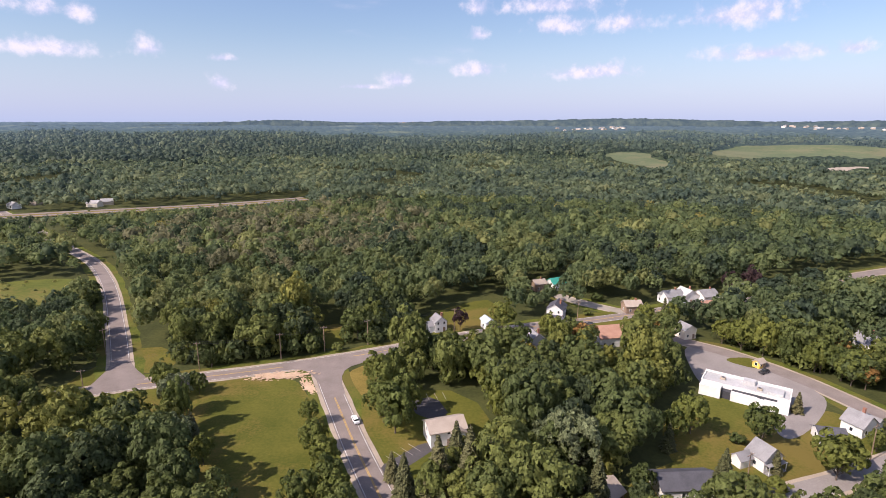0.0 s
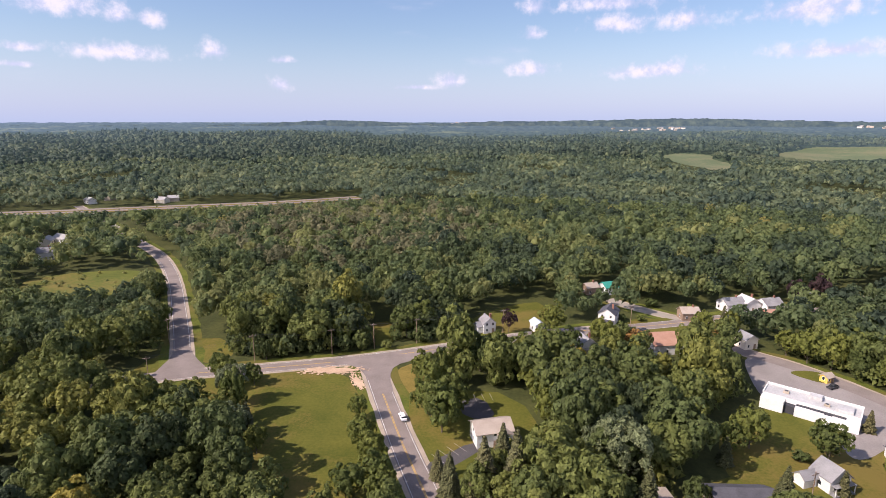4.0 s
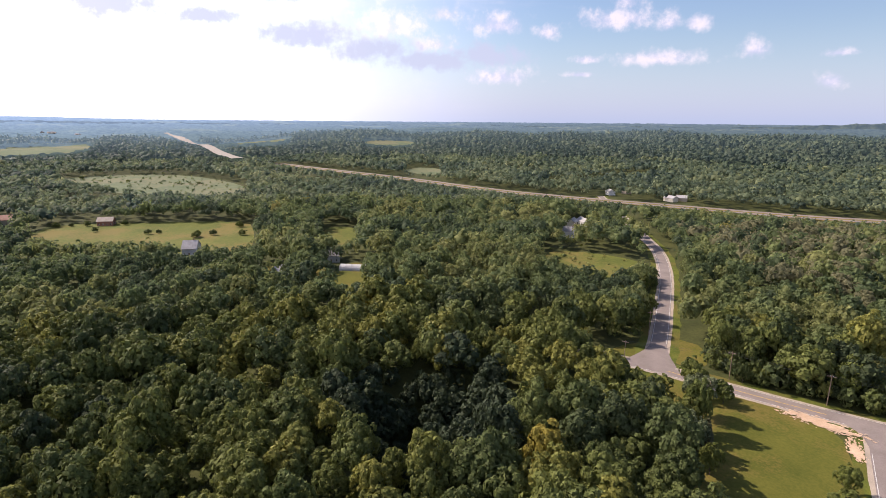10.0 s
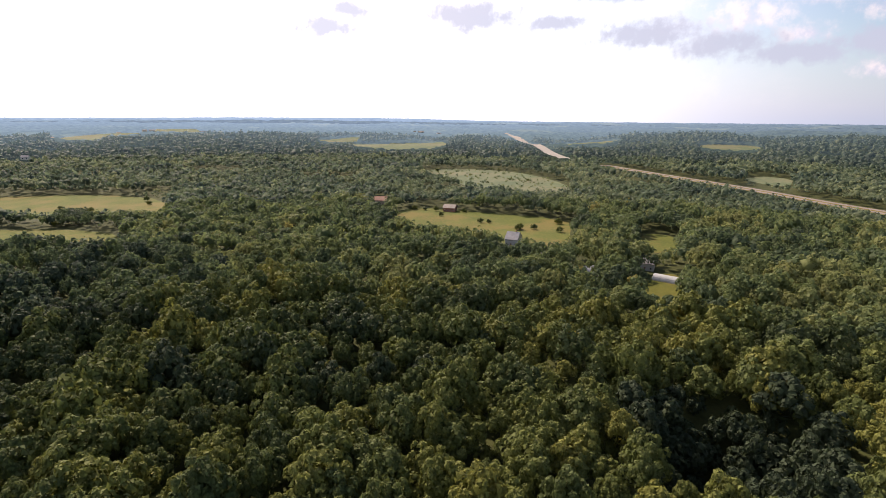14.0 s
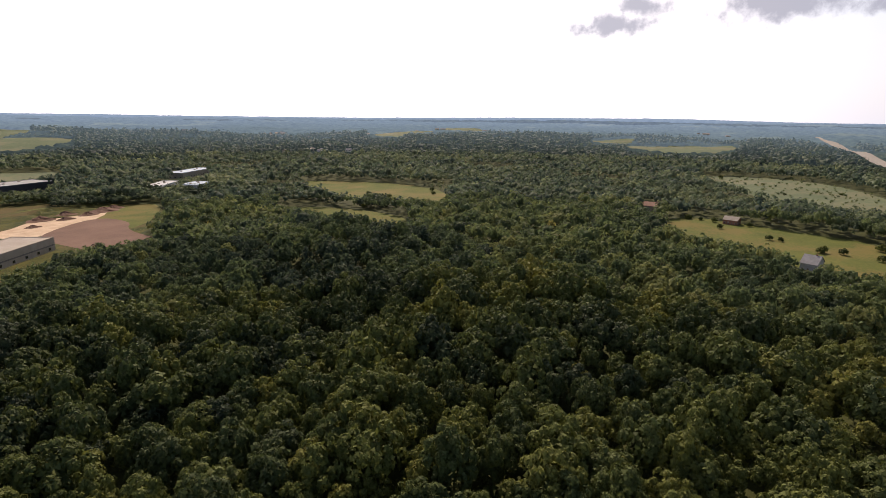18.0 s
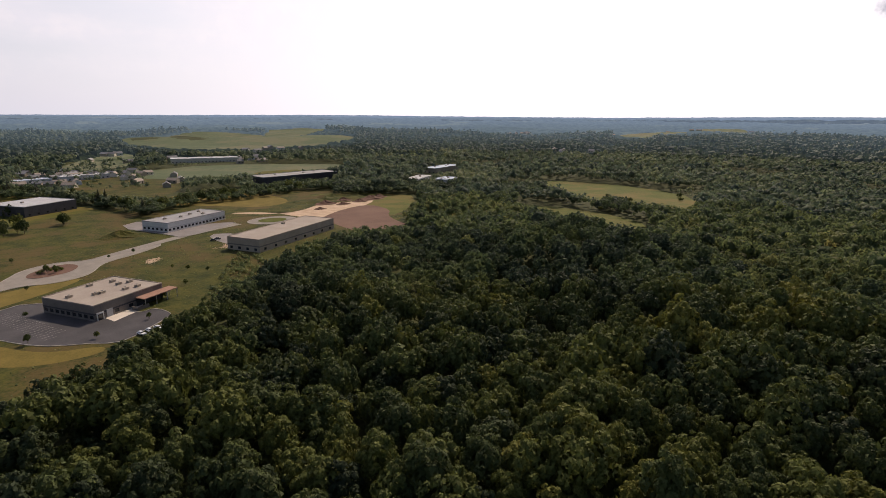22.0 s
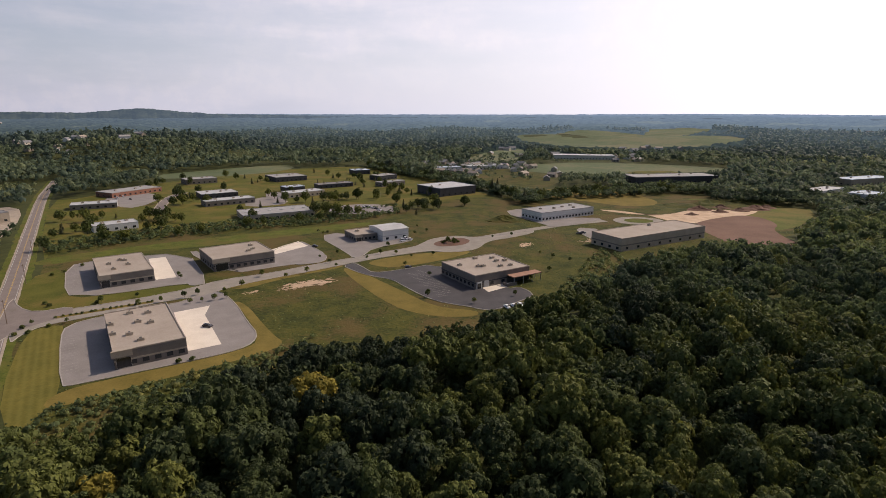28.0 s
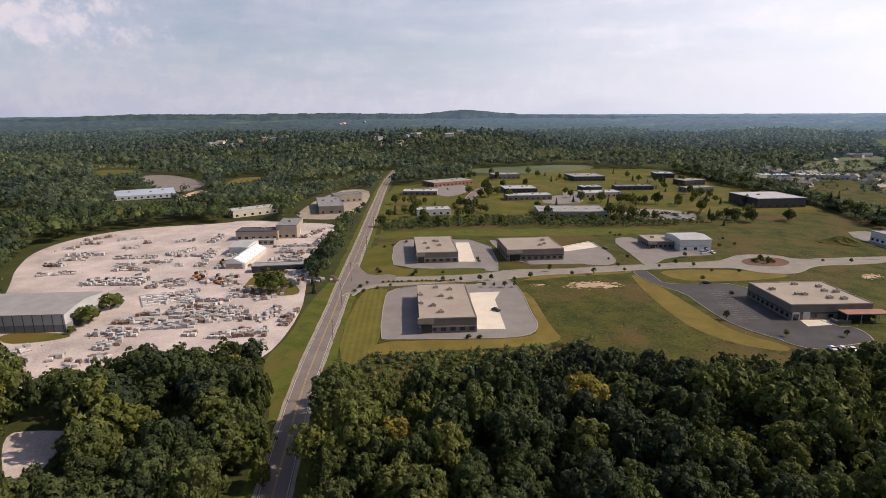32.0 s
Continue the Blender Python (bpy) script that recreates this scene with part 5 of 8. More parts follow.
def flat_building(name, x, y, w, d, h, turn, wall, roof, label, units=(), bays=0, side_bays=0, docks=0, band=None, entry=0.0, group="", skylights=0, pitched=False):
    """A low commercial building; its front is local -y."""
    ob = thing(name, x, y, turn, label, "building", group)
    keep_clear(x, y, w, d, turn)
    part("wall", boxed((-w / 2, w / 2, -d / 2, d / 2, -0.3, h)), M[wall], ob)
    if pitched:
        r = bmesh.new()
        rise = 0.06 * d
        o = 0.4
        for s in (-1, 1):
            c = [(-w / 2 - o, s * (d / 2 + o), h), (w / 2 + o, s * (d / 2 + o), h), (w / 2 + o, 0, h + rise), (-w / 2 - o, 0, h + rise)]
            lo = [r.verts.new(p) for p in c]
            hi = [r.verts.new((p[0], p[1], p[2] + 0.25)) for p in c]
            r.faces.new(hi if s < 0 else hi[::-1])
            r.faces.new(lo[::-1] if s < 0 else lo)
            for i in range(4):
                j = (i + 1) % 4
                r.faces.new((lo[i], lo[j], hi[j], hi[i]))
        bmesh.ops.recalc_face_normals(r, faces=r.faces[:])
        part("roof", r, M[roof], ob)
        g = bmesh.new()
        for s in (-1, 1):
            a = [g.verts.new((s * w / 2, -d / 2, h)), g.verts.new((s * w / 2, d / 2, h)), g.verts.new((s * w / 2, 0, h + rise))]
            b = [g.verts.new((s * (w / 2 - 0.2), v.co.y, v.co.z)) for v in a]
            g.faces.new(a)
            g.faces.new(b[::-1])
        part("gable", g, M[wall], ob)
    else:
        part("roof", boxed((-w / 2 + 0.3, w / 2 - 0.3, -d / 2 + 0.3, d / 2 - 0.3, h + 0.004, h + 0.16)), M[roof], ob)
        part("parapet", boxed((-w / 2 - 0.05, w / 2 + 0.05, -d / 2 - 0.05, -d / 2 + 0.3, h, h + 0.5), (-w / 2 - 0.05, w / 2 + 0.05, d / 2 - 0.3, d / 2 + 0.05, h, h + 0.5),
                              (-w / 2 - 0.05, -w / 2 + 0.3, -d / 2 + 0.3, d / 2 - 0.3, h, h + 0.5), (w / 2 - 0.3, w / 2 + 0.05, -d / 2 + 0.3, d / 2 - 0.3, h, h + 0.5)), M[roof], ob)
    if band:
        part("band", boxed((-w / 2 - 0.05, w / 2 + 0.05, -d / 2 - 0.05, d / 2 + 0.05, h * 0.42, h * 0.52)), M[band], ob)
    for ux, uy in units:
        rooftop_unit(ob, ux * w / 2, uy * d / 2, h + 0.16)
    for i in range(bays):
        xx = -w / 2 + w * (i + 0.5) / bays
        window(ob, xx, -d / 2 - 0.02, 1.0, min(2.2, w / bays * 0.6), 1.7, 0, "dark")
    for i in range(side_bays):
        yy = -d / 2 + d * (i + 0.5) / side_bays
        window(ob, -w / 2 - 0.02, yy, 1.0, min(2.2, d / side_bays * 0.6), 1.7, -90, "dark")
    for i in range(docks):
        yy = -d / 2 + d * (i + 0.7) / (docks + 0.4)
        dr = piece("loading_door", ("dock",), lambda: boxed((-1.6, 1.6, -0.08, 0.02, 0.0, 3.4)), M["siding"], ob, pose(w / 2 + 0.02, yy, 0.1, 0, 0, 90))
        piece("handle", ("dockhandle",), lambda: boxed((-0.2, 0.2, -0.14, -0.08, 0.5, 0.6)), M["steel"], dr)
    if entry:
        part("canopy", boxed((-w / 2 - 0.8, -w / 2 + entry, -d / 2 - 0.9, -d / 2 + 0.1, h * 0.72, h + 0.7)), M["tan"], ob)
        window(ob, -w / 2 + entry / 2, -d / 2 - 0.05, 0.2, entry * 0.8, h * 0.6, 0, "steel")
    for i in range(skylights):
        piece("skylight", ("skyl",), lambda: boxed((-1.6, 1.6, -1.0, 1.0, 0, 0.9, 0.5)), M["roof_white"], ob, pose(-w / 2 + w * (i + 0.5) / skylights, 0, h + 0.16))
    return ob


def house(name, x, y, w, d, eave, turn, wall, roof, label, along="x", chimney=True, porch=0.0, wing=None, pitch=0.62, storeys=1, far=False):
    """A gabled house; ridge along local x or y."""
    ob = thing(name, x, y, turn, label, "house")
    keep_clear(x, y, w, d, turn)

    def gabled(x0, x1, y0, y1, ev, axis, tag):
        sx, sy = (x1 - x0), (y1 - y0)
        half = (sy if axis == "x" else sx) / 2
        top = ev + half * pitch
        cx, cy = (x0 + x1) / 2, (y0 + y1) / 2
        bm = bmesh.new()
        b = [bm.verts.new(p) for p in ((x0, y0, -0.3), (x1, y0, -0.3), (x1, y1, -0.3), (x0, y1, -0.3))]
        t = [bm.verts.new(p) for p in ((x0, y0, ev), (x1, y0, ev), (x1, y1, ev), (x0, y1, ev))]
        if axis == "x":
            r = [bm.verts.new((x0, cy, top)), bm.verts.new((x1, cy, top))]
            loops = [(b[0], b[1], t[1], t[0]), (b[1], b[2], t[2], r[1], t[1]), (b[2], b[3], t[3], t[2]), (b[3], b[0], t[0], r[0], t[3]), (t[0], t[1], r[1], r[0]), (t[2], t[3], r[0], r[1])]
        else:
            r = [bm.verts.new((cx, y0, top)), bm.verts.new((cx, y1, top))]
            loops = [(b[0], b[1], t[1], r[0], t[0]), (b[1], b[2], t[2], t[1]), (b[2], b[3], t[3], r[1], t[2]), (b[3], b[0], t[0], t[3]), (t[1], t[2], r[1], r[0]), (t[3], t[0], r[0], r[1])]
        for q in loops:
            bm.faces.new(q)
        part("wall" if tag == "main" else "wing_wall", bm, M[wall], ob)
        rb = bmesh.new()
        o, th = 0.45, 0.2
        for s in (-1, 1):
            if axis == "x":
                c = [(x0 - o, cy + s * (half + o), ev - o * pitch), (x1 + o, cy + s * (half + o), ev - o * pitch), (x1 + o, cy, top), (x0 - o, cy, top)]
            else:
                c = [(cx + s * (half + o), y0 - o, ev - o * pitch), (cx + s * (half + o), y1 + o, ev - o * pitch), (cx, y1 + o, top), (cx, y0 - o, top)]
            lo = [rb.verts.new((p[0], p[1], p[2] + 0.03)) for p in c]
            hi = [rb.verts.new((p[0], p[1], p[2] + 0.03 + th)) for p in c]
            rb.faces.new(lo)
            rb.faces.new(hi)
            for i in range(4):
                j = (i + 1) % 4
                rb.faces.new((lo[i], lo[j], hi[j], hi[i]))
        bmesh.ops.recalc_face_normals(rb, faces=rb.faces[:])
        part("roof" if tag == "main" else "wing_roof", rb, M[roof], ob)
        return top

    top = gabled(-w / 2, w / 2, -d / 2, d / 2, eave, along, "main")
    if wing:
        gabled(*wing, "wing")
    if far:
        for i in (-0.25, 0.25):
            piece("window", ("farwin",), lambda: boxed((-0.9, 0.9, -0.05, 0.02, 0, 1.8)), M["glass"], ob, pose(i * w, -d / 2 - 0.02, 1.2))
        return ob
    for st in range(storeys):
        z = 0.9 + st * 2.6
        if z + 1.3 > eave + 0.4:
            break
        n = max(2, int(w / 3))
        for i in range(n):
            xx = -w / 2 + w * (i + 0.5) / n
            if not (st == 0 and i == n // 2):
                window(ob, xx, -d / 2 - 0.02, z, 1.0, 1.3, 0)
            window(ob, xx, d / 2 + 0.02, z, 1.0, 1.3, 180)
        for i in range(max(1, int(d / 4))):
            yy = -d / 2 + d * (i + 0.5) / max(1, int(d / 4))
            window(ob, -w / 2 - 0.02, yy, z, 1.0, 1.3, -90)
            window(ob, w / 2 + 0.02, yy, z, 1.0, 1.3, 90)
    dr = piece("door", ("door",), lambda: boxed((-0.5, 0.5, -0.08, 0.02, 0.1, 2.15)), M["wood"], ob, pose((-w / 2 + w * (max(2, int(w / 3)) // 2 + 0.5) / max(2, int(w / 3))), -d / 2 - 0.02, 0))
    piece("door_handle", ("doorhandle",), lambda: boxed((0.32, 0.44, -0.14, -0.08, 1.0, 1.08)), M["steel"], dr)
    if chimney:
        part("chimney", boxed((w * 0.18, w * 0.18 + 0.7, -0.35, 0.35, eave, top + 0.9), (w * 0.18 - 0.06, w * 0.18 + 0.76, -0.41, 0.41, top + 0.9, top + 1.05)), M["brick"], ob)
    if porch:
        p = boxed((-w / 2, w / 2, -d / 2 - porch, -d / 2 - 0.03, 2.5, 2.7), (-w / 2, w / 2, -d / 2 - porch, -d / 2 - 0.03, 0.0, 0.3))
        pr = part("porch", p, M[roof], ob)
        for i in range(4):
            piece("porch_post", ("ppost",), lambda: boxed((-0.08, 0.08, -0.08, 0.08, 0.3, 2.5)), M["siding"], pr, pose(-w / 2 + 0.2 + (w - 0.4) * i / 3, -d / 2 - porch + 0.15, 0))
    return ob


def tris_mesh(name, tri, mat, tint=None):
    me = bpy.data.meshes.new(name)
    v = tri.reshape(-1, 3)
    me.from_pydata(v.tolist(), [], np.arange(len(v)).reshape(-1, 3).tolist())
    me.materials.append(mat)
    return me


TREES = {}


def tree_kind(key, seed, leaves, clumps, size, mat, crown_r, crown_z, tall, label, category="tree", trunk_r=0.22):
    """One tree: a tapered trunk with limbs, and a crown of leaf sprays."""
    ob = new("tree")
    bm = bmesh.new()
    tube(bm, (0, 0, -0.3), (0.1, 0.05, crown_z * 0.6), trunk_r, trunk_r * 0.75)
    tube(bm, (0.1, 0.05, crown_z * 0.6), (0.0, 0.1, crown_z + crown_r * tall), trunk_r * 0.75, trunk_r * 0.25)
    g = random.Random(seed)
    for i in range(5):
        a = i * 1.2566 + g.uniform(-0.3, 0.3)
        z = crown_z * g.uniform(0.7, 1.15)
        tube(bm, (0.05, 0.05, z), (math.cos(a) * crown_r * 0.6, math.sin(a) * crown_r * 0.6, z + crown_r * g.uniform(0.5, 0.9) * tall), trunk_r * 0.4, trunk_r * 0.12, 4)
    part("trunk", bm, M["bark"], ob)
    v, f = leafy(seed, max(9, clumps // 2), leaves * (3 if clumps > 20 else 2), size * (1.5 if clumps > 20 else 1.9), 1)
    c = new("crown", shaped("crown", v * (crown_r, crown_r, crown_r * tall) + (0, 0, crown_z), f, M[mat]))
    c.parent = ob
    tagged(ob, label, category)
    ob.location = (0, 0, -200)
    TREES[key] = ob
    return ob


def spruce_kind(key, seed, h, r, label):
    g = np.random.default_rng(seed)
    tri = []
    lev = int(h * 1.5)
    for k in range(lev):
        u = k / lev
        z = h * (0.10 + 0.88 * u)
        rr = r * (1 - u) ** 0.85 + 0.15
        n = int(9 + 16 * (1 - u))
        for i in range(n):
            a = g.uniform(0, 6.283)
            L = rr * g.uniform(0.7, 1.12)
            dirv = np.array([math.cos(a), math.sin(a), 0])
            side = np.array([-math.sin(a), math.cos(a), 0])
            wv = 0.30 + 0.22 * L * g.uniform(0.7, 1.2)
            root, tip = dirv * L * 0.15 + [0, 0, z + 0.25], dirv * L + [0, 0, z - 0.28 * L]
            mid = dirv * L * 0.6 + [0, 0, z - 0.05 * L]
            tri += [[root, mid + side * wv, mid - side * wv], [tip, mid - side * wv, mid + side * wv], [mid + side * wv * 0.9 - [0, 0, 0.35], mid - side * wv * 0.9 - [0, 0, 0.35], tip]]
    ob = new("spruce")
    bm = bmesh.new()
    tube(bm, (0, 0, -0.3), (0, 0, h * 0.97), 0.26, 0.04)
    part("trunk", bm, M["bark"], ob)
    c = new("crown", tris_mesh("crown", np.array(tri), M["needle"]))
    c.parent = ob
    tagged(ob, label, "tree")
    ob.location = (0, 0, -200)
    TREES[key] = ob
    return ob


tree_kind("maple", 101, 260, 48, 0.06, "leaf_one", 4.6, 1.5, 1.25, "broad green shade tree in full leaf")
tree_kind("oak", 102, 280, 56, 0.055, "leaf_one", 5.6, 1.5, 1.08, "wide dark green broadleaf tree")
tree_kind("willow", 109, 280, 50, 0.06, "leaf_one", 7.6, 0.4, 0.86, "broad willow-like tree with branches to the ground")
tree_kind("poplar", 103, 220, 44, 0.07, "leaf_one", 3.0, 1.2, 2.1, "tall narrow green leafy tree")
tree_kind("small", 104, 50, 9, 0.15, "leaf_one", 1.7, 1.4, 1.15, "small young ornamental tree on the grass", trunk_r=0.08)
tree_kind("bush", 105, 50, 9, 0.15, "leaf_one", 1.6, 0.1, 0.75, "low rounded green leafy bush", "bush", 0.05)
tree_kind("turning", 106, 240, 44, 0.06, "autumn", 4.2, 2.8, 1.1, "tree with orange-brown turning leaves")
tree_kind("plum", 107, 220, 40, 0.06, "plum", 3.6, 2.4, 1.15, "dark purple-leaved ornamental tree")
tree_kind("silver", 108, 280, 50, 0.06, "silver", 5.4, 3.0, 1.25, "pale grey-green silver-leaved tree")
spruce_kind("spruce", 201, 17.0, 4.4, "tall brownish spruce with drooping branches")
spruce_kind("spruce_small", 202, 8.0, 2.0, "small dark green conifer tree")
TREE_NAME = {"spruce": "spruce", "spruce_small": "spruce", "bush": "bush"}
tree_rng = random.Random(5)


def plant(key, x, y, s=1.0, group=""):
    ob = copy_thing(TREES[key], pose(x, y, float(height(np.array(float(x)), np.array(float(y)))), 0, 0, tree_rng.uniform(0, 360)) @ Matrix.Diagonal((s * tree_rng.uniform(0.92, 1.08), s * tree_rng.uniform(0.92, 1.08), s * tree_rng.uniform(0.9, 1.12), 1)))
    ob.name = TREE_NAME.get(key, "tree")
    if group:
        ob["group"] = group
    return ob


def row(key, pts, step, s=1.0, wobble=1.5, group=""):
    """Trees along a line in the plan."""
    p = np.array(pts, float)
    L = np.concatenate([[0], np.cumsum(np.hypot(*np.diff(p, axis=0).T))])
    for u in np.arange(0, L[-1], step):
        plant(key if isinstance(key, str) else tree_rng.choice(key), np.interp(u, L, p[:, 0]) + tree_rng.uniform(-wobble, wobble), np.interp(u, L, p[:, 1]) + tree_rng.uniform(-wobble, wobble), s * tree_rng.uniform(0.8, 1.2), group)


def car_kind(name, mat, label, van=False):
    ob = new(name)
    bm = boxed((-0.9, 0.9, -2.25, 2.25, 0.35, 0.95, 0.06), bevel=0.05)
    part("body", bm, M[mat], ob)
    h = 1.95 if van else 1.5
    part("cabin", boxed((-0.8, 0.8, -1.9 if van else -1.5, 1.1 if van else 0.7, 0.95, h, 0.22), bevel=0.03), M[mat], ob)
    part("windscreen", boxed((-0.78, 0.78, -1.95 if van else -1.56, 1.16 if van else 0.76, 1.02, h - 0.12, 0.16)), M["glass"], ob)
    for sx in (-1, 1):
        for sy in (-1.4, 1.4):
            b = bmesh.new()
            tube(b, (sx * 0.72, sy, 0.33), (sx * 0.93, sy, 0.33), 0.33, 0.33, 10)
            part("wheel", b, M["rubber"], ob)
    tagged(ob, label, "car")
    ob.location = (0, 0, -200)
    return ob


CARS = [car_kind("car", "carpaint", "white sedan on the asphalt"), car_kind("car", "carpaint_dark", "dark sedan parked on the asphalt"), car_kind("van", "carpaint", "white van parked on the asphalt", True)]


def park(kind, x, y, turn, z=0.12):
    ob = copy_thing(CARS[kind], pose(x, y, z, 0, 0, turn))
    ob.name = "van" if kind == 2 else "car"
    return ob


pole_kind = new("utility_pole")
b = bmesh.new()
tube(b, (0, 0, -0.5), (0, 0, 11.0), 0.17, 0.11, 8)
part("pole", b, M["wood"], pole_kind)
part("crossarm", boxed((-1.25, 1.25, -0.08, 0.08, 10.2, 10.38)), M["wood"], pole_kind)
for xx in (-1.1, -0.4, 0.4, 1.1):
    b = bmesh.new()
    tube(b, (xx, 0, 10.38), (xx, 0, 10.6), 0.06, 0.04, 6)
    part("insulator", b, M["steel"], pole_kind)
tagged(pole_kind, "weathered wooden utility pole with crossarm", "utility pole")
pole_kind.location = (0, 0, -200)


def poles(pts, turns):
    made = []
    for (x, y), t in zip(pts, turns):
        o = copy_thing(pole_kind, pose(x, y, 0, 0, 0, t))
        o.name = "utility_pole"
        o["group"] = "roadside utility poles"
        made.append((x, y))
    return made


def cable(a, b, z=10.6, sag=0.9):
    cu = bpy.data.curves.new("cable", "CURVE")
    cu.dimensions, cu.bevel_depth, cu.bevel_resolution = "3D", 0.02, 0
    for off in (-1.0, 1.0):
        sp = cu.splines.new("POLY")
        sp.points.add(8)
        dx, dy = b[0] - a[0], b[1] - a[1]
        L = math.hypot(dx, dy)
        for i in range(9):
            u = i / 8
            sp.points[i].co = (a[0] + dx * u - dy / L * off, a[1] + dy * u + dx / L * off, z - sag * 4 * u * (1 - u), 1)
    cu.materials.append(M["dark"])
    return tagged(new("overhead_cable", cu), "thin dark overhead cables between poles", "cable")


# ---- business park ----
U6 = [(-0.25, 0.75), (-0.1, 0.2), (-0.45, -0.35), (0.25, 0.05), (-0.2, -0.7), (0.3, 0.6)]
flat_building("commercial_building", 108.2, -214.6, 24.1, 47.3, 6.5, -149.3, "block", "membrane", "low brown-grey commercial building with tan flat roof", U6 + [(-0.9, 0.3), (-0.9, -0.2)], 6, 10, 4, "tan", 6.0)
flat_building("commercial_building", 163.3, -310.6, 25.5, 44.9, 6.5, -148, "block", "membrane", "low brown-grey commercial building with tan flat roof", [(-0.5, 0.1), (0.0, 0.4), (0.15, 0.3), (-0.4, -0.5), (0.2, -0.2)], 6, 10, 4, "tan", 5.0)
flat_building("commercial_building", 107.9, -337.5, 35.6, 33.5, 7, -147.2, "block", "membrane", "tan-roofed commercial building beside a concrete apron", [(0.3, -0.4), (0.5, -0.2), (0.6, 0.4)], 9, 6, 3, "dark", 9.0)
flat_building("office_building", 36.0, -400.0, 19.0, 21.0, 4.6, -152, "block", "membrane", "low brown office wing joined to a white hall", [(-0.3, 0.2)], 6, 5, 0, None, 5.0)
flat_building("white_hall", 16.5, -401.5, 21.0, 22.0, 7.6, -150, "siding", "roof_white", "white metal hall with white shallow roof", (), 3, 0, 2, "metal_wall", pitched=True)
b5 = flat_building("commercial_building", -41.3, -297.0, 37.0, 32.8, 7, -151.2, "block", "membrane", "large brown building with tan flat roof and dark car park", [(-0.75, 0.3), (-0.35, -0.15), (-0.2, -0.2), (0.1, 0.75), (0.5, 0.1), (0.25, -0.5), (0.75, 0.0), (0.55, -0.6), (0.6, 0.5)], 5, 9, 0, "dark", 0.0)
canopy = part("loading_canopy", boxed((2.6, 22.4, -22.4, -16.5, 4.3, 4.75)), M["shingle_red"], b5, "red-brown canopy roof along the loading side")
for px, py in ((3.2, -22.0), (9.5, -22.0), (15.8, -22.0), (22.0, -22.0), (22.0, -16.9)):
    piece("canopy_post", ("cpost",), lambda: boxed((-0.15, 0.15, -0.15, 0.15, 0, 4.3)), M["steel"], canopy, pose(px, py, 0))
# dark panel set on the wall face, painting the shade of a loading recess
part("recess", boxed((3.0, 18.3, -16.62, -16.46, 0.1, 4.2)), M["dark"], b5, "dark panel for the shaded loading recess under the canopy")
part("entrance", boxed((-17.6, -14.2, -16.75, -16.44, 0, 3.6)), M["siding"], b5, "white-framed entrance")
part("entrance_door", boxed((-17.1, -14.7, -16.82, -16.76, 0, 2.9)), M["glass"], b5)
part("roller_door", boxed((-12.6, -9.6, -16.6, -16.44, 0, 3.8)), M["roof_white"], b5, "white roller door")
part("screen_wall", boxed((-1.5, 5.0, -22.2, -21.8, 0, 1.8), (-1.5, -1.1, -21.8, -18.5, 0, 1.8)), M["block"], b5, "low dark wall round the loading pit")
flat_building("white_warehouse", -131.7, -481.3, 61.3, 26.7, 7, -151.8, "siding", "roof_grey", "long white commercial building with rows of doors and windows", [(-0.6, 0.2), (-0.2, -0.1), (0.2, 0.1), (0.6, 0.3), (0.4, -0.5)], 16, 6, 3, "metal_wall")
flat_building("warehouse", -172.1, -380.1, 86.6, 27.6, 8.5, -153.5, "tan", "membrane", "long tan warehouse with brown flat roof beside woods", [(0.2, 0.6)], 8, 4, 4, "block")

# the far roundabout
cx, cy = -194.7, -453.5
k = [(cx + 21.0 * math.cos(a), cy + 17.0 * math.sin(a)) for a in np.linspace(0, 6.2832, 20, endpoint=False)]
patch("roundabout", "concrete_road", 0.12, k, "pale concrete roundabout with a grass island", "roundabout", 1, kerb=True)
k = [(cx + 12.5 * math.cos(a), cy + 10.0 * math.sin(a)) for a in np.linspace(0, 6.2832, 16, endpoint=False)]
patch("island", "scrubby", 0.26, k, "round grass island with a pale kerb", "island", 1, kerb=True)
kerbs("kerb", "pale concrete kerbs round the parking lots and the park road")
for i in range(9):
    a = i * 2.4
    plant("bush" if i % 3 else "small", -28.5 + 8 * math.cos(a) * (0.3 + 0.07 * i), -380.5 + 6 * math.sin(a) * (0.3 + 0.07 * i), 0.8, "roundabout planting")
# median bed with low shrubs at the entrance
road("median", [(160, -243), (146, -251), (126, -263)], 1.6, "narrow planted median bed between the lanes", mat="lawn_dry", centre="", edge=0, verge="", lift=0.16)
for i in range(16):
    u = i / 15
    plant("bush", 160 - 34 * u + tree_rng.uniform(-0.5, 0.5), -243 - 20 * u + tree_rng.uniform(-0.5, 0.5), 0.42, "median shrubs")

# parking bay lines
def bays(name, x, y, turn, n, pitch=2.75, length=5.2, z=0.105):
    bm = bmesh.new()
    for i in range(n + 1):
        bx(bm, i * pitch - 0.06, i * pitch + 0.06, 0, length, 0, 0.012)
    o = part(name, bm, M["faded"])
    o.matrix_world = pose(x, y, z, 0, 0, turn)
    return tagged(o, "white painted parking bay lines on the asphalt", "markings", kind="structure")


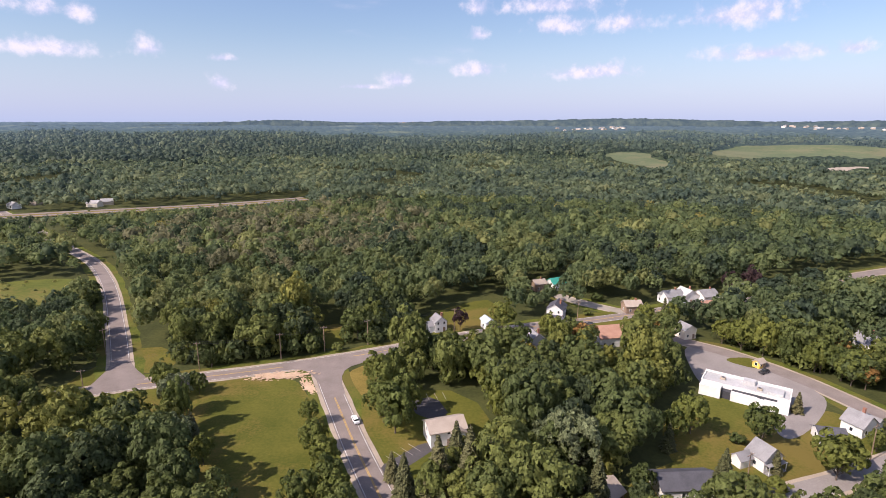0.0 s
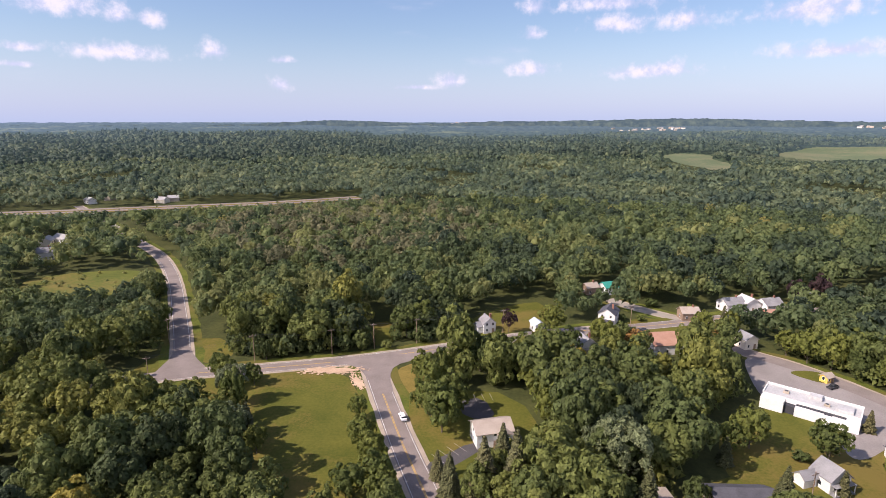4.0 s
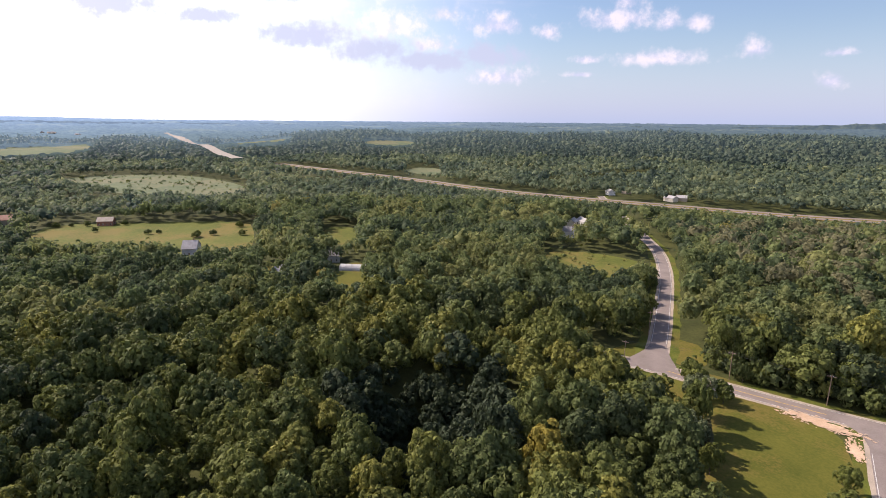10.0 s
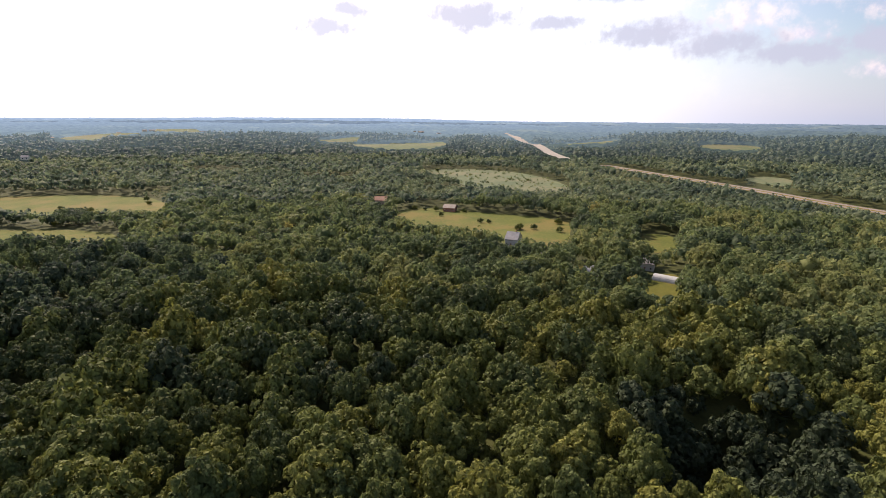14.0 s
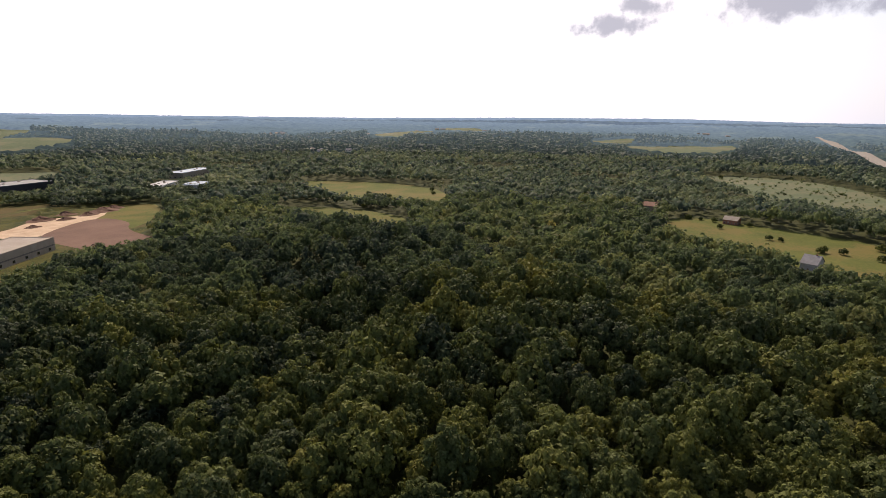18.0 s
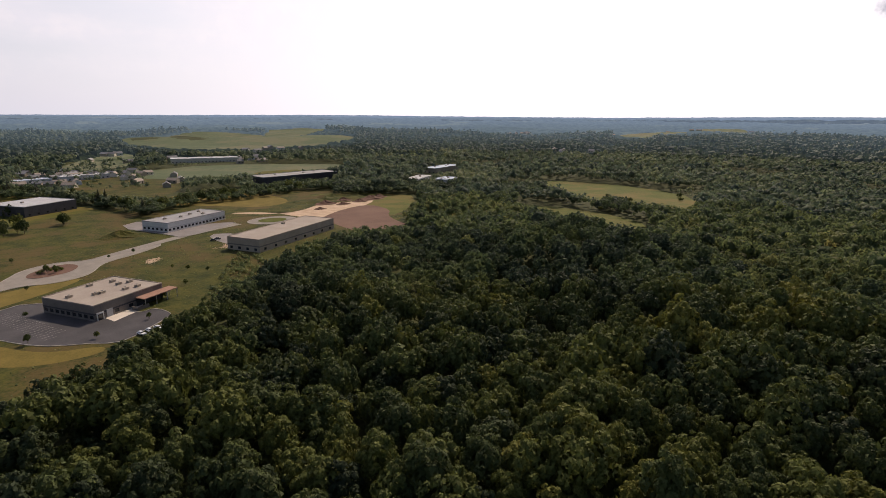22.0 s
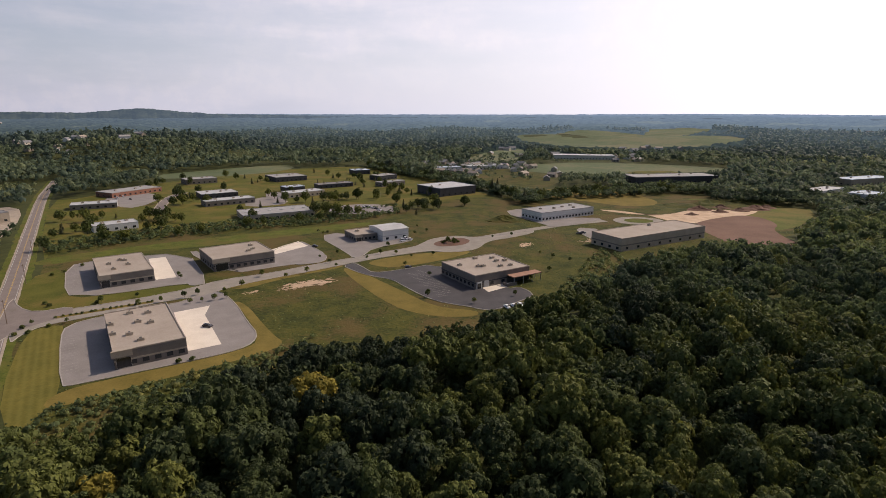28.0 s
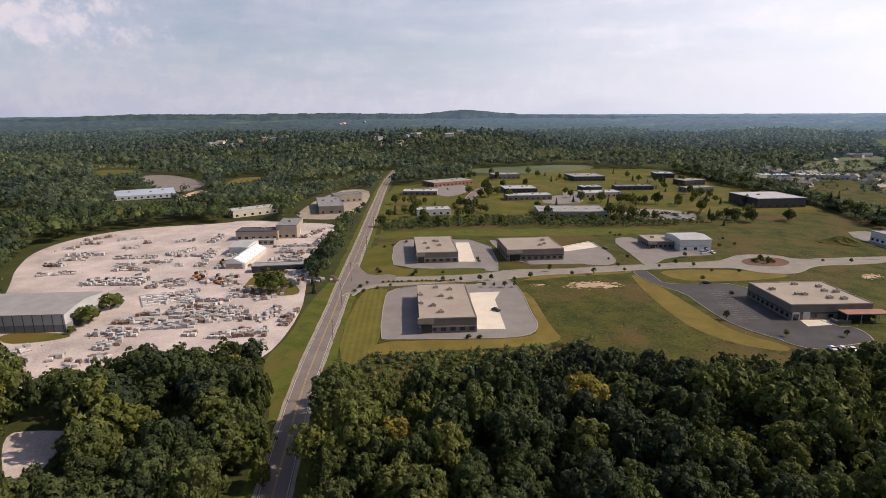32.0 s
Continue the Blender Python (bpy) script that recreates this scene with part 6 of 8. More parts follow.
bays("parking_lines", -1.7, -309.7, 110, 16)
bays("parking_lines", -18.1, -264.8, -70, 16)
bays("parking_lines", 143.2, -218.6, 120.6, 14)
bays("parking_lines", 204.0, -327.5, 120.6, 17)
bays("parking_lines", 110.5, -314.5, -150.5, 12, length=4.8)
bays("parking_lines", -9.5, 163.5, 15, 4)
bays("parking_lines", -12.0, 131.0, 45, 3)
for x, y, k, t in ((-59, -249.5, 0, 20), (-55.5, -248, 2, 20), (-52, -247, 0, 20), (-48.5, -246, 0, 20), (-45, -244.6, 0, 20), (2, -317, 1, 110), (0.5, -391, 0, 30), (4, -393, 2, 30), (7.5, -395, 0, 30), (6, -386.5, 2, 118), (189.5, -335, 2, 30), (66, -373, 1, 60), (88, -228, 1, 75), (-128, -404, 1, 60), (-132, -407, 1, 60), (-26.7, 152.4, 0, 24), (117.5, 186, 1, 118), (62, 232.5, 1, 80), (66, 234, 1, 80), (52.5, 112.5, 2, 20),) + ((45.9, -536.9, 0, 30), (42.9, -535.1, 1, 37), (39.8, -533.3, 2, 44), (36.5, -528.6, 0, 31), (32.9, -524.1, 1, 38), (29.6, -516.7, 2, 45), (55.1, -522.9, 0, 32), (63.4, -512.7, 1, 39), (312.8, -604.3, 2, 46), (312.6, -616.3, 0, 33), (295.1, -595.4, 1, 40), (177.8, -598.0, 2, 47), (172.0, -595.9, 0, 34), (358.8, -485.7, 1, 41), (330.4, -419.5, 2, 48),):
    park(k, x, y, t)

# lamp-post style young trees on the park lawns
for x, y in ((122, -262), (131, -258), (113, -268), (108, -272), (137, -270), (150, -262), (96, -276), (90, -285), (70, -300), (84, -303), (60, -308), (45, -322), (50, -330), (28, -338), (10, -350), (0, -342), (-14, -346), (20, -350),
             (165, -235), (151, -236), (97, -263), (102, -261), (107, -259), (92, -266), (131, -306), (128, -302), (-8, -262), (-30, -252), (-10, -300), (4, -322), (-70, -300), (-66, -290), (-80, -305), (-52, -262), (-60, -395), (-75, -400),
             (16, -372), (48, -352), (58, -343), (-3, -408), (-12, -418), (10, -430), (-5, -437), (22, -436), (-90, -335), (-98, -325), (-84, -345)):
    plant("small", x, y, tree_rng.uniform(0.4, 0.75), "young park trees")
for x, y in ((176, -262), (172, -258), (200, -318), (203, -312), (152, -262), (160, -225), (164, -222), (156, -232), (166, -230), (82, -195), (86, -193), (197, -331), (64, -420), (67, -417), (72, -424)):
    plant("bush", x, y, 0.7, "lawn shrubs")

# ---- building site ----
def mound(x, y, r, h, mat, label):
    g = np.random.default_rng(int(abs(x) * 7 + abs(y)))
    n, rings_n = 14, 5
    V, F = [(x, y, h)], []
    for k in range(1, rings_n + 1):
        u = k / rings_n
        for i in range(n):
            a = 6.28319 * i / n
            rr = r * u * g.uniform(0.85, 1.15)
            V.append((x + rr * 1.5 * math.cos(a), y + rr * math.sin(a), max(-0.3, h * (1 - u) ** 1.2 * g.uniform(0.6, 1.25)) if k < rings_n else -0.2))
    for i in range(n):
        F.append((0, 1 + i, 1 + (i + 1) % n))
    for k in range(rings_n - 1):
        for i in range(n):
            j = (i + 1) % n
            F.append((1 + k * n + i, 1 + (k + 1) * n + i, 1 + (k + 1) * n + j, 1 + k * n + j))
    return tagged(mesh_object("earth_mound", V, F, M[mat]), label, "earth mound", "earth mounds of the building site")


for x, y, r, h in ((-275, -505, 9, 4.5), (-300, -512, 8, 4), (-330, -505, 11, 4.5), (-288, -492, 6, 3), (-312, -498, 7, 3.2), (-345, -512, 8, 3.5), (-255, -480, 5, 2.2)):
    mound(x, y, r, h, "soil", "heap of dark red-brown excavated soil")
mound(-80, -462, 12, 5.0, "meadow", "overgrown earth heap in the meadow")
mound(-300, -535, 34, 5.0, "meadow", "long overgrown earth bank")

# ---- stone yard ----
YARD_IN = [(370, -166), (413, -199), (430, -244), (417, -286), (371, -326), (370, -344), (316, -355), (281, -366), (246, -317), (225.8, -272.5), (212.2, -242.6), (185.6, -209), (172.6, -191.7), (156.9, -164.6), (146.8, -138.5), (159.8, -129.8), (186.6, -119.8), (185.9, -112.8), (192.6, -92.8), (207.4, -83.2), (260.3, -107.1), (308.5, -129.8), (345.8, -152.8)]
def pallet_kind(mat, n, tall, seed, label):
    g = random.Random(seed)
    ob = new("stone_pallet")
    part("pallet", boxed((-0.7, 0.7, -0.6, 0.6, 0.12, 0.17), (-0.7, 0.7, -0.6, -0.45, 0, 0.12), (-0.7, 0.7, -0.07, 0.07, 0, 0.12), (-0.7, 0.7, 0.45, 0.6, 0, 0.12)), M["wood"], ob)
    z = 0.17
    for k in range(n):
        h = tall / n
        s = g.uniform(0.85, 1.0)
        part("stone", boxed((-0.68 * s, 0.66 * s, -0.56, 0.56 * s, z, z + h - 0.03, 0.03)), M[mat], ob)
        z += h
    tagged(ob, label, "stone pallet", "pallets of cut stone")
    ob.location = (0, 0, -200)
    return ob


PALLETS = [pallet_kind("stone", 3, 1.1, 1, "pallet of pale cut limestone blocks"), pallet_kind("stone", 2, 0.8, 2, "pallet of pale limestone slabs"), pallet_kind("stone_dark", 3, 1.2, 3, "pallet of brown building stone"), pallet_kind("stone", 4, 1.5, 4, "tall pallet of grey cut stone")]
YARD_ROWS = [(378, -200, 357, -213), (369, -191, 357, -200), (342, -209, 320, -223), (325, -198, 315, -206), (317, -191, 300, -202), (309, -171, 279, -187), (305, -166, 275, -181), (366, -178, 353, -184), (346, -165, 330, -178), (412, -233, 406, -250), (403, -223, 392, -232), (389, -244, 381, -258), (364, -246, 360, -252), (348, -259, 338, -268), (321, -270, 333, -292), (316, -230, 315, -251), (275, -222, 302, -257), (265, -207, 261, -211)] + [(291, -214, 288, -218), (252, -168, 246, -173), (246, -176, 235, -184), (262, -185, 252, -191), (245, -198, 246, -212), (234, -138, 219, -146), (217, -147, 214, -148), (202, -154, 203, -165), (192, -163, 182, -168), (194, -167, 187, -172), (182, -168, 179, -186), (178, -168, 175, -181), (230, -125, 210, -134), (194, -142, 189, -145), (183, -145, 176, -149), (180, -152, 166, -160), (177, -150, 163, -158), (163, -170, 172, -189)] + [(163, -149, 156, -145), (212, -174, 213, -182), (216, -186, 208, -193), (200, -189, 193, -197), (238, -100, 236, -107), (220, -103, 216, -107), (232, -95, 221, -96), (210, -102, 204, -106), (202, -109, 200, -116), (215, -117, 207, -124), (248, -250, 240, -262), (241, -269, 241, -286), (247, -293, 261, -326), (272, -310, 278, -342), (399, -210, 392, -217), (362, -228, 356, -236), (233, -199, 227, -207)]
yq = random.Random(31)
for i in range(46):      # shorter rows between the long ones, along and across the yard
    a, b = yq.uniform(-20, 150), yq.uniform(-75, 75)
    x, y = 250 - 0.52 * a + 0.86 * b + 18, -215 - 0.86 * a * 0.75 - 0.51 * b + 45
    L, t = yq.uniform(9, 22), radians(yq.choice((-149, -149, -149, 121)) + yq.uniform(-3, 3))
    if inside(np.array(YARD_IN), np.array([x]), np.array([y]))[0]:
        YARD_ROWS.append((x, y, x + L * math.cos(t), y + L * math.sin(t)))
yr = random.Random(11)
rests_late = [bmesh.new() for _ in range(3)]
count, rests = 0, [bmesh.new() for _ in range(3)]
for x0, y0, x1, y1 in YARD_ROWS:
    L = math.hypot(x1 - x0, y1 - y0)
    n = max(2, int(L / 2.3))
    turn = math.degrees(math.atan2(y1 - y0, x1 - x0))
    c, s = math.cos(radians(turn)), math.sin(radians(turn))
    kind = yr.randrange(len(PALLETS))
    for i in range(n):
        u = (i + 0.5) / n
        for lane in range(3 if yr.random() < 0.6 else 2):
            if yr.random() < 0.1:
                continue
            qx, qy = x0 + (x1 - x0) * u + yr.uniform(-0.4, 0.4) - s * lane * 2.3, y0 + (y1 - y0) * u + yr.uniform(-0.4, 0.4) + c * lane * 2.3
            sc, t = yr.uniform(1.2, 1.7), turn + yr.uniform(-9, 9)
            if lane == 0 and count < 290:
                o = copy_thing(PALLETS[kind if yr.random() < 0.7 else yr.randrange(4)], pose(qx, qy, 0.05, 0, 0, t) @ Matrix.Diagonal((sc, sc, yr.uniform(0.8, 1.4), 1)))
                o.name = "stone_pallet"
                count += 1
            else:
                h = yr.uniform(0.7, 1.9)
                rest = rests[yr.choice((0, 0, 1, 2))]
                vs = bx(rest, -0.7 * sc, 0.7 * sc, -0.6 * sc, 0.6 * sc, 0.05, h, 0.06)
                bmesh.ops.transform(rest, matrix=pose(qx, qy, 0, 0, 0, t), verts=vs)
for i in range(200):     # loose rubble between the rows
    x0, y0, x1, y1 = yr.choice(YARD_ROWS)
    u = yr.random()
    r = yr.uniform(0.2, 0.6)
    rest = rests[yr.randrange(3)]
    vs = bx(rest, -r, r, -r * 0.8, r * 0.8, 0, r * 1.1, r * 0.25)
    bmesh.ops.transform(rest, matrix=pose(x0 + (x1 - x0) * u + yr.gauss(0, 3), y0 + (y1 - y0) * u + yr.gauss(0, 3), 0.03, 0, 0, yr.uniform(0, 360)), verts=vs)
for rest, mt, lb in zip(rests, ("stone", "stone_dark", "roof_grey"), ("pale stacked limestone and rubble in the yard", "brown and red stacked stone in the yard", "grey stacked stone and crates in the yard")):
    tagged(part("stone_stacks", rest, M[mt]), lb, "stone", kind="stuff")
# close-set squares of pallets, and bundles of red-brown posts
for (ax, ay), (ux, uy), (vx, vy), nu, nv, mts in (((241.5, -158), (-14.5, -17.0), (17.5, -10.8), 9, 7, (0, 0, 2)), ((209.8, -188.6), (9.6, -15.5), (-18.8, -11.2), 6, 5, (1, 1, 1, 2))):
    for a in range(nu):
        for c in range(nv):
            if yr.random() < 0.08:
                continue
            rest = rests_late[yr.choice(mts)]
            fu, fv = (a + 0.5) / nu, (c + 0.5) / nv
            h = yr.uniform(0.8, 1.3)
            vs = bx(rest, -0.95, 0.95, -1.15, 1.15, 0.05, h, 0.05)
            bmesh.ops.transform(rest, matrix=pose(ax + ux * fu + vx * fv, ay + uy * fu + vy * fv, 0, 0, 0, -40 + yr.uniform(-3, 3)), verts=vs)
for rest, mt, lb in zip(rests_late, ("stone", "stone_dark", "roof_grey"), ("close-set pallets of pale slabs in the yard", "bundles of red-brown stone posts in the yard", "grey slabs set close in the yard")):
    tagged(part("slab_stacks", rest, M[mt]), lb, "stone", kind="stuff")
sh = flat_building("storage_shed", 270.1, -125.0, 45.6, 30.2, 8, -149.4, "metal_wall", "roof_grey", "large grey metal storage shed with low pitched roof", (), 0, 0, 0, None, pitched=True)
part("base_cladding", boxed((-22.9, 22.9, -15.2, 15.2, 0, 3.4)), M["shingle"], sh)
for i in range(12):
    piece("rib", ("shedrib",), lambda: boxed((-0.12, 0.12, -0.08, 0.0, 0, 7.9)), M["dark"], sh, pose(-22 + 4 * i, -15.22, 0))
part("doorway", boxed((22.92, 23.0, -10, -4, 0, 5)), M["dark"], sh)
tent = thing("storage_tent", 263.6, -244.8, -154, "white fabric storage tent with a ridged roof", "tent")
bm = bmesh.new()
prof = [(-6.3, 0), (-6.3, 3.2), (0, 6.4), (6.3, 3.2), (6.3, 0)]
fa = [bm.verts.new((a, -20, z)) for a, z in prof]
fb = [bm.verts.new((a, 20, z)) for a, z in prof]
for i in range(4):
    bm.faces.new((fa[i], fa[i + 1], fb[i + 1], fb[i]))
bm.faces.new(fa[::-1])
bm.faces.new(fb)
bmesh.ops.recalc_face_normals(bm, faces=bm.faces[:])
part("canvas", bm, M["tarp"], tent)
for sx in (-6.34, 6.3):
    part("side_wall", boxed((sx, sx + 0.04, -20, 20, 0, 3.0)), M["cream"], tent, "cream boarded tent wall")
for i in range(7):
    bm = bmesh.new()
    for j in range(4):
        tube(bm, (prof[j][0] * 1.01, 0, prof[j][1] + 0.06), (prof[j + 1][0] * 1.01, 0, prof[j + 1][1] + 0.06), 0.07, 0.07, 4)
    o = part("hoop", bm, M["steel"], tent)
    o.location = (0, -19 + 6.33 * i, 0)
part("front_panel", boxed((-5.0, 5.0, -20.1, -20.02, 0.1, 3.2)), M["tan"], tent, "tan board closing the tent's end")
flat_building("white_store", 283, -262, 12.0, 22.0, 5.0, -154, "siding", "roof_white", "white shallow-roofed store behind the tent", (), 0, 0, 1, pitched=True)
flat_building("low_shed", 228.1, -236.3, 30.4, 7.5, 3.8, -144.9, "dark", "roof_grey", "long low dark open-fronted shed", (), 8)
flat_building("yard_office", 292, -317, 15.0, 30.0, 9.5, -148, "tan", "shingle", "tall tan yard workshop with grey flat roof", [(0, 0)], 3, 4, 1)
flat_building("yard_workshop", 303, -296, 30.0, 14, 6.5, -150, "tan", "shingle_dark", "tan workshop with dark flat roof joined to the tall one", [(0.2, 0.2)], 6, 3, 1)
flat_building("yard_annex", 286, -283, 16.0, 6, 3.2, -150, "tan", "roof_grey", "low grey-roofed annex before the workshops", (), 4, 2, 0)
def digger(x, y, t):
    ob = thing("wheel_loader", x, y, t, "orange wheel loader standing in the stone yard", "loader", "yard machines")
    part("chassis", boxed((-1.1, 1.1, -3.0, 2.4, 0.8, 1.7), bevel=0.08), M["rust"], ob)
    part("cab", boxed((-0.8, 0.8, -0.8, 0.8, 1.7, 3.2, 0.1), bevel=0.05), M["glass"], ob)
    part("arm", boxed((-0.5, -0.3, 1.8, 4.2, 1.0, 1.3), (0.3, 0.5, 1.8, 4.2, 1.0, 1.3)), M["rust"], ob)
    part("bucket", boxed((-1.3, 1.3, 4.1, 5.0, 0.2, 1.2, 0.15)), M["steel"], ob)
    for sx in (-1.2, 1.2):
        for sy in (-1.9, 1.6):
            b = bmesh.new()
            tube(b, (sx - 0.3, sy, 0.75), (sx + 0.3, sy, 0.75), 0.75, 0.75, 12)
            part("wheel", b, M["rubber"], ob)


for x, y, t in ((261, -205, 20), (252, -202, 110), (270, -232, 60), (240, -203, 200)):
    digger(x, y, t)
plant("willow", 202, -203, 1.0)
plant("bush", 244.1, -133.5, 3.2)
plant("bush", 254.0, -150.0, 3.4)
plant("bush", 240, -124.0, 1.2)

# ---- industrial estate beyond ----
for nm, d, wall, roof, lab in (("industrial_building", (305.3, -546.8, 38.5, 20, 4.5, -155.4), "block", "roof_white", "long low dark industrial building with pale roof"), ("industrial_building", (233.7, -441.6, 30.8, 17, 5, -144.2), "siding", "roof_white", "white metal industrial hall with white roof"), ("industrial_building", (316.6, -640.0, 60, 28, 5, -120), "brick", "roof_grey", "long brick industrial building with pale roof"), ("industrial_building", (212, -615.2, 37.7, 28, 5, -148), "dark", "roof_white", "dark industrial hall with white roof"), ("industrial_building", (183.9, -564.2, 48.3, 18, 5, -146), "block", "roof_white", "long dark hall with pale metal roof"), ("industrial_building", (275.6, -738.4, 38.8, 24, 6, -145.5), "block", "roof_grey", "grey two-part industrial building"), ("industrial_building", (119, -617.8, 42.2, 20, 5, -143.7), "tan", "roof_white", "tan industrial hall with pale metal roof"), ("industrial_building", (169.9, -766.9, 43.3, 40, 6, -146.3), "dark", "roof_grey", "wide dark industrial hall"), ("industrial_building", (139.1, -659.3, 23.6, 16, 5, -143.6), "dark", "roof_blue", "small hall with blue-grey roof"), ("industrial_building", (37.3, -769.5, 33.2, 20, 6, -133.8), "dark", "roof_grey", "dark flat hall among trees"), ("industrial_building", (25.5, -703.2, 36.9, 14, 5, -139.4), "block", "roof_grey", "long low brown building"), ("industrial_building", (76.2, -841.6, 25.1, 24, 6, -156.5), "dark", "roof_blue", "dark hall with pale blue roof"),) + (("industrial_building", (95.0, -690.0, 45, 16, 4.5, -150), "dark", "shingle", "low dark-roofed building among trees"), ("warehouse", (-346.6, -719.7, 118.9, 36, 9, -172.8), "dark", "roof_grey", "long dark warehouse with grey metal roof"), ("industrial_building", (567.5, -392.0, 60, 52, 4, -125), "metal_wall", "roof_blue", "wide hall with pale blue metal roof in the woods"), ("industrial_building", (382.7, -368.4, 41.6, 16, 6, -114.1), "cream", "roof_white", "cream shed with pale metal roof"), ("industrial_building", (337.9, -423.4, 22.7, 60, 7, -138.6), "block", "shingle", "long grey-roofed workshop building"), ("industrial_building", (352, -470, 30, 16, 8, -130), "tan", "shingle", "tall tan workshop with grey roof"), ("school_building", (-470.7, -541.5, 35.1, 22, 10, -160), "metal_wall", "roof_blue", "grey hall with curved pale roof among trees"), ("school_building", (-592.2, -690, 83.5, 24, 8, -161.1), "tan", "roof_blue", "long low school building with pale blue roof"), ("school_building", (-470, -600, 60, 20, 6, -150), "siding", "roof_white", "white low building with bright roof"), ("industrial_building", (-345.9, -1098.5, 117.9, 40, 8, 167.3), "cream", "roof_white", "far wide hall with pale roof"), ("industrial_building", (-120, -905, 60, 24, 6, -165), "metal_wall", "roof_white", "far white-roofed hall behind the hedgerow"), ("industrial_building", (-60, -880, 40, 20, 6, -160), "metal_wall", "roof_blue", "far grey hall behind the hedgerow"),):
    x, y, w, dd, h, t = d
    flat_building(nm, x, y, w, dd, h, t, wall, roof, lab, [(-0.5, 0.2), (0.2, -0.1), (0.6, 0.4)], max(3, int(w / 6)), max(2, int(dd / 8)), 2)
flat_building("industrial_building", 120.3, -492.8, 60.8, 34, 5, -154.7, "tan", "roof_grey", "long grey-brown roofed building with a row of roof lights", (), 14, 5, 0, skylights=6)
flat_building("industrial_building", -41.2, -630.8, 50.5, 44, 9, -146.3, "dark", "roof_white", "big dark brown hall with pale roof", [(-0.3, 0.1)], 6, 6, 3)

# ---- village ----
house("office_house", 0.6, 143.4, 10.6, 7.6, 4.6, 18, "siding", "shingle_tan", "two-storey white office house with tan shingle roof", "x", False, 0, (0.8, 4.6, -5.6, 0.0, 4.3, "y"), 0.5, 2)
house("white_house", -1.8, 228.5, 5.5, 6.0, 4.6, 22.6, "siding", "shingle", "small white two-storey house on a lawn", "y", True, 0, (-5.2, -2.7, -2.0, 2.0, 3.0, "x"), 0.8, 2)
house("white_house", 53.2, 244.6, 7.4, 9.0, 5.2, -23.4, "siding", "shingle_dark", "white farmhouse with dark gable roof and porch", "y", True, 2.4, None, 0.7, 2)
house("garage_hall", 69.7, 215.4, 14.5, 11.5, 4.2, 12, "siding", "shingle_red", "low hall with wide red-brown hipped roof", "x", False, 0, None, 0.55)
house("grey_house", 37.2, 210.3, 8.2, 6.8, 3.6, 17.1, "siding", "shingle", "small grey-roofed house beside the road", "y", True, 1.8, None, 0.7)
house("bungalow", 60.0, 120.6, 14.0, 8.0, 3.0, 3, "siding", "shingle_dark", "white bungalow with wide charcoal shingle roof", "x", False, 0, None, 0.5)
house("white_house", 86.0, 131.0, 6.4, 5.6, 3.7, 20, "siding", "shingle", "white two-storey house with grey gable roofs", "y", False, 1.6, (-7.5, -3.5, 0.5, 3.6, 2.6, "x"), 0.85, 2)
house("white_house", 123.6, 147.6, 7.2, 6.0, 3.4, 25, "siding", "shingle", "white house with grey-brown gable roof", "y", True, 0, (3.8, 6.6, -3.0, 2.0, 3.0, "y"), 0.75, 2)
house("cottage", 111.6, 142.8, 7.0, 5.6, 2.6, -12, "siding", "shingle_dark", "small cottage with dark roof beside the white house", "x", False, 0, None, 0.5)
house("cabin", 38.9, 116.4, 7.0, 7.0, 3.0, 40, "wood", "shingle_tan", "small brown-roofed house under trees", "x", False)
house("shed", 20.0, 231.0, 4.2, 6.0, 3.6, 21.3, "siding", "roof_blue", "small white shed with blue-grey roof", "y", False)
house("green_roof_house", 62.0, 289.8, 8.1, 7.1, 4.0, 24, "siding", "roof_green", "small house with bright green metal roof", "x", False)
house("brown_house", 52.0, 288.0, 7.0, 6.0, 4.0, 24, "wood", "shingle_tan", "brown house beside the green-roofed one", "x", True)
house("grey_house", 115.8, 267, 10, 8, 4.0, 15.7, "siding", "shingle", "white house with grey roof", "x", True)
house("white_house", 124.0, 268.5, 9, 8, 4.0, 16.3, "siding", "roof_white", "white house with pale roof", "y", True)
house("white_house", 134.0, 268.0, 9, 8, 4.0, 16.3, "siding", "shingle", "white house with grey hip roof", "x", True)
house("blue_house", 132.6, 337.3, 10, 9, 4.5, 27.4, "metal_wall", "shingle", "grey-blue house between dark trees", "y", True)
house("white_house", 157.2, 276.9, 7.2, 6.5, 4.6, 24.4, "siding", "shingle", "white gabled house between plum trees", "y", True, 0, None, 0.9)
house("grey_house", 170.3, 206.1, 10, 8, 4.2, 21.7, "siding", "shingle", "large grey-roofed house among trees", "y", True)
house("brown_house", 91.2, 253.0, 8, 6.5, 3.6, 5, "wood", "shingle_tan", "brown-roofed house among trees", "x", True)
house("yellow_house", 103.5, 221.0, 6.0, 6.0, 4.2, 20, "cream", "shingle", "pale yellow house beside the street", "y", False)
house("brick_house", 130.0, 256.0, 9.0, 5.0, 3.0, 14, "brick", "shingle_red", "low brick house with orange-red roof", "x", False)
house("yellow_kiosk", 118.5, 191.5, 3.6, 2.8, 2.2, 30, "yellow_paint", "shingle_tan", "small yellow kiosk on the parking island", "x", False)
house("farm_house", -395.5, 68.8, 9, 14, 5, 66, "metal_wall", "shingle", "grey farmhouse in the trees by the hay field", "x", True)
house("farm_house", -337.8, 79.9, 12.9, 10, 4.5, 93, "metal_wall", "shingle", "grey-roofed house among trees", "x", True)
house("white_house", -310.1, 100.4, 9.9, 8, 4, 81, "siding", "roof_white", "white house with bright white roof", "x", False)
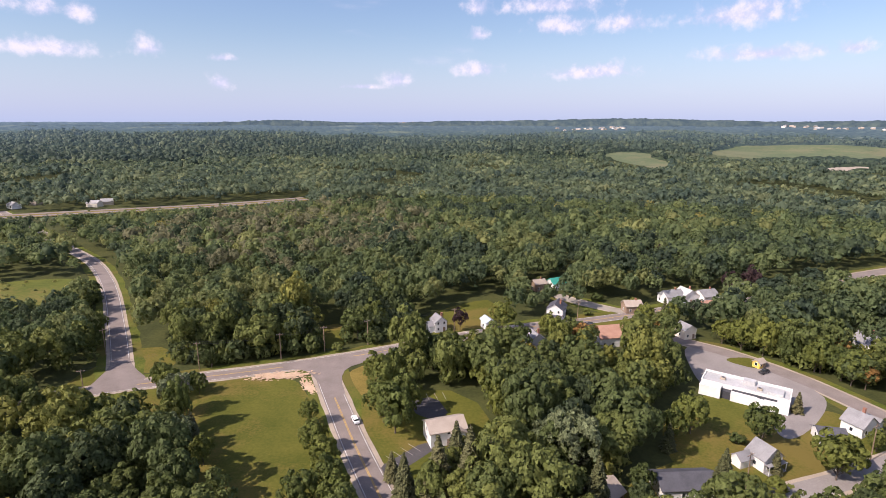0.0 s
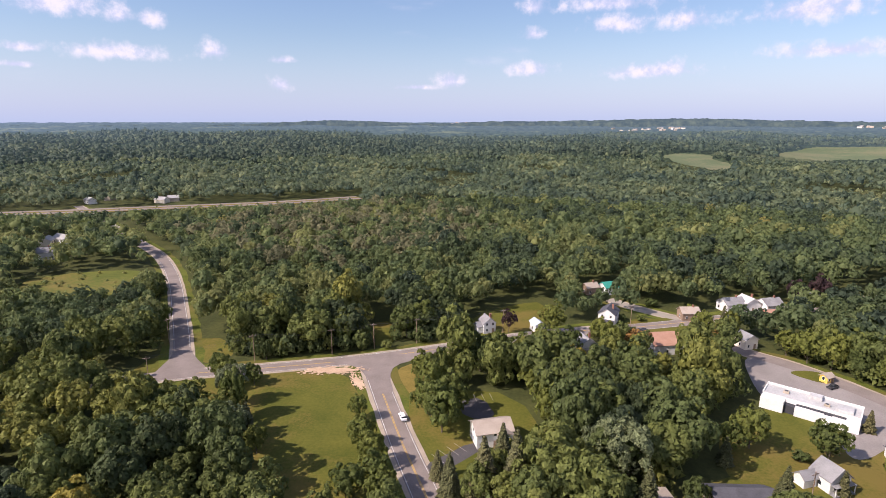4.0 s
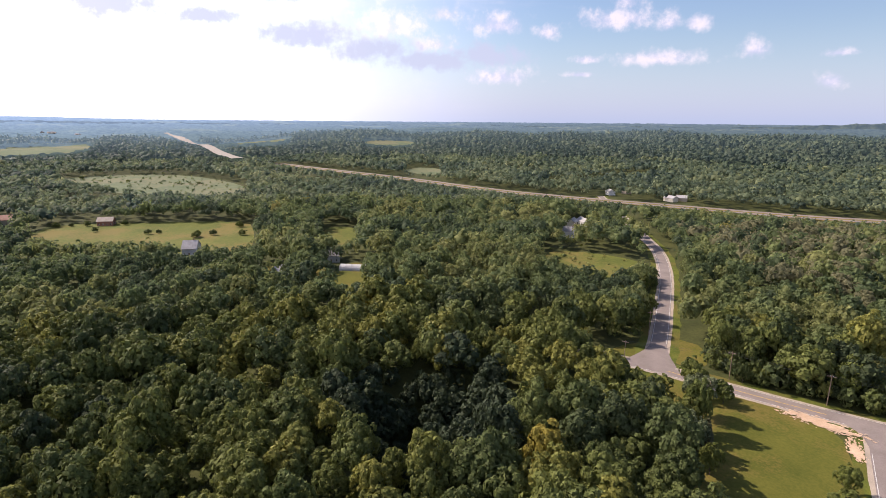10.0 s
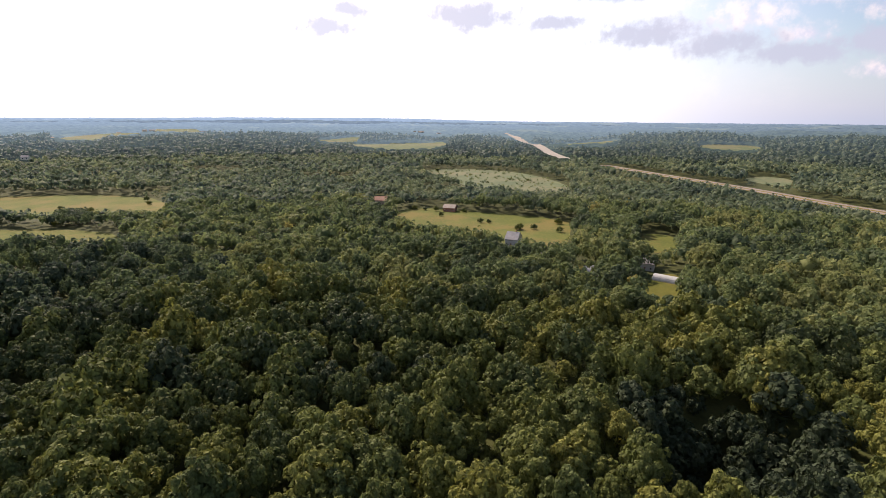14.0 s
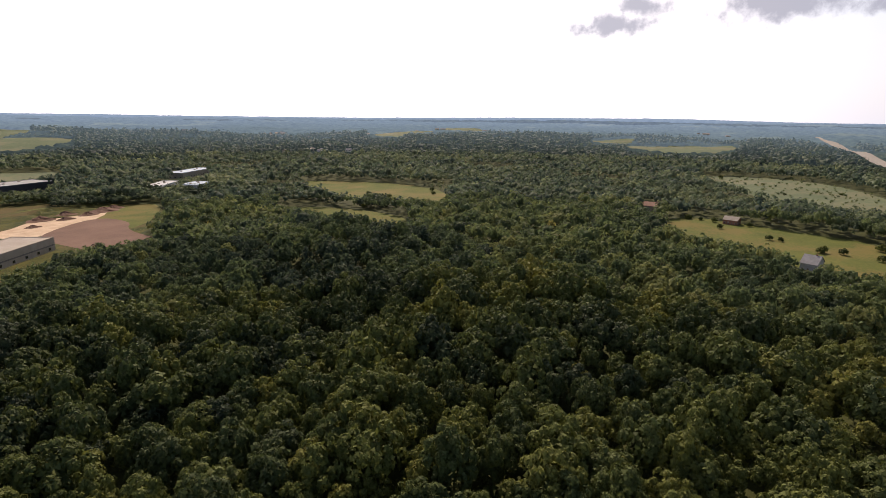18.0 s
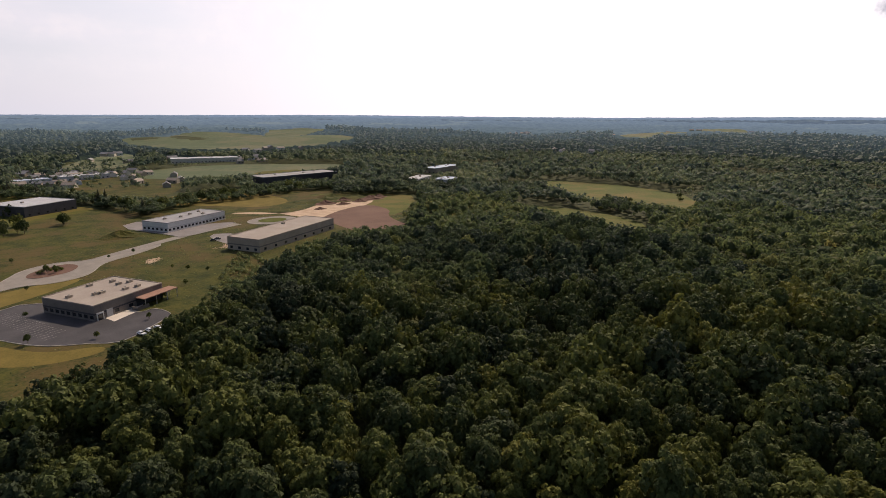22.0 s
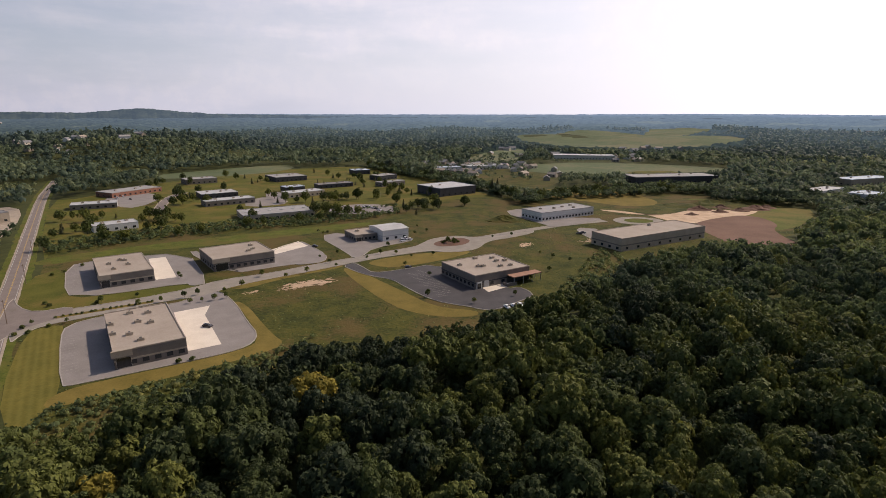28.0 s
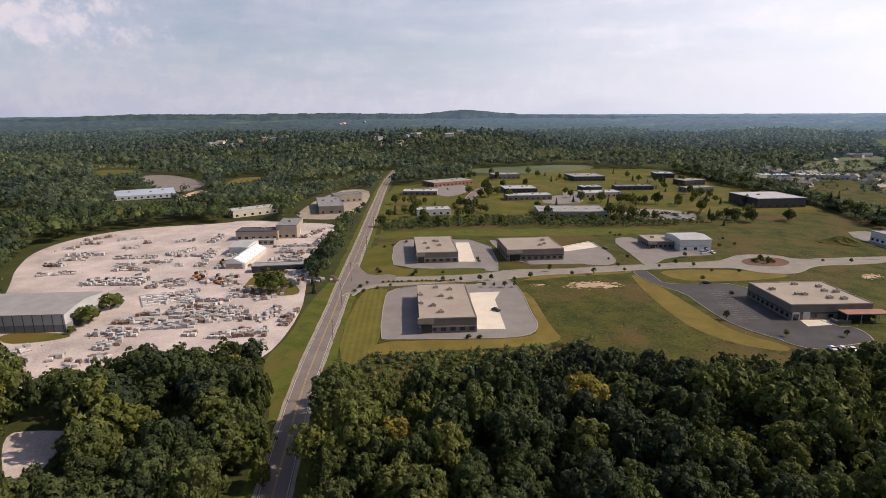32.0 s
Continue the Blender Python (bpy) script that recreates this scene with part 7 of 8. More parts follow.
house("farm_house", -325.6, 139.8, 10.4, 8, 4.5, 63, "metal_wall", "shingle", "grey house behind trees", "x", True)
house("farm_house", -296, 330, 10, 9, 5, 40, "siding", "shingle", "white farmhouse hidden in the trees", "x", True)
house("farm_house", -590, -40, 18, 11, 5, 80, "tan", "shingle_red", "red-brown farmhouse at the hay field's far side", "x", True)
house("barn", -545, 30, 12, 9, 4, 70, "brick", "shingle_tan", "small brown barn at the field's edge", "x", False)
tun = thing("tunnel_shed", -298.2, 143, 47.8, "long white tunnel shed with rounded roof", "shed")
bm = bmesh.new()
pr = [(3.4 * math.cos(a), 3.4 * math.sin(a)) for a in np.linspace(0, math.pi, 11)]
fa = [bm.verts.new((-9, a, z)) for a, z in pr]
fb = [bm.verts.new((9, a, z)) for a, z in pr]
for i in range(10):
    bm.faces.new((fa[i], fa[i + 1], fb[i + 1], fb[i]))
bm.faces.new(fa)
bm.faces.new(fb[::-1])
bmesh.ops.recalc_face_normals(bm, faces=bm.faces[:])
part("cover", bm, M["roof_white"], tun)
part("end_door", boxed((-9.1, -9.0, -1.3, 1.3, 0, 2.4)), M["dark"], tun)
for i in range(6):
    bm = bmesh.new()
    for j in range(10):
        tube(bm, (0, pr[j][0] * 1.01, pr[j][1] * 1.01), (0, pr[j + 1][0] * 1.01, pr[j + 1][1] * 1.01), 0.06, 0.06, 4)
    o = part("hoop", bm, M["steel"], tun)
    o.location = (-8.5 + 3.4 * i, 0, 0)

# the long white shop building: a low main hall with a raised block, stepped parapets and an open bay at the back
shop = thing("shop_building", 100.6, 168.0, -35.5, "long low white commercial building with white flat roof", "building")
keep_clear(100.6, 168.0, 26, 13, -35.5)
part("hall", boxed((-13, 13, -2.6, 5.0, -0.3, 4.0)), M["siding"], shop)
part("rear_wing", boxed((-13, -6.5, -6.0, -2.62, -0.3, 3.6)), M["siding"], shop)
part("rear_wing", boxed((-3.5, 13, -5.4, -2.62, -0.3, 2.8)), M["siding"], shop)
part("roof", boxed((-12.7, 12.7, -2.3, 4.7, 4.004, 4.12)), M["roof_white"], shop, "weathered white roof sheet")
part("parapet", boxed((-13.1, 13.1, 4.65, 5.1, 4.0, 4.8), (-13.1, -12.7, -2.6, 4.65, 4.0, 4.5), (12.7, 13.1, -2.6, 4.65, 4.0, 4.7)), M["siding"], shop)
part("raised_block", boxed((-1.0, 2.6, 1.4, 4.4, 4.12, 5.3), bevel=0.05), M["roof_white"], shop)
part("raised_block", boxed((6.5, 11.0, -2.2, 2.2, 4.12, 4.9), bevel=0.05), M["roof_white"], shop)
# solid dark boxes stand in for the shade inside the bay and the eave gap
part("open_bay", boxed((-6.4, -3.6, -4.8, -2.64, 0.0, 2.6)), M["dark"], shop)
part("broken_eave", boxed((-3.4, 9.5, -3.6, -2.64, 2.84, 3.1), (4.0, 6.0, -4.2, -3.6, 2.84, 3.0)), M["dark"], shop, "dark strip for the shaded gap along the broken rear roof edge")
for i in range(5):
    window(shop, -10.5 + 5.2 * i, 5.02, 0.9, 2.2, 1.8, 180, "steel")
rooftop_unit(shop, -7, 1, 4.12, 1.6, 1.2, 0.8)
rooftop_unit(shop, 4.2, -0.5, 4.12, 1.5, 1.1, 0.7)

# far hamlets: small houses in the distance
HAMLETS = [(-122, -905, 9, 45), (-180, -800, 5, 30), (-60, -840, 5, 30), (1000, -906, 7, 25), (987, -1007, 4, 20), (1993, -2730, 3, 40), (571, -1146, 4, 40), (675, -1046, 3, 35), (-1768, -1593, 8, 60), (-1885, -1256, 5, 60), (918, 3445, 9, 110), (2605, 3912, 14, 160), (2259, 3148, 8, 110), (-1283, 4522, 8, 140), (449, 1970, 5, 50), (1795, 4214, 6, 90), (-2373, -1088, 6, 90), (-1045, -782, 5, 40), (-99, -993, 7, 40), (605, -1037, 6, 40), (-334, 386, 2, 12), (-2800, 37, 5, 60), (-356, 596, 2, 10)] + [(-426, 604, 2, 15), (779, 3294, 9, 45), (1042, 3514, 8, 40), (2224, 3492, 12, 60), (2693, 3870, 14, 70), (2649, 3501, 10, 60), (-1198, 4545, 8, 90), (-205, 4645, 6, 90), (-111, -936, 8, 30), (-166, -936, 7, 30), (-196, -1240, 6, 40), (-497, -1190, 6, 40), (-1617, -1794, 6, 60), (-439, -1101, 8, 40), (-1817, -1319, 6, 60)]
hr = random.Random(21)
for hx, hy, n, spread in HAMLETS:
    for i in range(n):
        x, y = hx + hr.gauss(0, spread), hy + hr.gauss(0, spread)
        s = 1.0 + 0.0002 * math.hypot(x, y)
        o = house("far_house", x, y, 11 * s * hr.uniform(0.8, 1.4), 7.5 * s, 3.6 * s, hr.uniform(0, 360), hr.choice(["siding", "cream", "tan", "tan"]), hr.choice(["shingle", "shingle_tan", "roof_grey"]), "distant pale house among trees", "x", False, far=True)
        o.location.z += 8 if math.hypot(x, y) > 1240 else 0
        o["group"] = "distant hamlet"

# ---- village trees ----
for k, x, y, s in (("spruce", -9.3, 117.5, 0.75), ("spruce", -1.0, 117.0, 1.15), ("spruce", 6.5, 114.5, 1.2), ("spruce", 12.0, 117.0, 1.15), ("spruce", 16.5, 113.0, 1.1), ("spruce", 3.5, 124.0, 1.0), ("spruce", -13.0, 124.5, 0.55), ("silver", 33.0, 124.0, 1.3), ("silver", 28.0, 131.0, 1.0), ("maple", -14.0, 146.0, 1.35), ("oak", -18.0, 152.0, 1.1), ("maple", -12.0, 156.0, 1.2), ("maple", -19.0, 165.0, 1.2), ("maple", -24.0, 178.0, 1.0), ("poplar", -17.0, 176.0, 1.1), ("oak", -40.2, 151.0, 0.62), ("maple", -35.5, 136.0, 0.9), ("maple", -31.0, 127.0, 0.95), ("oak", -34.1, 113.7, 0.9), ("maple", -28.0, 117.0, 1.0), ("maple", -25.0, 112.0, 1.0), ("maple", -63.9, 130.5, 0.7), ("silver", -72.5, 136.0, 0.8), ("poplar", -78.0, 147.0, 1.3), ("silver", -83.0, 156.0, 0.9), ("maple", -82.0, 170.0, 0.7), ("spruce_small", -70.5, 139.5, 1.5), ("maple", -90.0, 166.0, 1.0),) + (("maple", -95.0, 172.0, 0.9), ("small", -85.5, 173.0, 1.2), ("plum", 7.5, 226.5, 1.0), ("maple", -16.0, 228.0, 1.1), ("oak", 26.0, 227.0, 1.1), ("turning", 56.0, 205.0, 1.15), ("spruce", 80.0, 208.0, 0.95), ("turning", 90.0, 212.0, 1.0), ("poplar", 99.0, 226.0, 1.2), ("maple", 45.0, 202.0, 1.2), ("maple", 30.0, 203.0, 1.1), ("maple", 45.0, 220.0, 0.9), ("spruce_small", 44.5, 226.0, 1.2), ("oak", 89.0, 229.0, 0.9), ("spruce_small", 100.0, 236.0, 1.5), ("plum", 150.0, 276.0, 1.3), ("plum", 163.0, 280.0, 1.5), ("plum", 127.0, 342.0, 1.2), ("plum", 140.0, 345.0, 1.2), ("oak", 91.5, 141.5, 1.0), ("oak", 73.0, 146.0, 1.0), ("maple", 66.0, 142.0, 0.8), ("oak", 101.0, 124.5, 1.1), ("maple", 105.0, 127.5, 1.0), ("bush", 83.0, 119.5, 1.6), ("spruce_small", 87.0, 127.0, 0.9), ("spruce", 69.0, 119.0, 0.8), ("spruce_small", 63.0, 137.5, 1.2),) + (("maple", 49.0, 118.5, 0.75), ("maple", 121.0, 137.0, 0.6), ("spruce", 36.0, 112.0, 0.9), ("bush", 84.0, 141.0, 1.3), ("spruce_small", 112.0, 158.0, 1.0), ("bush", 60.0, 246.0, 1.4), ("bush", 68.0, 247.0, 1.2), ("bush", 95.0, 262.0, 1.6), ("bush", 78.0, 268.0, 1.8), ("maple", 15.0, 173.0, 1.10), ("oak", 17.4, 159.4, 1.00), ("maple", 6.5, 185.1, 1.20), ("poplar", -0.7, 182.4, 1.20), ("oak", 12.5, 178.9, 1.10), ("maple", 18.6, 150.4, 1.10), ("maple", 2.4, 190.8, 1.20), ("oak", -3.9, 188.4, 1.10), ("maple", -8.1, 190.7, 1.20), ("maple", 22.1, 169.1, 1.20), ("oak", 24.4, 158.1, 1.10), ("maple", 11.0, 193.2, 1.20), ("maple", 115.4, 213.1, 0.95), ("oak", 119.8, 206.5, 1.05), ("maple", 125.5, 201.3, 1.15), ("maple", 131.2, 194.9, 0.95), ("maple", 136.4, 187.0, 1.05), ("oak", 141.5, 180.1, 1.15), ("turning", 145.0, 173.3, 0.95),) + (("maple", 129.5, 214.3, 1.05), ("maple", 135.8, 206.0, 1.15), ("oak", 141.7, 198.3, 0.95), ("turning", 147.2, 191.1, 1.05), ("maple", 131.8, -118.0, 0.80), ("oak", 124.4, -106.2, 0.92), ("poplar", 113.3, -103.2, 1.04), ("maple", 141.6, -117.5, 1.16), ("oak", 133.3, -105.5, 0.80), ("poplar", 111.6, -96.2, 0.92), ("maple", 101.9, -92.4, 1.04), ("oak", 106.5, -87.5, 1.16), ("poplar", 93.0, -84.8, 0.80), ("maple", 116.5, -90.8, 0.92), ("oak", 146.9, -110.6, 1.04), ("poplar", 117.0, -109.9, 1.16), ("maple", 143.3, -130.5, 0.80), ("oak", 154.2, -130.2, 0.92), ("maple", 132.0, 196.0, 1.2), ("maple", 138.0, 186.0, 1.2), ("oak", 142.0, 176.0, 1.1), ("poplar", -86.0, 190.0, 0.6), ("maple", -60.0, 208.0, 1.3), ("maple", -72.0, 203.0, 1.3), ("oak", -36.0, 218.0, 1.2), ("maple", -30.0, 222.0, 1.2), ("maple", -88.0, 198.0, 1.2),):
    plant(k, x, y, s)

# ---- trees on the business park and the industrial estate ----
row(["spruce_small", "spruce_small", "maple"], [(183, -212), (205, -240), (222, -270), (243, -306), (262, -340)], 12, 0.75, 1.5, "trees along the stone yard")
row(["oak", "maple", "bush"], [(242, -372), (196, -404), (135, -441), (70, -466), (12, -508)], 16.0, 0.7, 5.0, "hedgerow behind the park")
row(["poplar", "maple", "spruce"], [(71, -938), (-8, -801), (-78, -690), (-121, -545)], 9.0, 0.95, 3.5, "tall tree row")
row(["maple", "oak", "spruce_small"], [(-120, -558), (-181, -599), (-237, -602), (-298, -623), (-357, -612)], 8.0, 0.9, 4.0, "tree row by the building site")
for x, y in [(294, -474), (290, -484), (273, -472), (267, -487), (256, -488), (271, -437), (268, -422), (234, -553), (229, -565), (225, -581), (203, -558), (191, -551), (154, -503), (147, -496), (156, -613), (145, -594), (108, -621), (84, -580), (75, -577), (67, -580), (57, -585), (37, -595), (4, -504), (-5, -494), (-13, -512), (-22, -524), (-26, -518), (-53, -536), (15, -558), (201, -754), (187, -732), (217, -655), (265, -644), (316, -687), (254, -567), (120, -813), (108, -782), (80, -730), (61, -709), (48, -744)] + [(31, -671), (13, -656), (261, -410), (264, -424), (256, -428), (250, -437), (257, -454), (242, -419), (231, -418), (225, -469), (226, -483), (218, -480), (208, -477), (199, -471), (191, -465), (206, -436), (194, -433), (251, -605), (252, -621), (236, -601), (242, -643), (234, -553), (226, -557), (206, -557), (332, -741), (316, -724), (308, -768), (279, -718), (314, -702), (258, -791), (235, -761), (231, -786), (204, -724), (201, -739), (138, -646), (135, -565), (128, -568), (108, -569), (100, -565), (88, -563)] + [(78, -564), (116, -565), (144, -533), (137, -454), (134, -470), (147, -858), (120, -723), (111, -715), (99, -772), (86, -758), (70, -705), (67, -735), (57, -684), (79, -781), (47, -776), (40, -719), (23, -630), (19, -654), (10, -648), (4, -626), (-1, -612), (12, -606), (25, -608), (79, -583), (73, -585), (68, -588), (55, -586), (36, -580), (14, -555), (7, -536), (85, -494), (75, -492), (65, -488), (56, -492), (47, -491), (-1, -520), (-7, -528), (-12, -525), (-15, -538), (-24, -554)] + [(-27, -549), (-53, -539), (-56, -546), (-18, -606), (-23, -615)]:
    plant(tree_rng.choice(["maple", "oak", "maple", "spruce_small"]), x, y, tree_rng.uniform(0.6, 1.0), "estate trees")
for x, y in [(-552, 5), (-547, 16), (-554, -6), (-537, 43), (-482, 61), (-483, 54), (-517, 20), (-452, 84), (-440, 115), (-476, 122), (-450, 82), (-452, 96), (-527, -421), (-555, -356), (-538, -316), (-466, -306), (-586, -284), (-612, -298), (-517, -280), (-978, 30), (-902, 82), (-793, 97), (-824, 161)]:
    plant("bush", x, y, tree_rng.uniform(1.2, 2.2), "field bushes")

# ---- poles and cables ----
pa = poles([(-117.8, 165.5), (-90.0, 188.5), (-62.2, 197.1), (-47.0, 204.5), (-30.7, 211.7), (5.0, 226.0)], [20, 20, 20, 22, 25, 20])
for a, c in zip(pa[:-1], pa[1:]):
    cable(a, c)
poles([(-132.3, 201.5), (-69.5, 128.5), (75.5, 120.0), (116.4, 133.0), (61.0, 236.0), (104.0, 231.0)], [60, 30, 30, 20, 20, 20])
pb = poles([(107.8, -125.9), (132.0, -163.0), (158.1, -203.3), (176.5, -236.5), (207.0, -296.0), (243.0, -358.0)], [-30, -30, -30, -30, -30, -30])
for a, c in zip(pb[:-1], pb[1:]):
    cable(a, c)

for keep in (*TREES.values(), *CARS, *PALLETS, pole_kind):
    for o in (*keep.children_recursive, keep):
        bpy.data.objects.remove(o)


# ---- woods ----
thicket("hedge", [(237, -359), (191, -394), (132, -430), (68, -452), (10, -493), (12, -543), (77, -506), (144, -471), (211, -434), (255, -392)], 4.2, MID, (1.2, 2.3), M["leaf_mid"], "dense green hedge of shrubs and small trees", 0.5, tint_mid=0.35, keep=0.9, most=3)
thicket("scrub", [(119.5, -145.5), (119.3, -157), (94, -173.5), (67.9, -190.4), (48.9, -203.4), (40.3, -215.2), (43.6, -191), (65.7, -172.5), (81.3, -149.9), (93.4, -130.9), (106.7, -126.4)], 2.6, FAR, (0.8, 1.9), M["leaf_mid"], "low yellow-green scrub at the edge of the woods", 0, tint_mid=0.48, keep=0.8)
thicket("scrub", [(-82.2, -278.5), (-127.9, -358.5), (-137.5, -342.4), (-123.4, -297.8), (-87.6, -257.8)], 3, FAR, (0.8, 1.8), M["leaf_mid"], "low scrub beside the warehouse", 0, tint_mid=0.55, keep=0.7)
thicket("tree_row", [(72, -998), (-8, -849), (-81, -723), (-125, -565), (-116, -518), (-75, -655), (-8, -758), (64, -896)], 7, MID, (3.5, 5.5), M["leaf_mid"], "tall dark tree row across the fields", 3.0, tint_mid=0.2, keep=0.9, most=3)
thicket("tree_row", [(-116, -540), (-174, -578), (-229, -581), (-289, -604), (-346, -593), (-382, -654), (-317, -679), (-239, -645), (-157, -608), (-121, -590)], 7, MID, (3.0, 5.0), M["leaf_mid"], "dark tree row behind the building site", 2.5, tint_mid=0.25, keep=0.9, most=3)
thicket("tree_row", [(-306, -542), (-366, -514), (-453, -485), (-499, -535), (-419, -589), (-342, -606)], 7, MID, (3.6, 5.2), M["leaf_mid"], "tall dark tree row before the far buildings", 4.0, tint_mid=0.06, keep=0.95, most=3)
thicket("tree_row", [(-459, -483), (-492, -434), (-460, -330), (-488, -357), (-546, -474), (-506, -533)], 7, MID, (3.2, 5.0), M["leaf_mid"], "dark tree row along the meadow", 3.0, tint_mid=0.1, keep=0.95, most=3)
thicket("tree_row", [(-470, -307), (-457, -279), (-482, -284), (-521, -315), (-510, -329)], 7, MID, (3.5, 5.5), M["leaf_mid"], "dark clump of trees in the meadow", 3.0, tint_mid=0.08, keep=0.95, most=3)
thicket("woods_edge", [(-112, 184), (-20, 210), (-28, 236), (-118, 208)], 4.6, MID_FINE, (2.2, 4.0), M["leaf"], "young trees along the edge of the woods by the road", 0, tall=(1.0, 1.5), tint_mid=0.25, keep=0.9, most=0)
thicket("woods_edge", [(112, 216), (140, 176), (168, 190), (138, 232)], 4.6, MID_FINE, (2.2, 4.2), M["leaf"], "young trees along the street's edge", 0, tall=(1.0, 1.6), tint_mid=0.45, keep=0.9, most=0)
thicket("woods_edge", [(-128, 206), (-176, 284), (-196, 276), (-150, 200)], 4.6, MID_FINE, (2.2, 4.0), M["leaf"], "young trees along the side road", 0, tall=(1.0, 1.5), tint_mid=0.4, keep=0.9, most=0)
thicket("meadow_tufts", [(112.7, -141), (168.3, -220.2), (173.3, -235.9), (146.8, -256), (97.9, -283.6), (55.9, -315.7), (3.1, -365.7), (-33, -430), (-86, -476), (-203, -514), (-292, -582), (-343, -571), (-388, -488), (-316, -407), (-220, -353), (-148.1, -324.9), (-115.9, -287.4), (-73.7, -249.3), (-48.4, -232.2), (-31.3, -219.7), (6.5, -197.7), (35.8, -194), (55.6, -175.8), (69.7, -158.8), (93.1, -138.3)], 3.6, TUFT, (0.18, 0.42), M["leaf_mid"], "weedy tufts scattered over the meadow", 0, tint_mid=0.5, keep=0.4)
thicket("meadow_bushes", [(-1016, -24), (-1021, 157), (-778, 220), (-635, 166), (-689, 106), (-776, 55)], 12, FAR, (1.0, 2.6), M["leaf_mid"], "bushes scattered over the scrub meadow", 0, tint_mid=0.4, keep=0.5)
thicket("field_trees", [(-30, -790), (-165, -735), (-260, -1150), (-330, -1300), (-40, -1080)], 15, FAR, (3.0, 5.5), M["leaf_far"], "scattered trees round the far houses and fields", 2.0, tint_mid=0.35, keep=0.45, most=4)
thicket("meadow_bushes", [(-247.6, 245.8), (-274.9, 288.5), (-215.9, 314), (-192.7, 286), (-194.7, 254.7)], 7, FAR, (0.8, 2.0), M["leaf_mid"], "bushes in the overgrown meadow", 0, tint_mid=0.7, keep=0.5)
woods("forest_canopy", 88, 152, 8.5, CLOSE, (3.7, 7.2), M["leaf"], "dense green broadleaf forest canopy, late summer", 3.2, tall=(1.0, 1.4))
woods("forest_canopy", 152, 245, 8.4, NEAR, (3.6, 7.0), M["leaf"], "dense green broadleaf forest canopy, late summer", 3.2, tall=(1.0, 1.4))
woods("forest_undergrowth", 85, 240, 8.2, BUSHY, (2.2, 3.8), M["leaf"], "young trees and undergrowth between the tall crowns", 2.6, tall=(1.0, 1.5), foot=0.5)
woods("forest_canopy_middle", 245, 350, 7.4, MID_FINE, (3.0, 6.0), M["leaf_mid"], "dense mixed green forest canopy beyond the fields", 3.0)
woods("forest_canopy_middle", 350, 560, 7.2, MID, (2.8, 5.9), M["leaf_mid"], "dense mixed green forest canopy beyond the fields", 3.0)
woods("forest_canopy_behind", 60, 540, 12.5, MID, (6.0, 8.5), M["leaf"], "forest canopy on the far side of the road", 3.0, sector=(253, 313))
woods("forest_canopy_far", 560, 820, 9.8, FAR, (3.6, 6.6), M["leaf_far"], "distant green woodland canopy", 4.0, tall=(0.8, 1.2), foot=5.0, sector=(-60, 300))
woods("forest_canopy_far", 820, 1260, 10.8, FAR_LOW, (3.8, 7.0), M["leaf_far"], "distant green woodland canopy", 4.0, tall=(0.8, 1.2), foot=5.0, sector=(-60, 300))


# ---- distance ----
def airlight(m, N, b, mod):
    """Air haze painted as emission on the far backdrop: stronger with distance and towards the sun."""
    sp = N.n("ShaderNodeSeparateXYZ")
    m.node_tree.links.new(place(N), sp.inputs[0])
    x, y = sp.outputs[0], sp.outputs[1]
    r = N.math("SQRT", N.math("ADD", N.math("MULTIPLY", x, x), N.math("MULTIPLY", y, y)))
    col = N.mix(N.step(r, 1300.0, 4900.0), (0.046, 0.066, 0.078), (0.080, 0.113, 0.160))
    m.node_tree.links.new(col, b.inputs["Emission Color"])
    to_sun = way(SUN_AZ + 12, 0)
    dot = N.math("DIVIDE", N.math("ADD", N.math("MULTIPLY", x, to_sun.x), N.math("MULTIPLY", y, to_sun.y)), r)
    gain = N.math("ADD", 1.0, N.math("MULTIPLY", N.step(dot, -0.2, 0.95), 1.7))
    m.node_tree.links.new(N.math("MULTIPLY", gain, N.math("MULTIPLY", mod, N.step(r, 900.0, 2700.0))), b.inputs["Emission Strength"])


# far hill trees: bluish leaves that also emit, to paint haze over them
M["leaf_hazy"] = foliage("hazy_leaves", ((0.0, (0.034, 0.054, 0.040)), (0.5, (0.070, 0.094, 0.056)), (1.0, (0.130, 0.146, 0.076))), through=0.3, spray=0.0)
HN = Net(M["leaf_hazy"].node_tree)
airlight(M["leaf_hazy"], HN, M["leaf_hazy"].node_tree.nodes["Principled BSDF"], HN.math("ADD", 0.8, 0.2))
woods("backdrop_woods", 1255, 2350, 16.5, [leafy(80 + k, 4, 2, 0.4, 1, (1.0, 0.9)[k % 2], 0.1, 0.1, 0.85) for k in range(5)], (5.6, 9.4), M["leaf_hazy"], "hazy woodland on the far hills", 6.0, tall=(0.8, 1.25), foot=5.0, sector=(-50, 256))


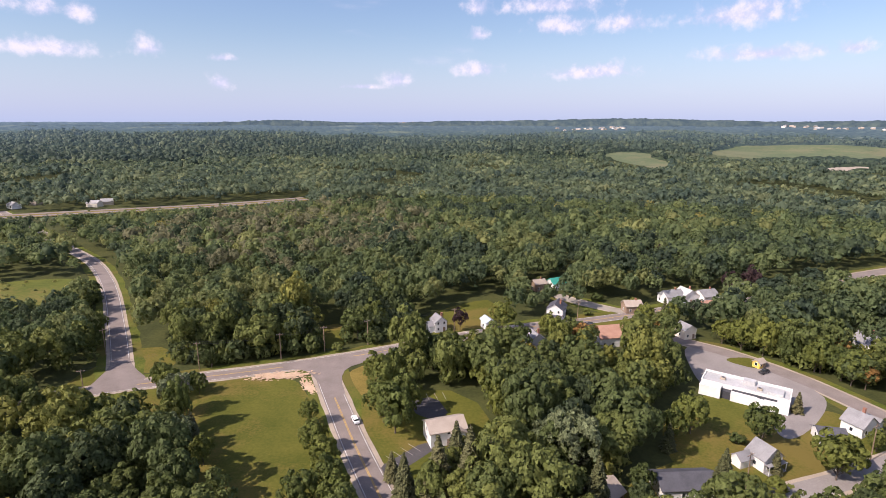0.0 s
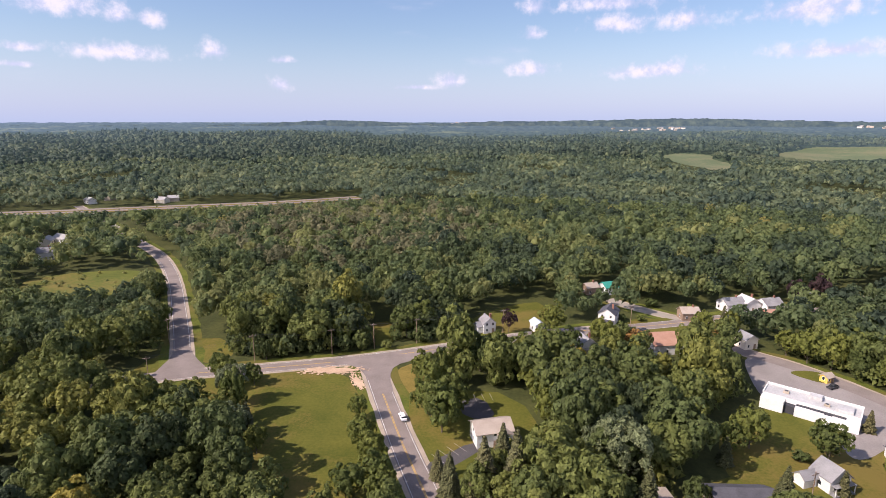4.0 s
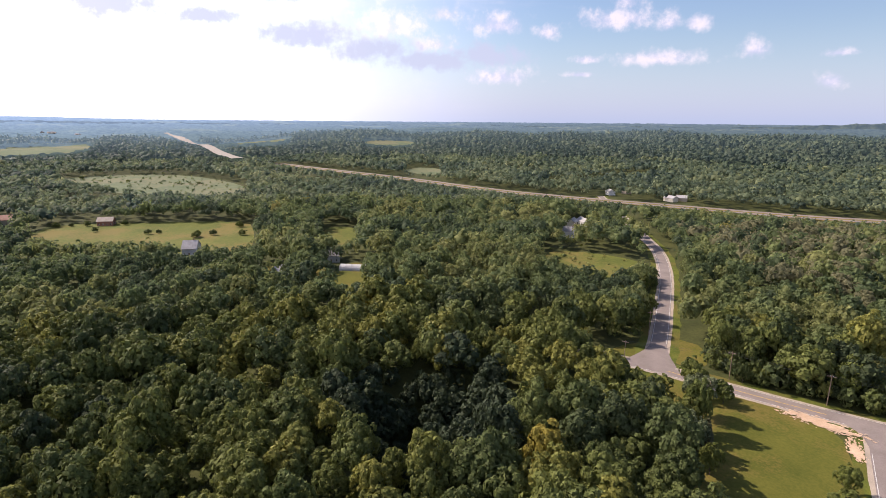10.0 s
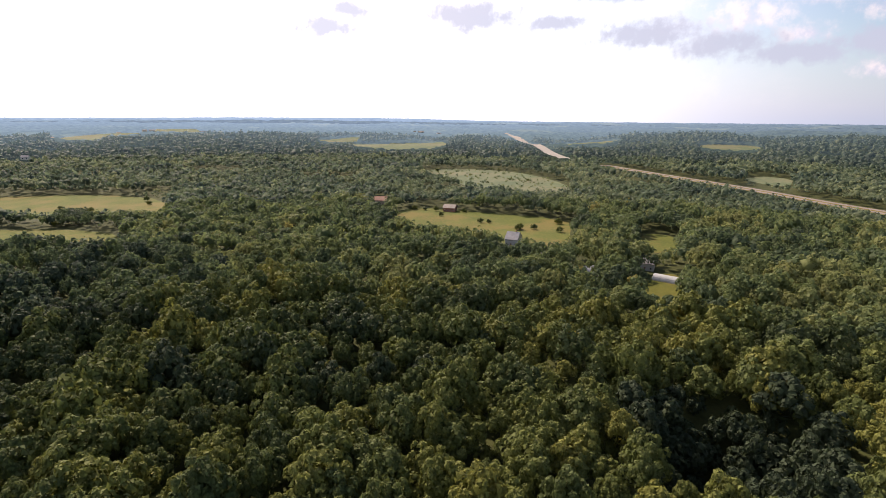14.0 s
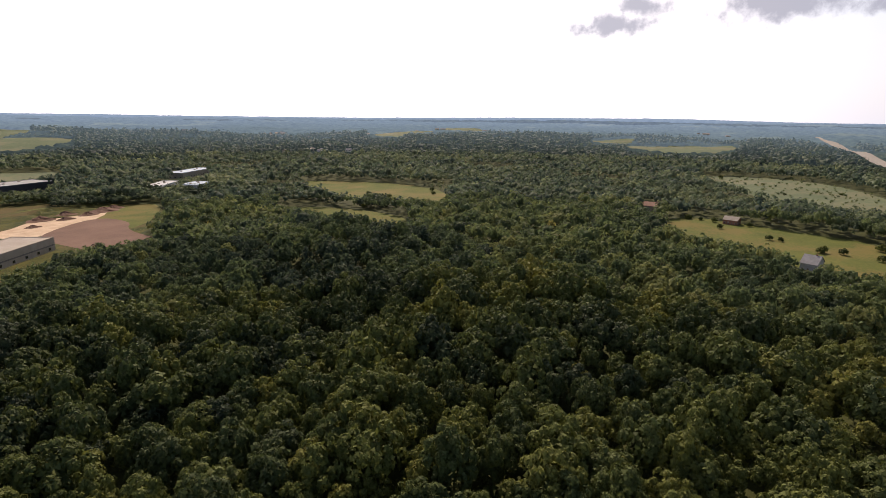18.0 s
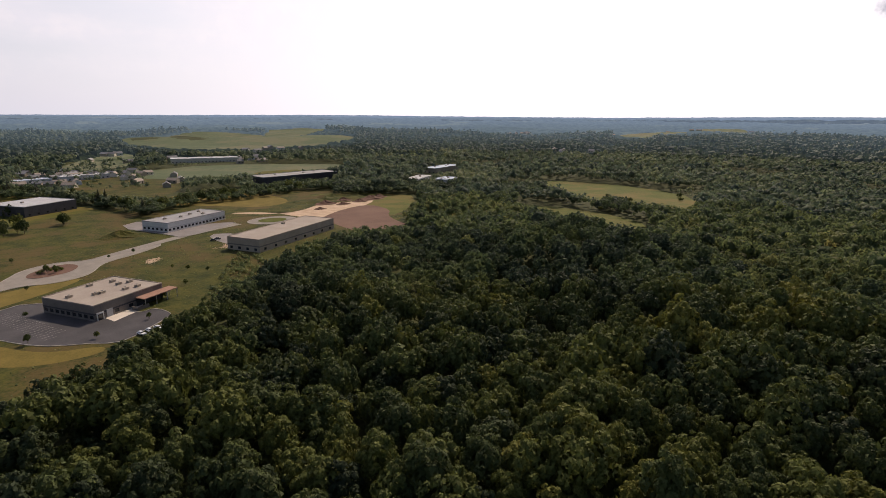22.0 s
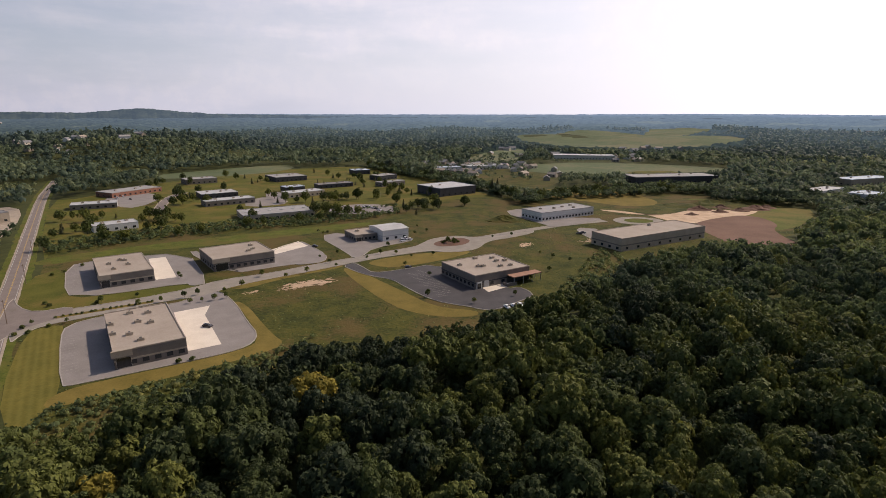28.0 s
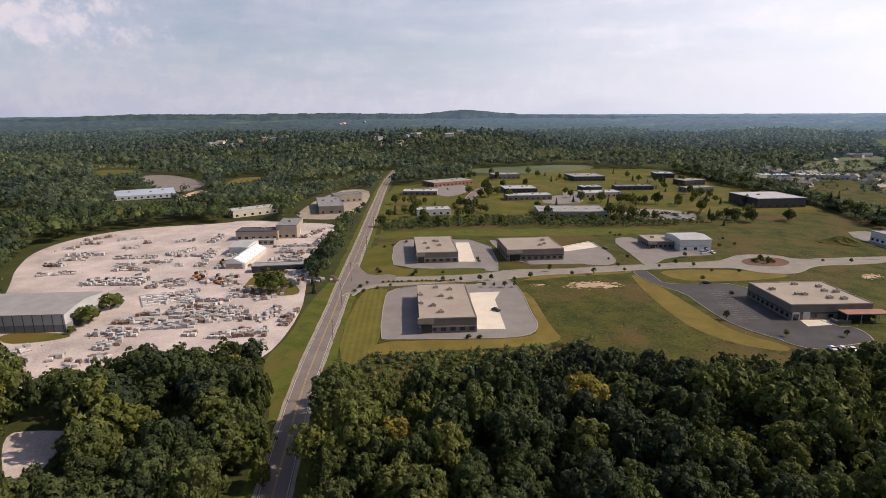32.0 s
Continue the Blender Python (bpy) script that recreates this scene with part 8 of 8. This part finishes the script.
def distance(name, r, base, bumps, strength, seed, rough, label):
    """A far wooded ridge in the haze, closing the horizon."""
    m, N, b = material(name + "_haze", 1.0, 0.0, 0.0)
    tex = N.noise(place(N), 1 / 55.0, 4, 0.7)
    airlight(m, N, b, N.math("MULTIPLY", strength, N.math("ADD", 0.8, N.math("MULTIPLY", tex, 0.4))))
    m.node_tree.links.new(N.mix(N.step(tex, 0.35, 0.68), (0.013, 0.021, 0.013), (0.048, 0.058, 0.027)), b.inputs["Base Color"])
    n = 2400
    V, F = [], []
    for i in range(n):
        az = 360.0 * i / n
        el = base
        for a0, w0, h0 in bumps:
            d = (az - a0 + 180) % 360 - 180
            el += h0 * math.exp(-(d / w0) ** 2 / 2)
        q = way(az, 0)
        jag = rough * (noise.noise(Vector((q.x * 60 + seed, q.y * 60, 0))) + 0.7 * noise.noise(Vector((q.x * 260 + seed, q.y * 260, 4))))
        z = EYE_Z + r * math.tan(radians(el)) + jag
        V += [(q.x * (r - 160), q.y * (r - 160), z - 90), (q.x * (r - 60), q.y * (r - 60), z - 14), (q.x * r, q.y * r, z)]
    for i in range(n):
        j = (i + 1) % n
        for k in (0, 1):
            F.append((3 * i + k, 3 * j + k, 3 * j + k + 1, 3 * i + k + 1))
    return tagged(mesh_object(name, V, F, m), label, "backdrop", kind="structure")


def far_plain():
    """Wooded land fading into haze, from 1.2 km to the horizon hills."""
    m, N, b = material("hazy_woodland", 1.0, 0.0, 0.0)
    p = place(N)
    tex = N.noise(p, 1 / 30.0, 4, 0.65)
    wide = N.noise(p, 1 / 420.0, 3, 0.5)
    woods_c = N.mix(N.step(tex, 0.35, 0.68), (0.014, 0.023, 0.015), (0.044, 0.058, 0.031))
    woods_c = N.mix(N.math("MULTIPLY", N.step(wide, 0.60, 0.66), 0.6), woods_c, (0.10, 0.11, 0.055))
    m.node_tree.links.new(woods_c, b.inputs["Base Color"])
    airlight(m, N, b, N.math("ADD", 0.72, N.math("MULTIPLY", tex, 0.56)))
    rr = np.concatenate([np.arange(1235, 2000, 17.0), np.arange(2000, 3000, 32.0), np.geomspace(3000, 4850, 20)])
    n = 1100
    a = np.linspace(0, 2 * np.pi, n, endpoint=False)
    x, y = np.outer(rr, np.cos(a)), np.outer(rr, np.sin(a))
    g = np.random.default_rng(3)
    z = height(x, y) + np.where(np.hypot(x, y) < 2330, 4.0, 9.0) + g.uniform(-4.0, 4.0, x.shape)
    open_land = np.zeros(x.size, bool)
    for poly in CLEAR:
        open_land |= inside(poly, x.ravel(), y.ravel())
    z = np.where(open_land.reshape(x.shape), height(x, y) - 3.0, z)
    z[0] = height(x[0], y[0]) - 2
    V = np.stack([x, y, z], 2).reshape(-1, 3)
    F = []
    for k in range(len(rr) - 1):
        for i in range(n):
            j = (i + 1) % n
            F.append((k * n + i, (k + 1) * n + i, (k + 1) * n + j, k * n + j))
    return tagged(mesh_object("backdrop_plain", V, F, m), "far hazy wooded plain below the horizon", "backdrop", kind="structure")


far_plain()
distance("backdrop_horizon", 4800, -0.20, [(150, 9, 0.1), (105, 9, 0.2), (92, 5, 0.14), (-140, 12, 0.16)], 1.25, 1.0, 3.0, "hazy blue wooded plain on the horizon")
distance("backdrop_ridge", 4300, -0.50, [(16, 5, 0.5), (0, 4, 0.36), (-8, 4, 0.32), (-16, 4.5, 0.52), (-24, 5, 0.42), (-39, 7, 0.5), (102, 12, 0.26), (-124, 5, 0.36), (-135, 7, 0.38), (-146, 6, 0.36), (-155.5, 2.6, 0.52), (-163, 7, 0.28)], 0.72, 7.0, 6.0, "hazy wooded ridge below the horizon")
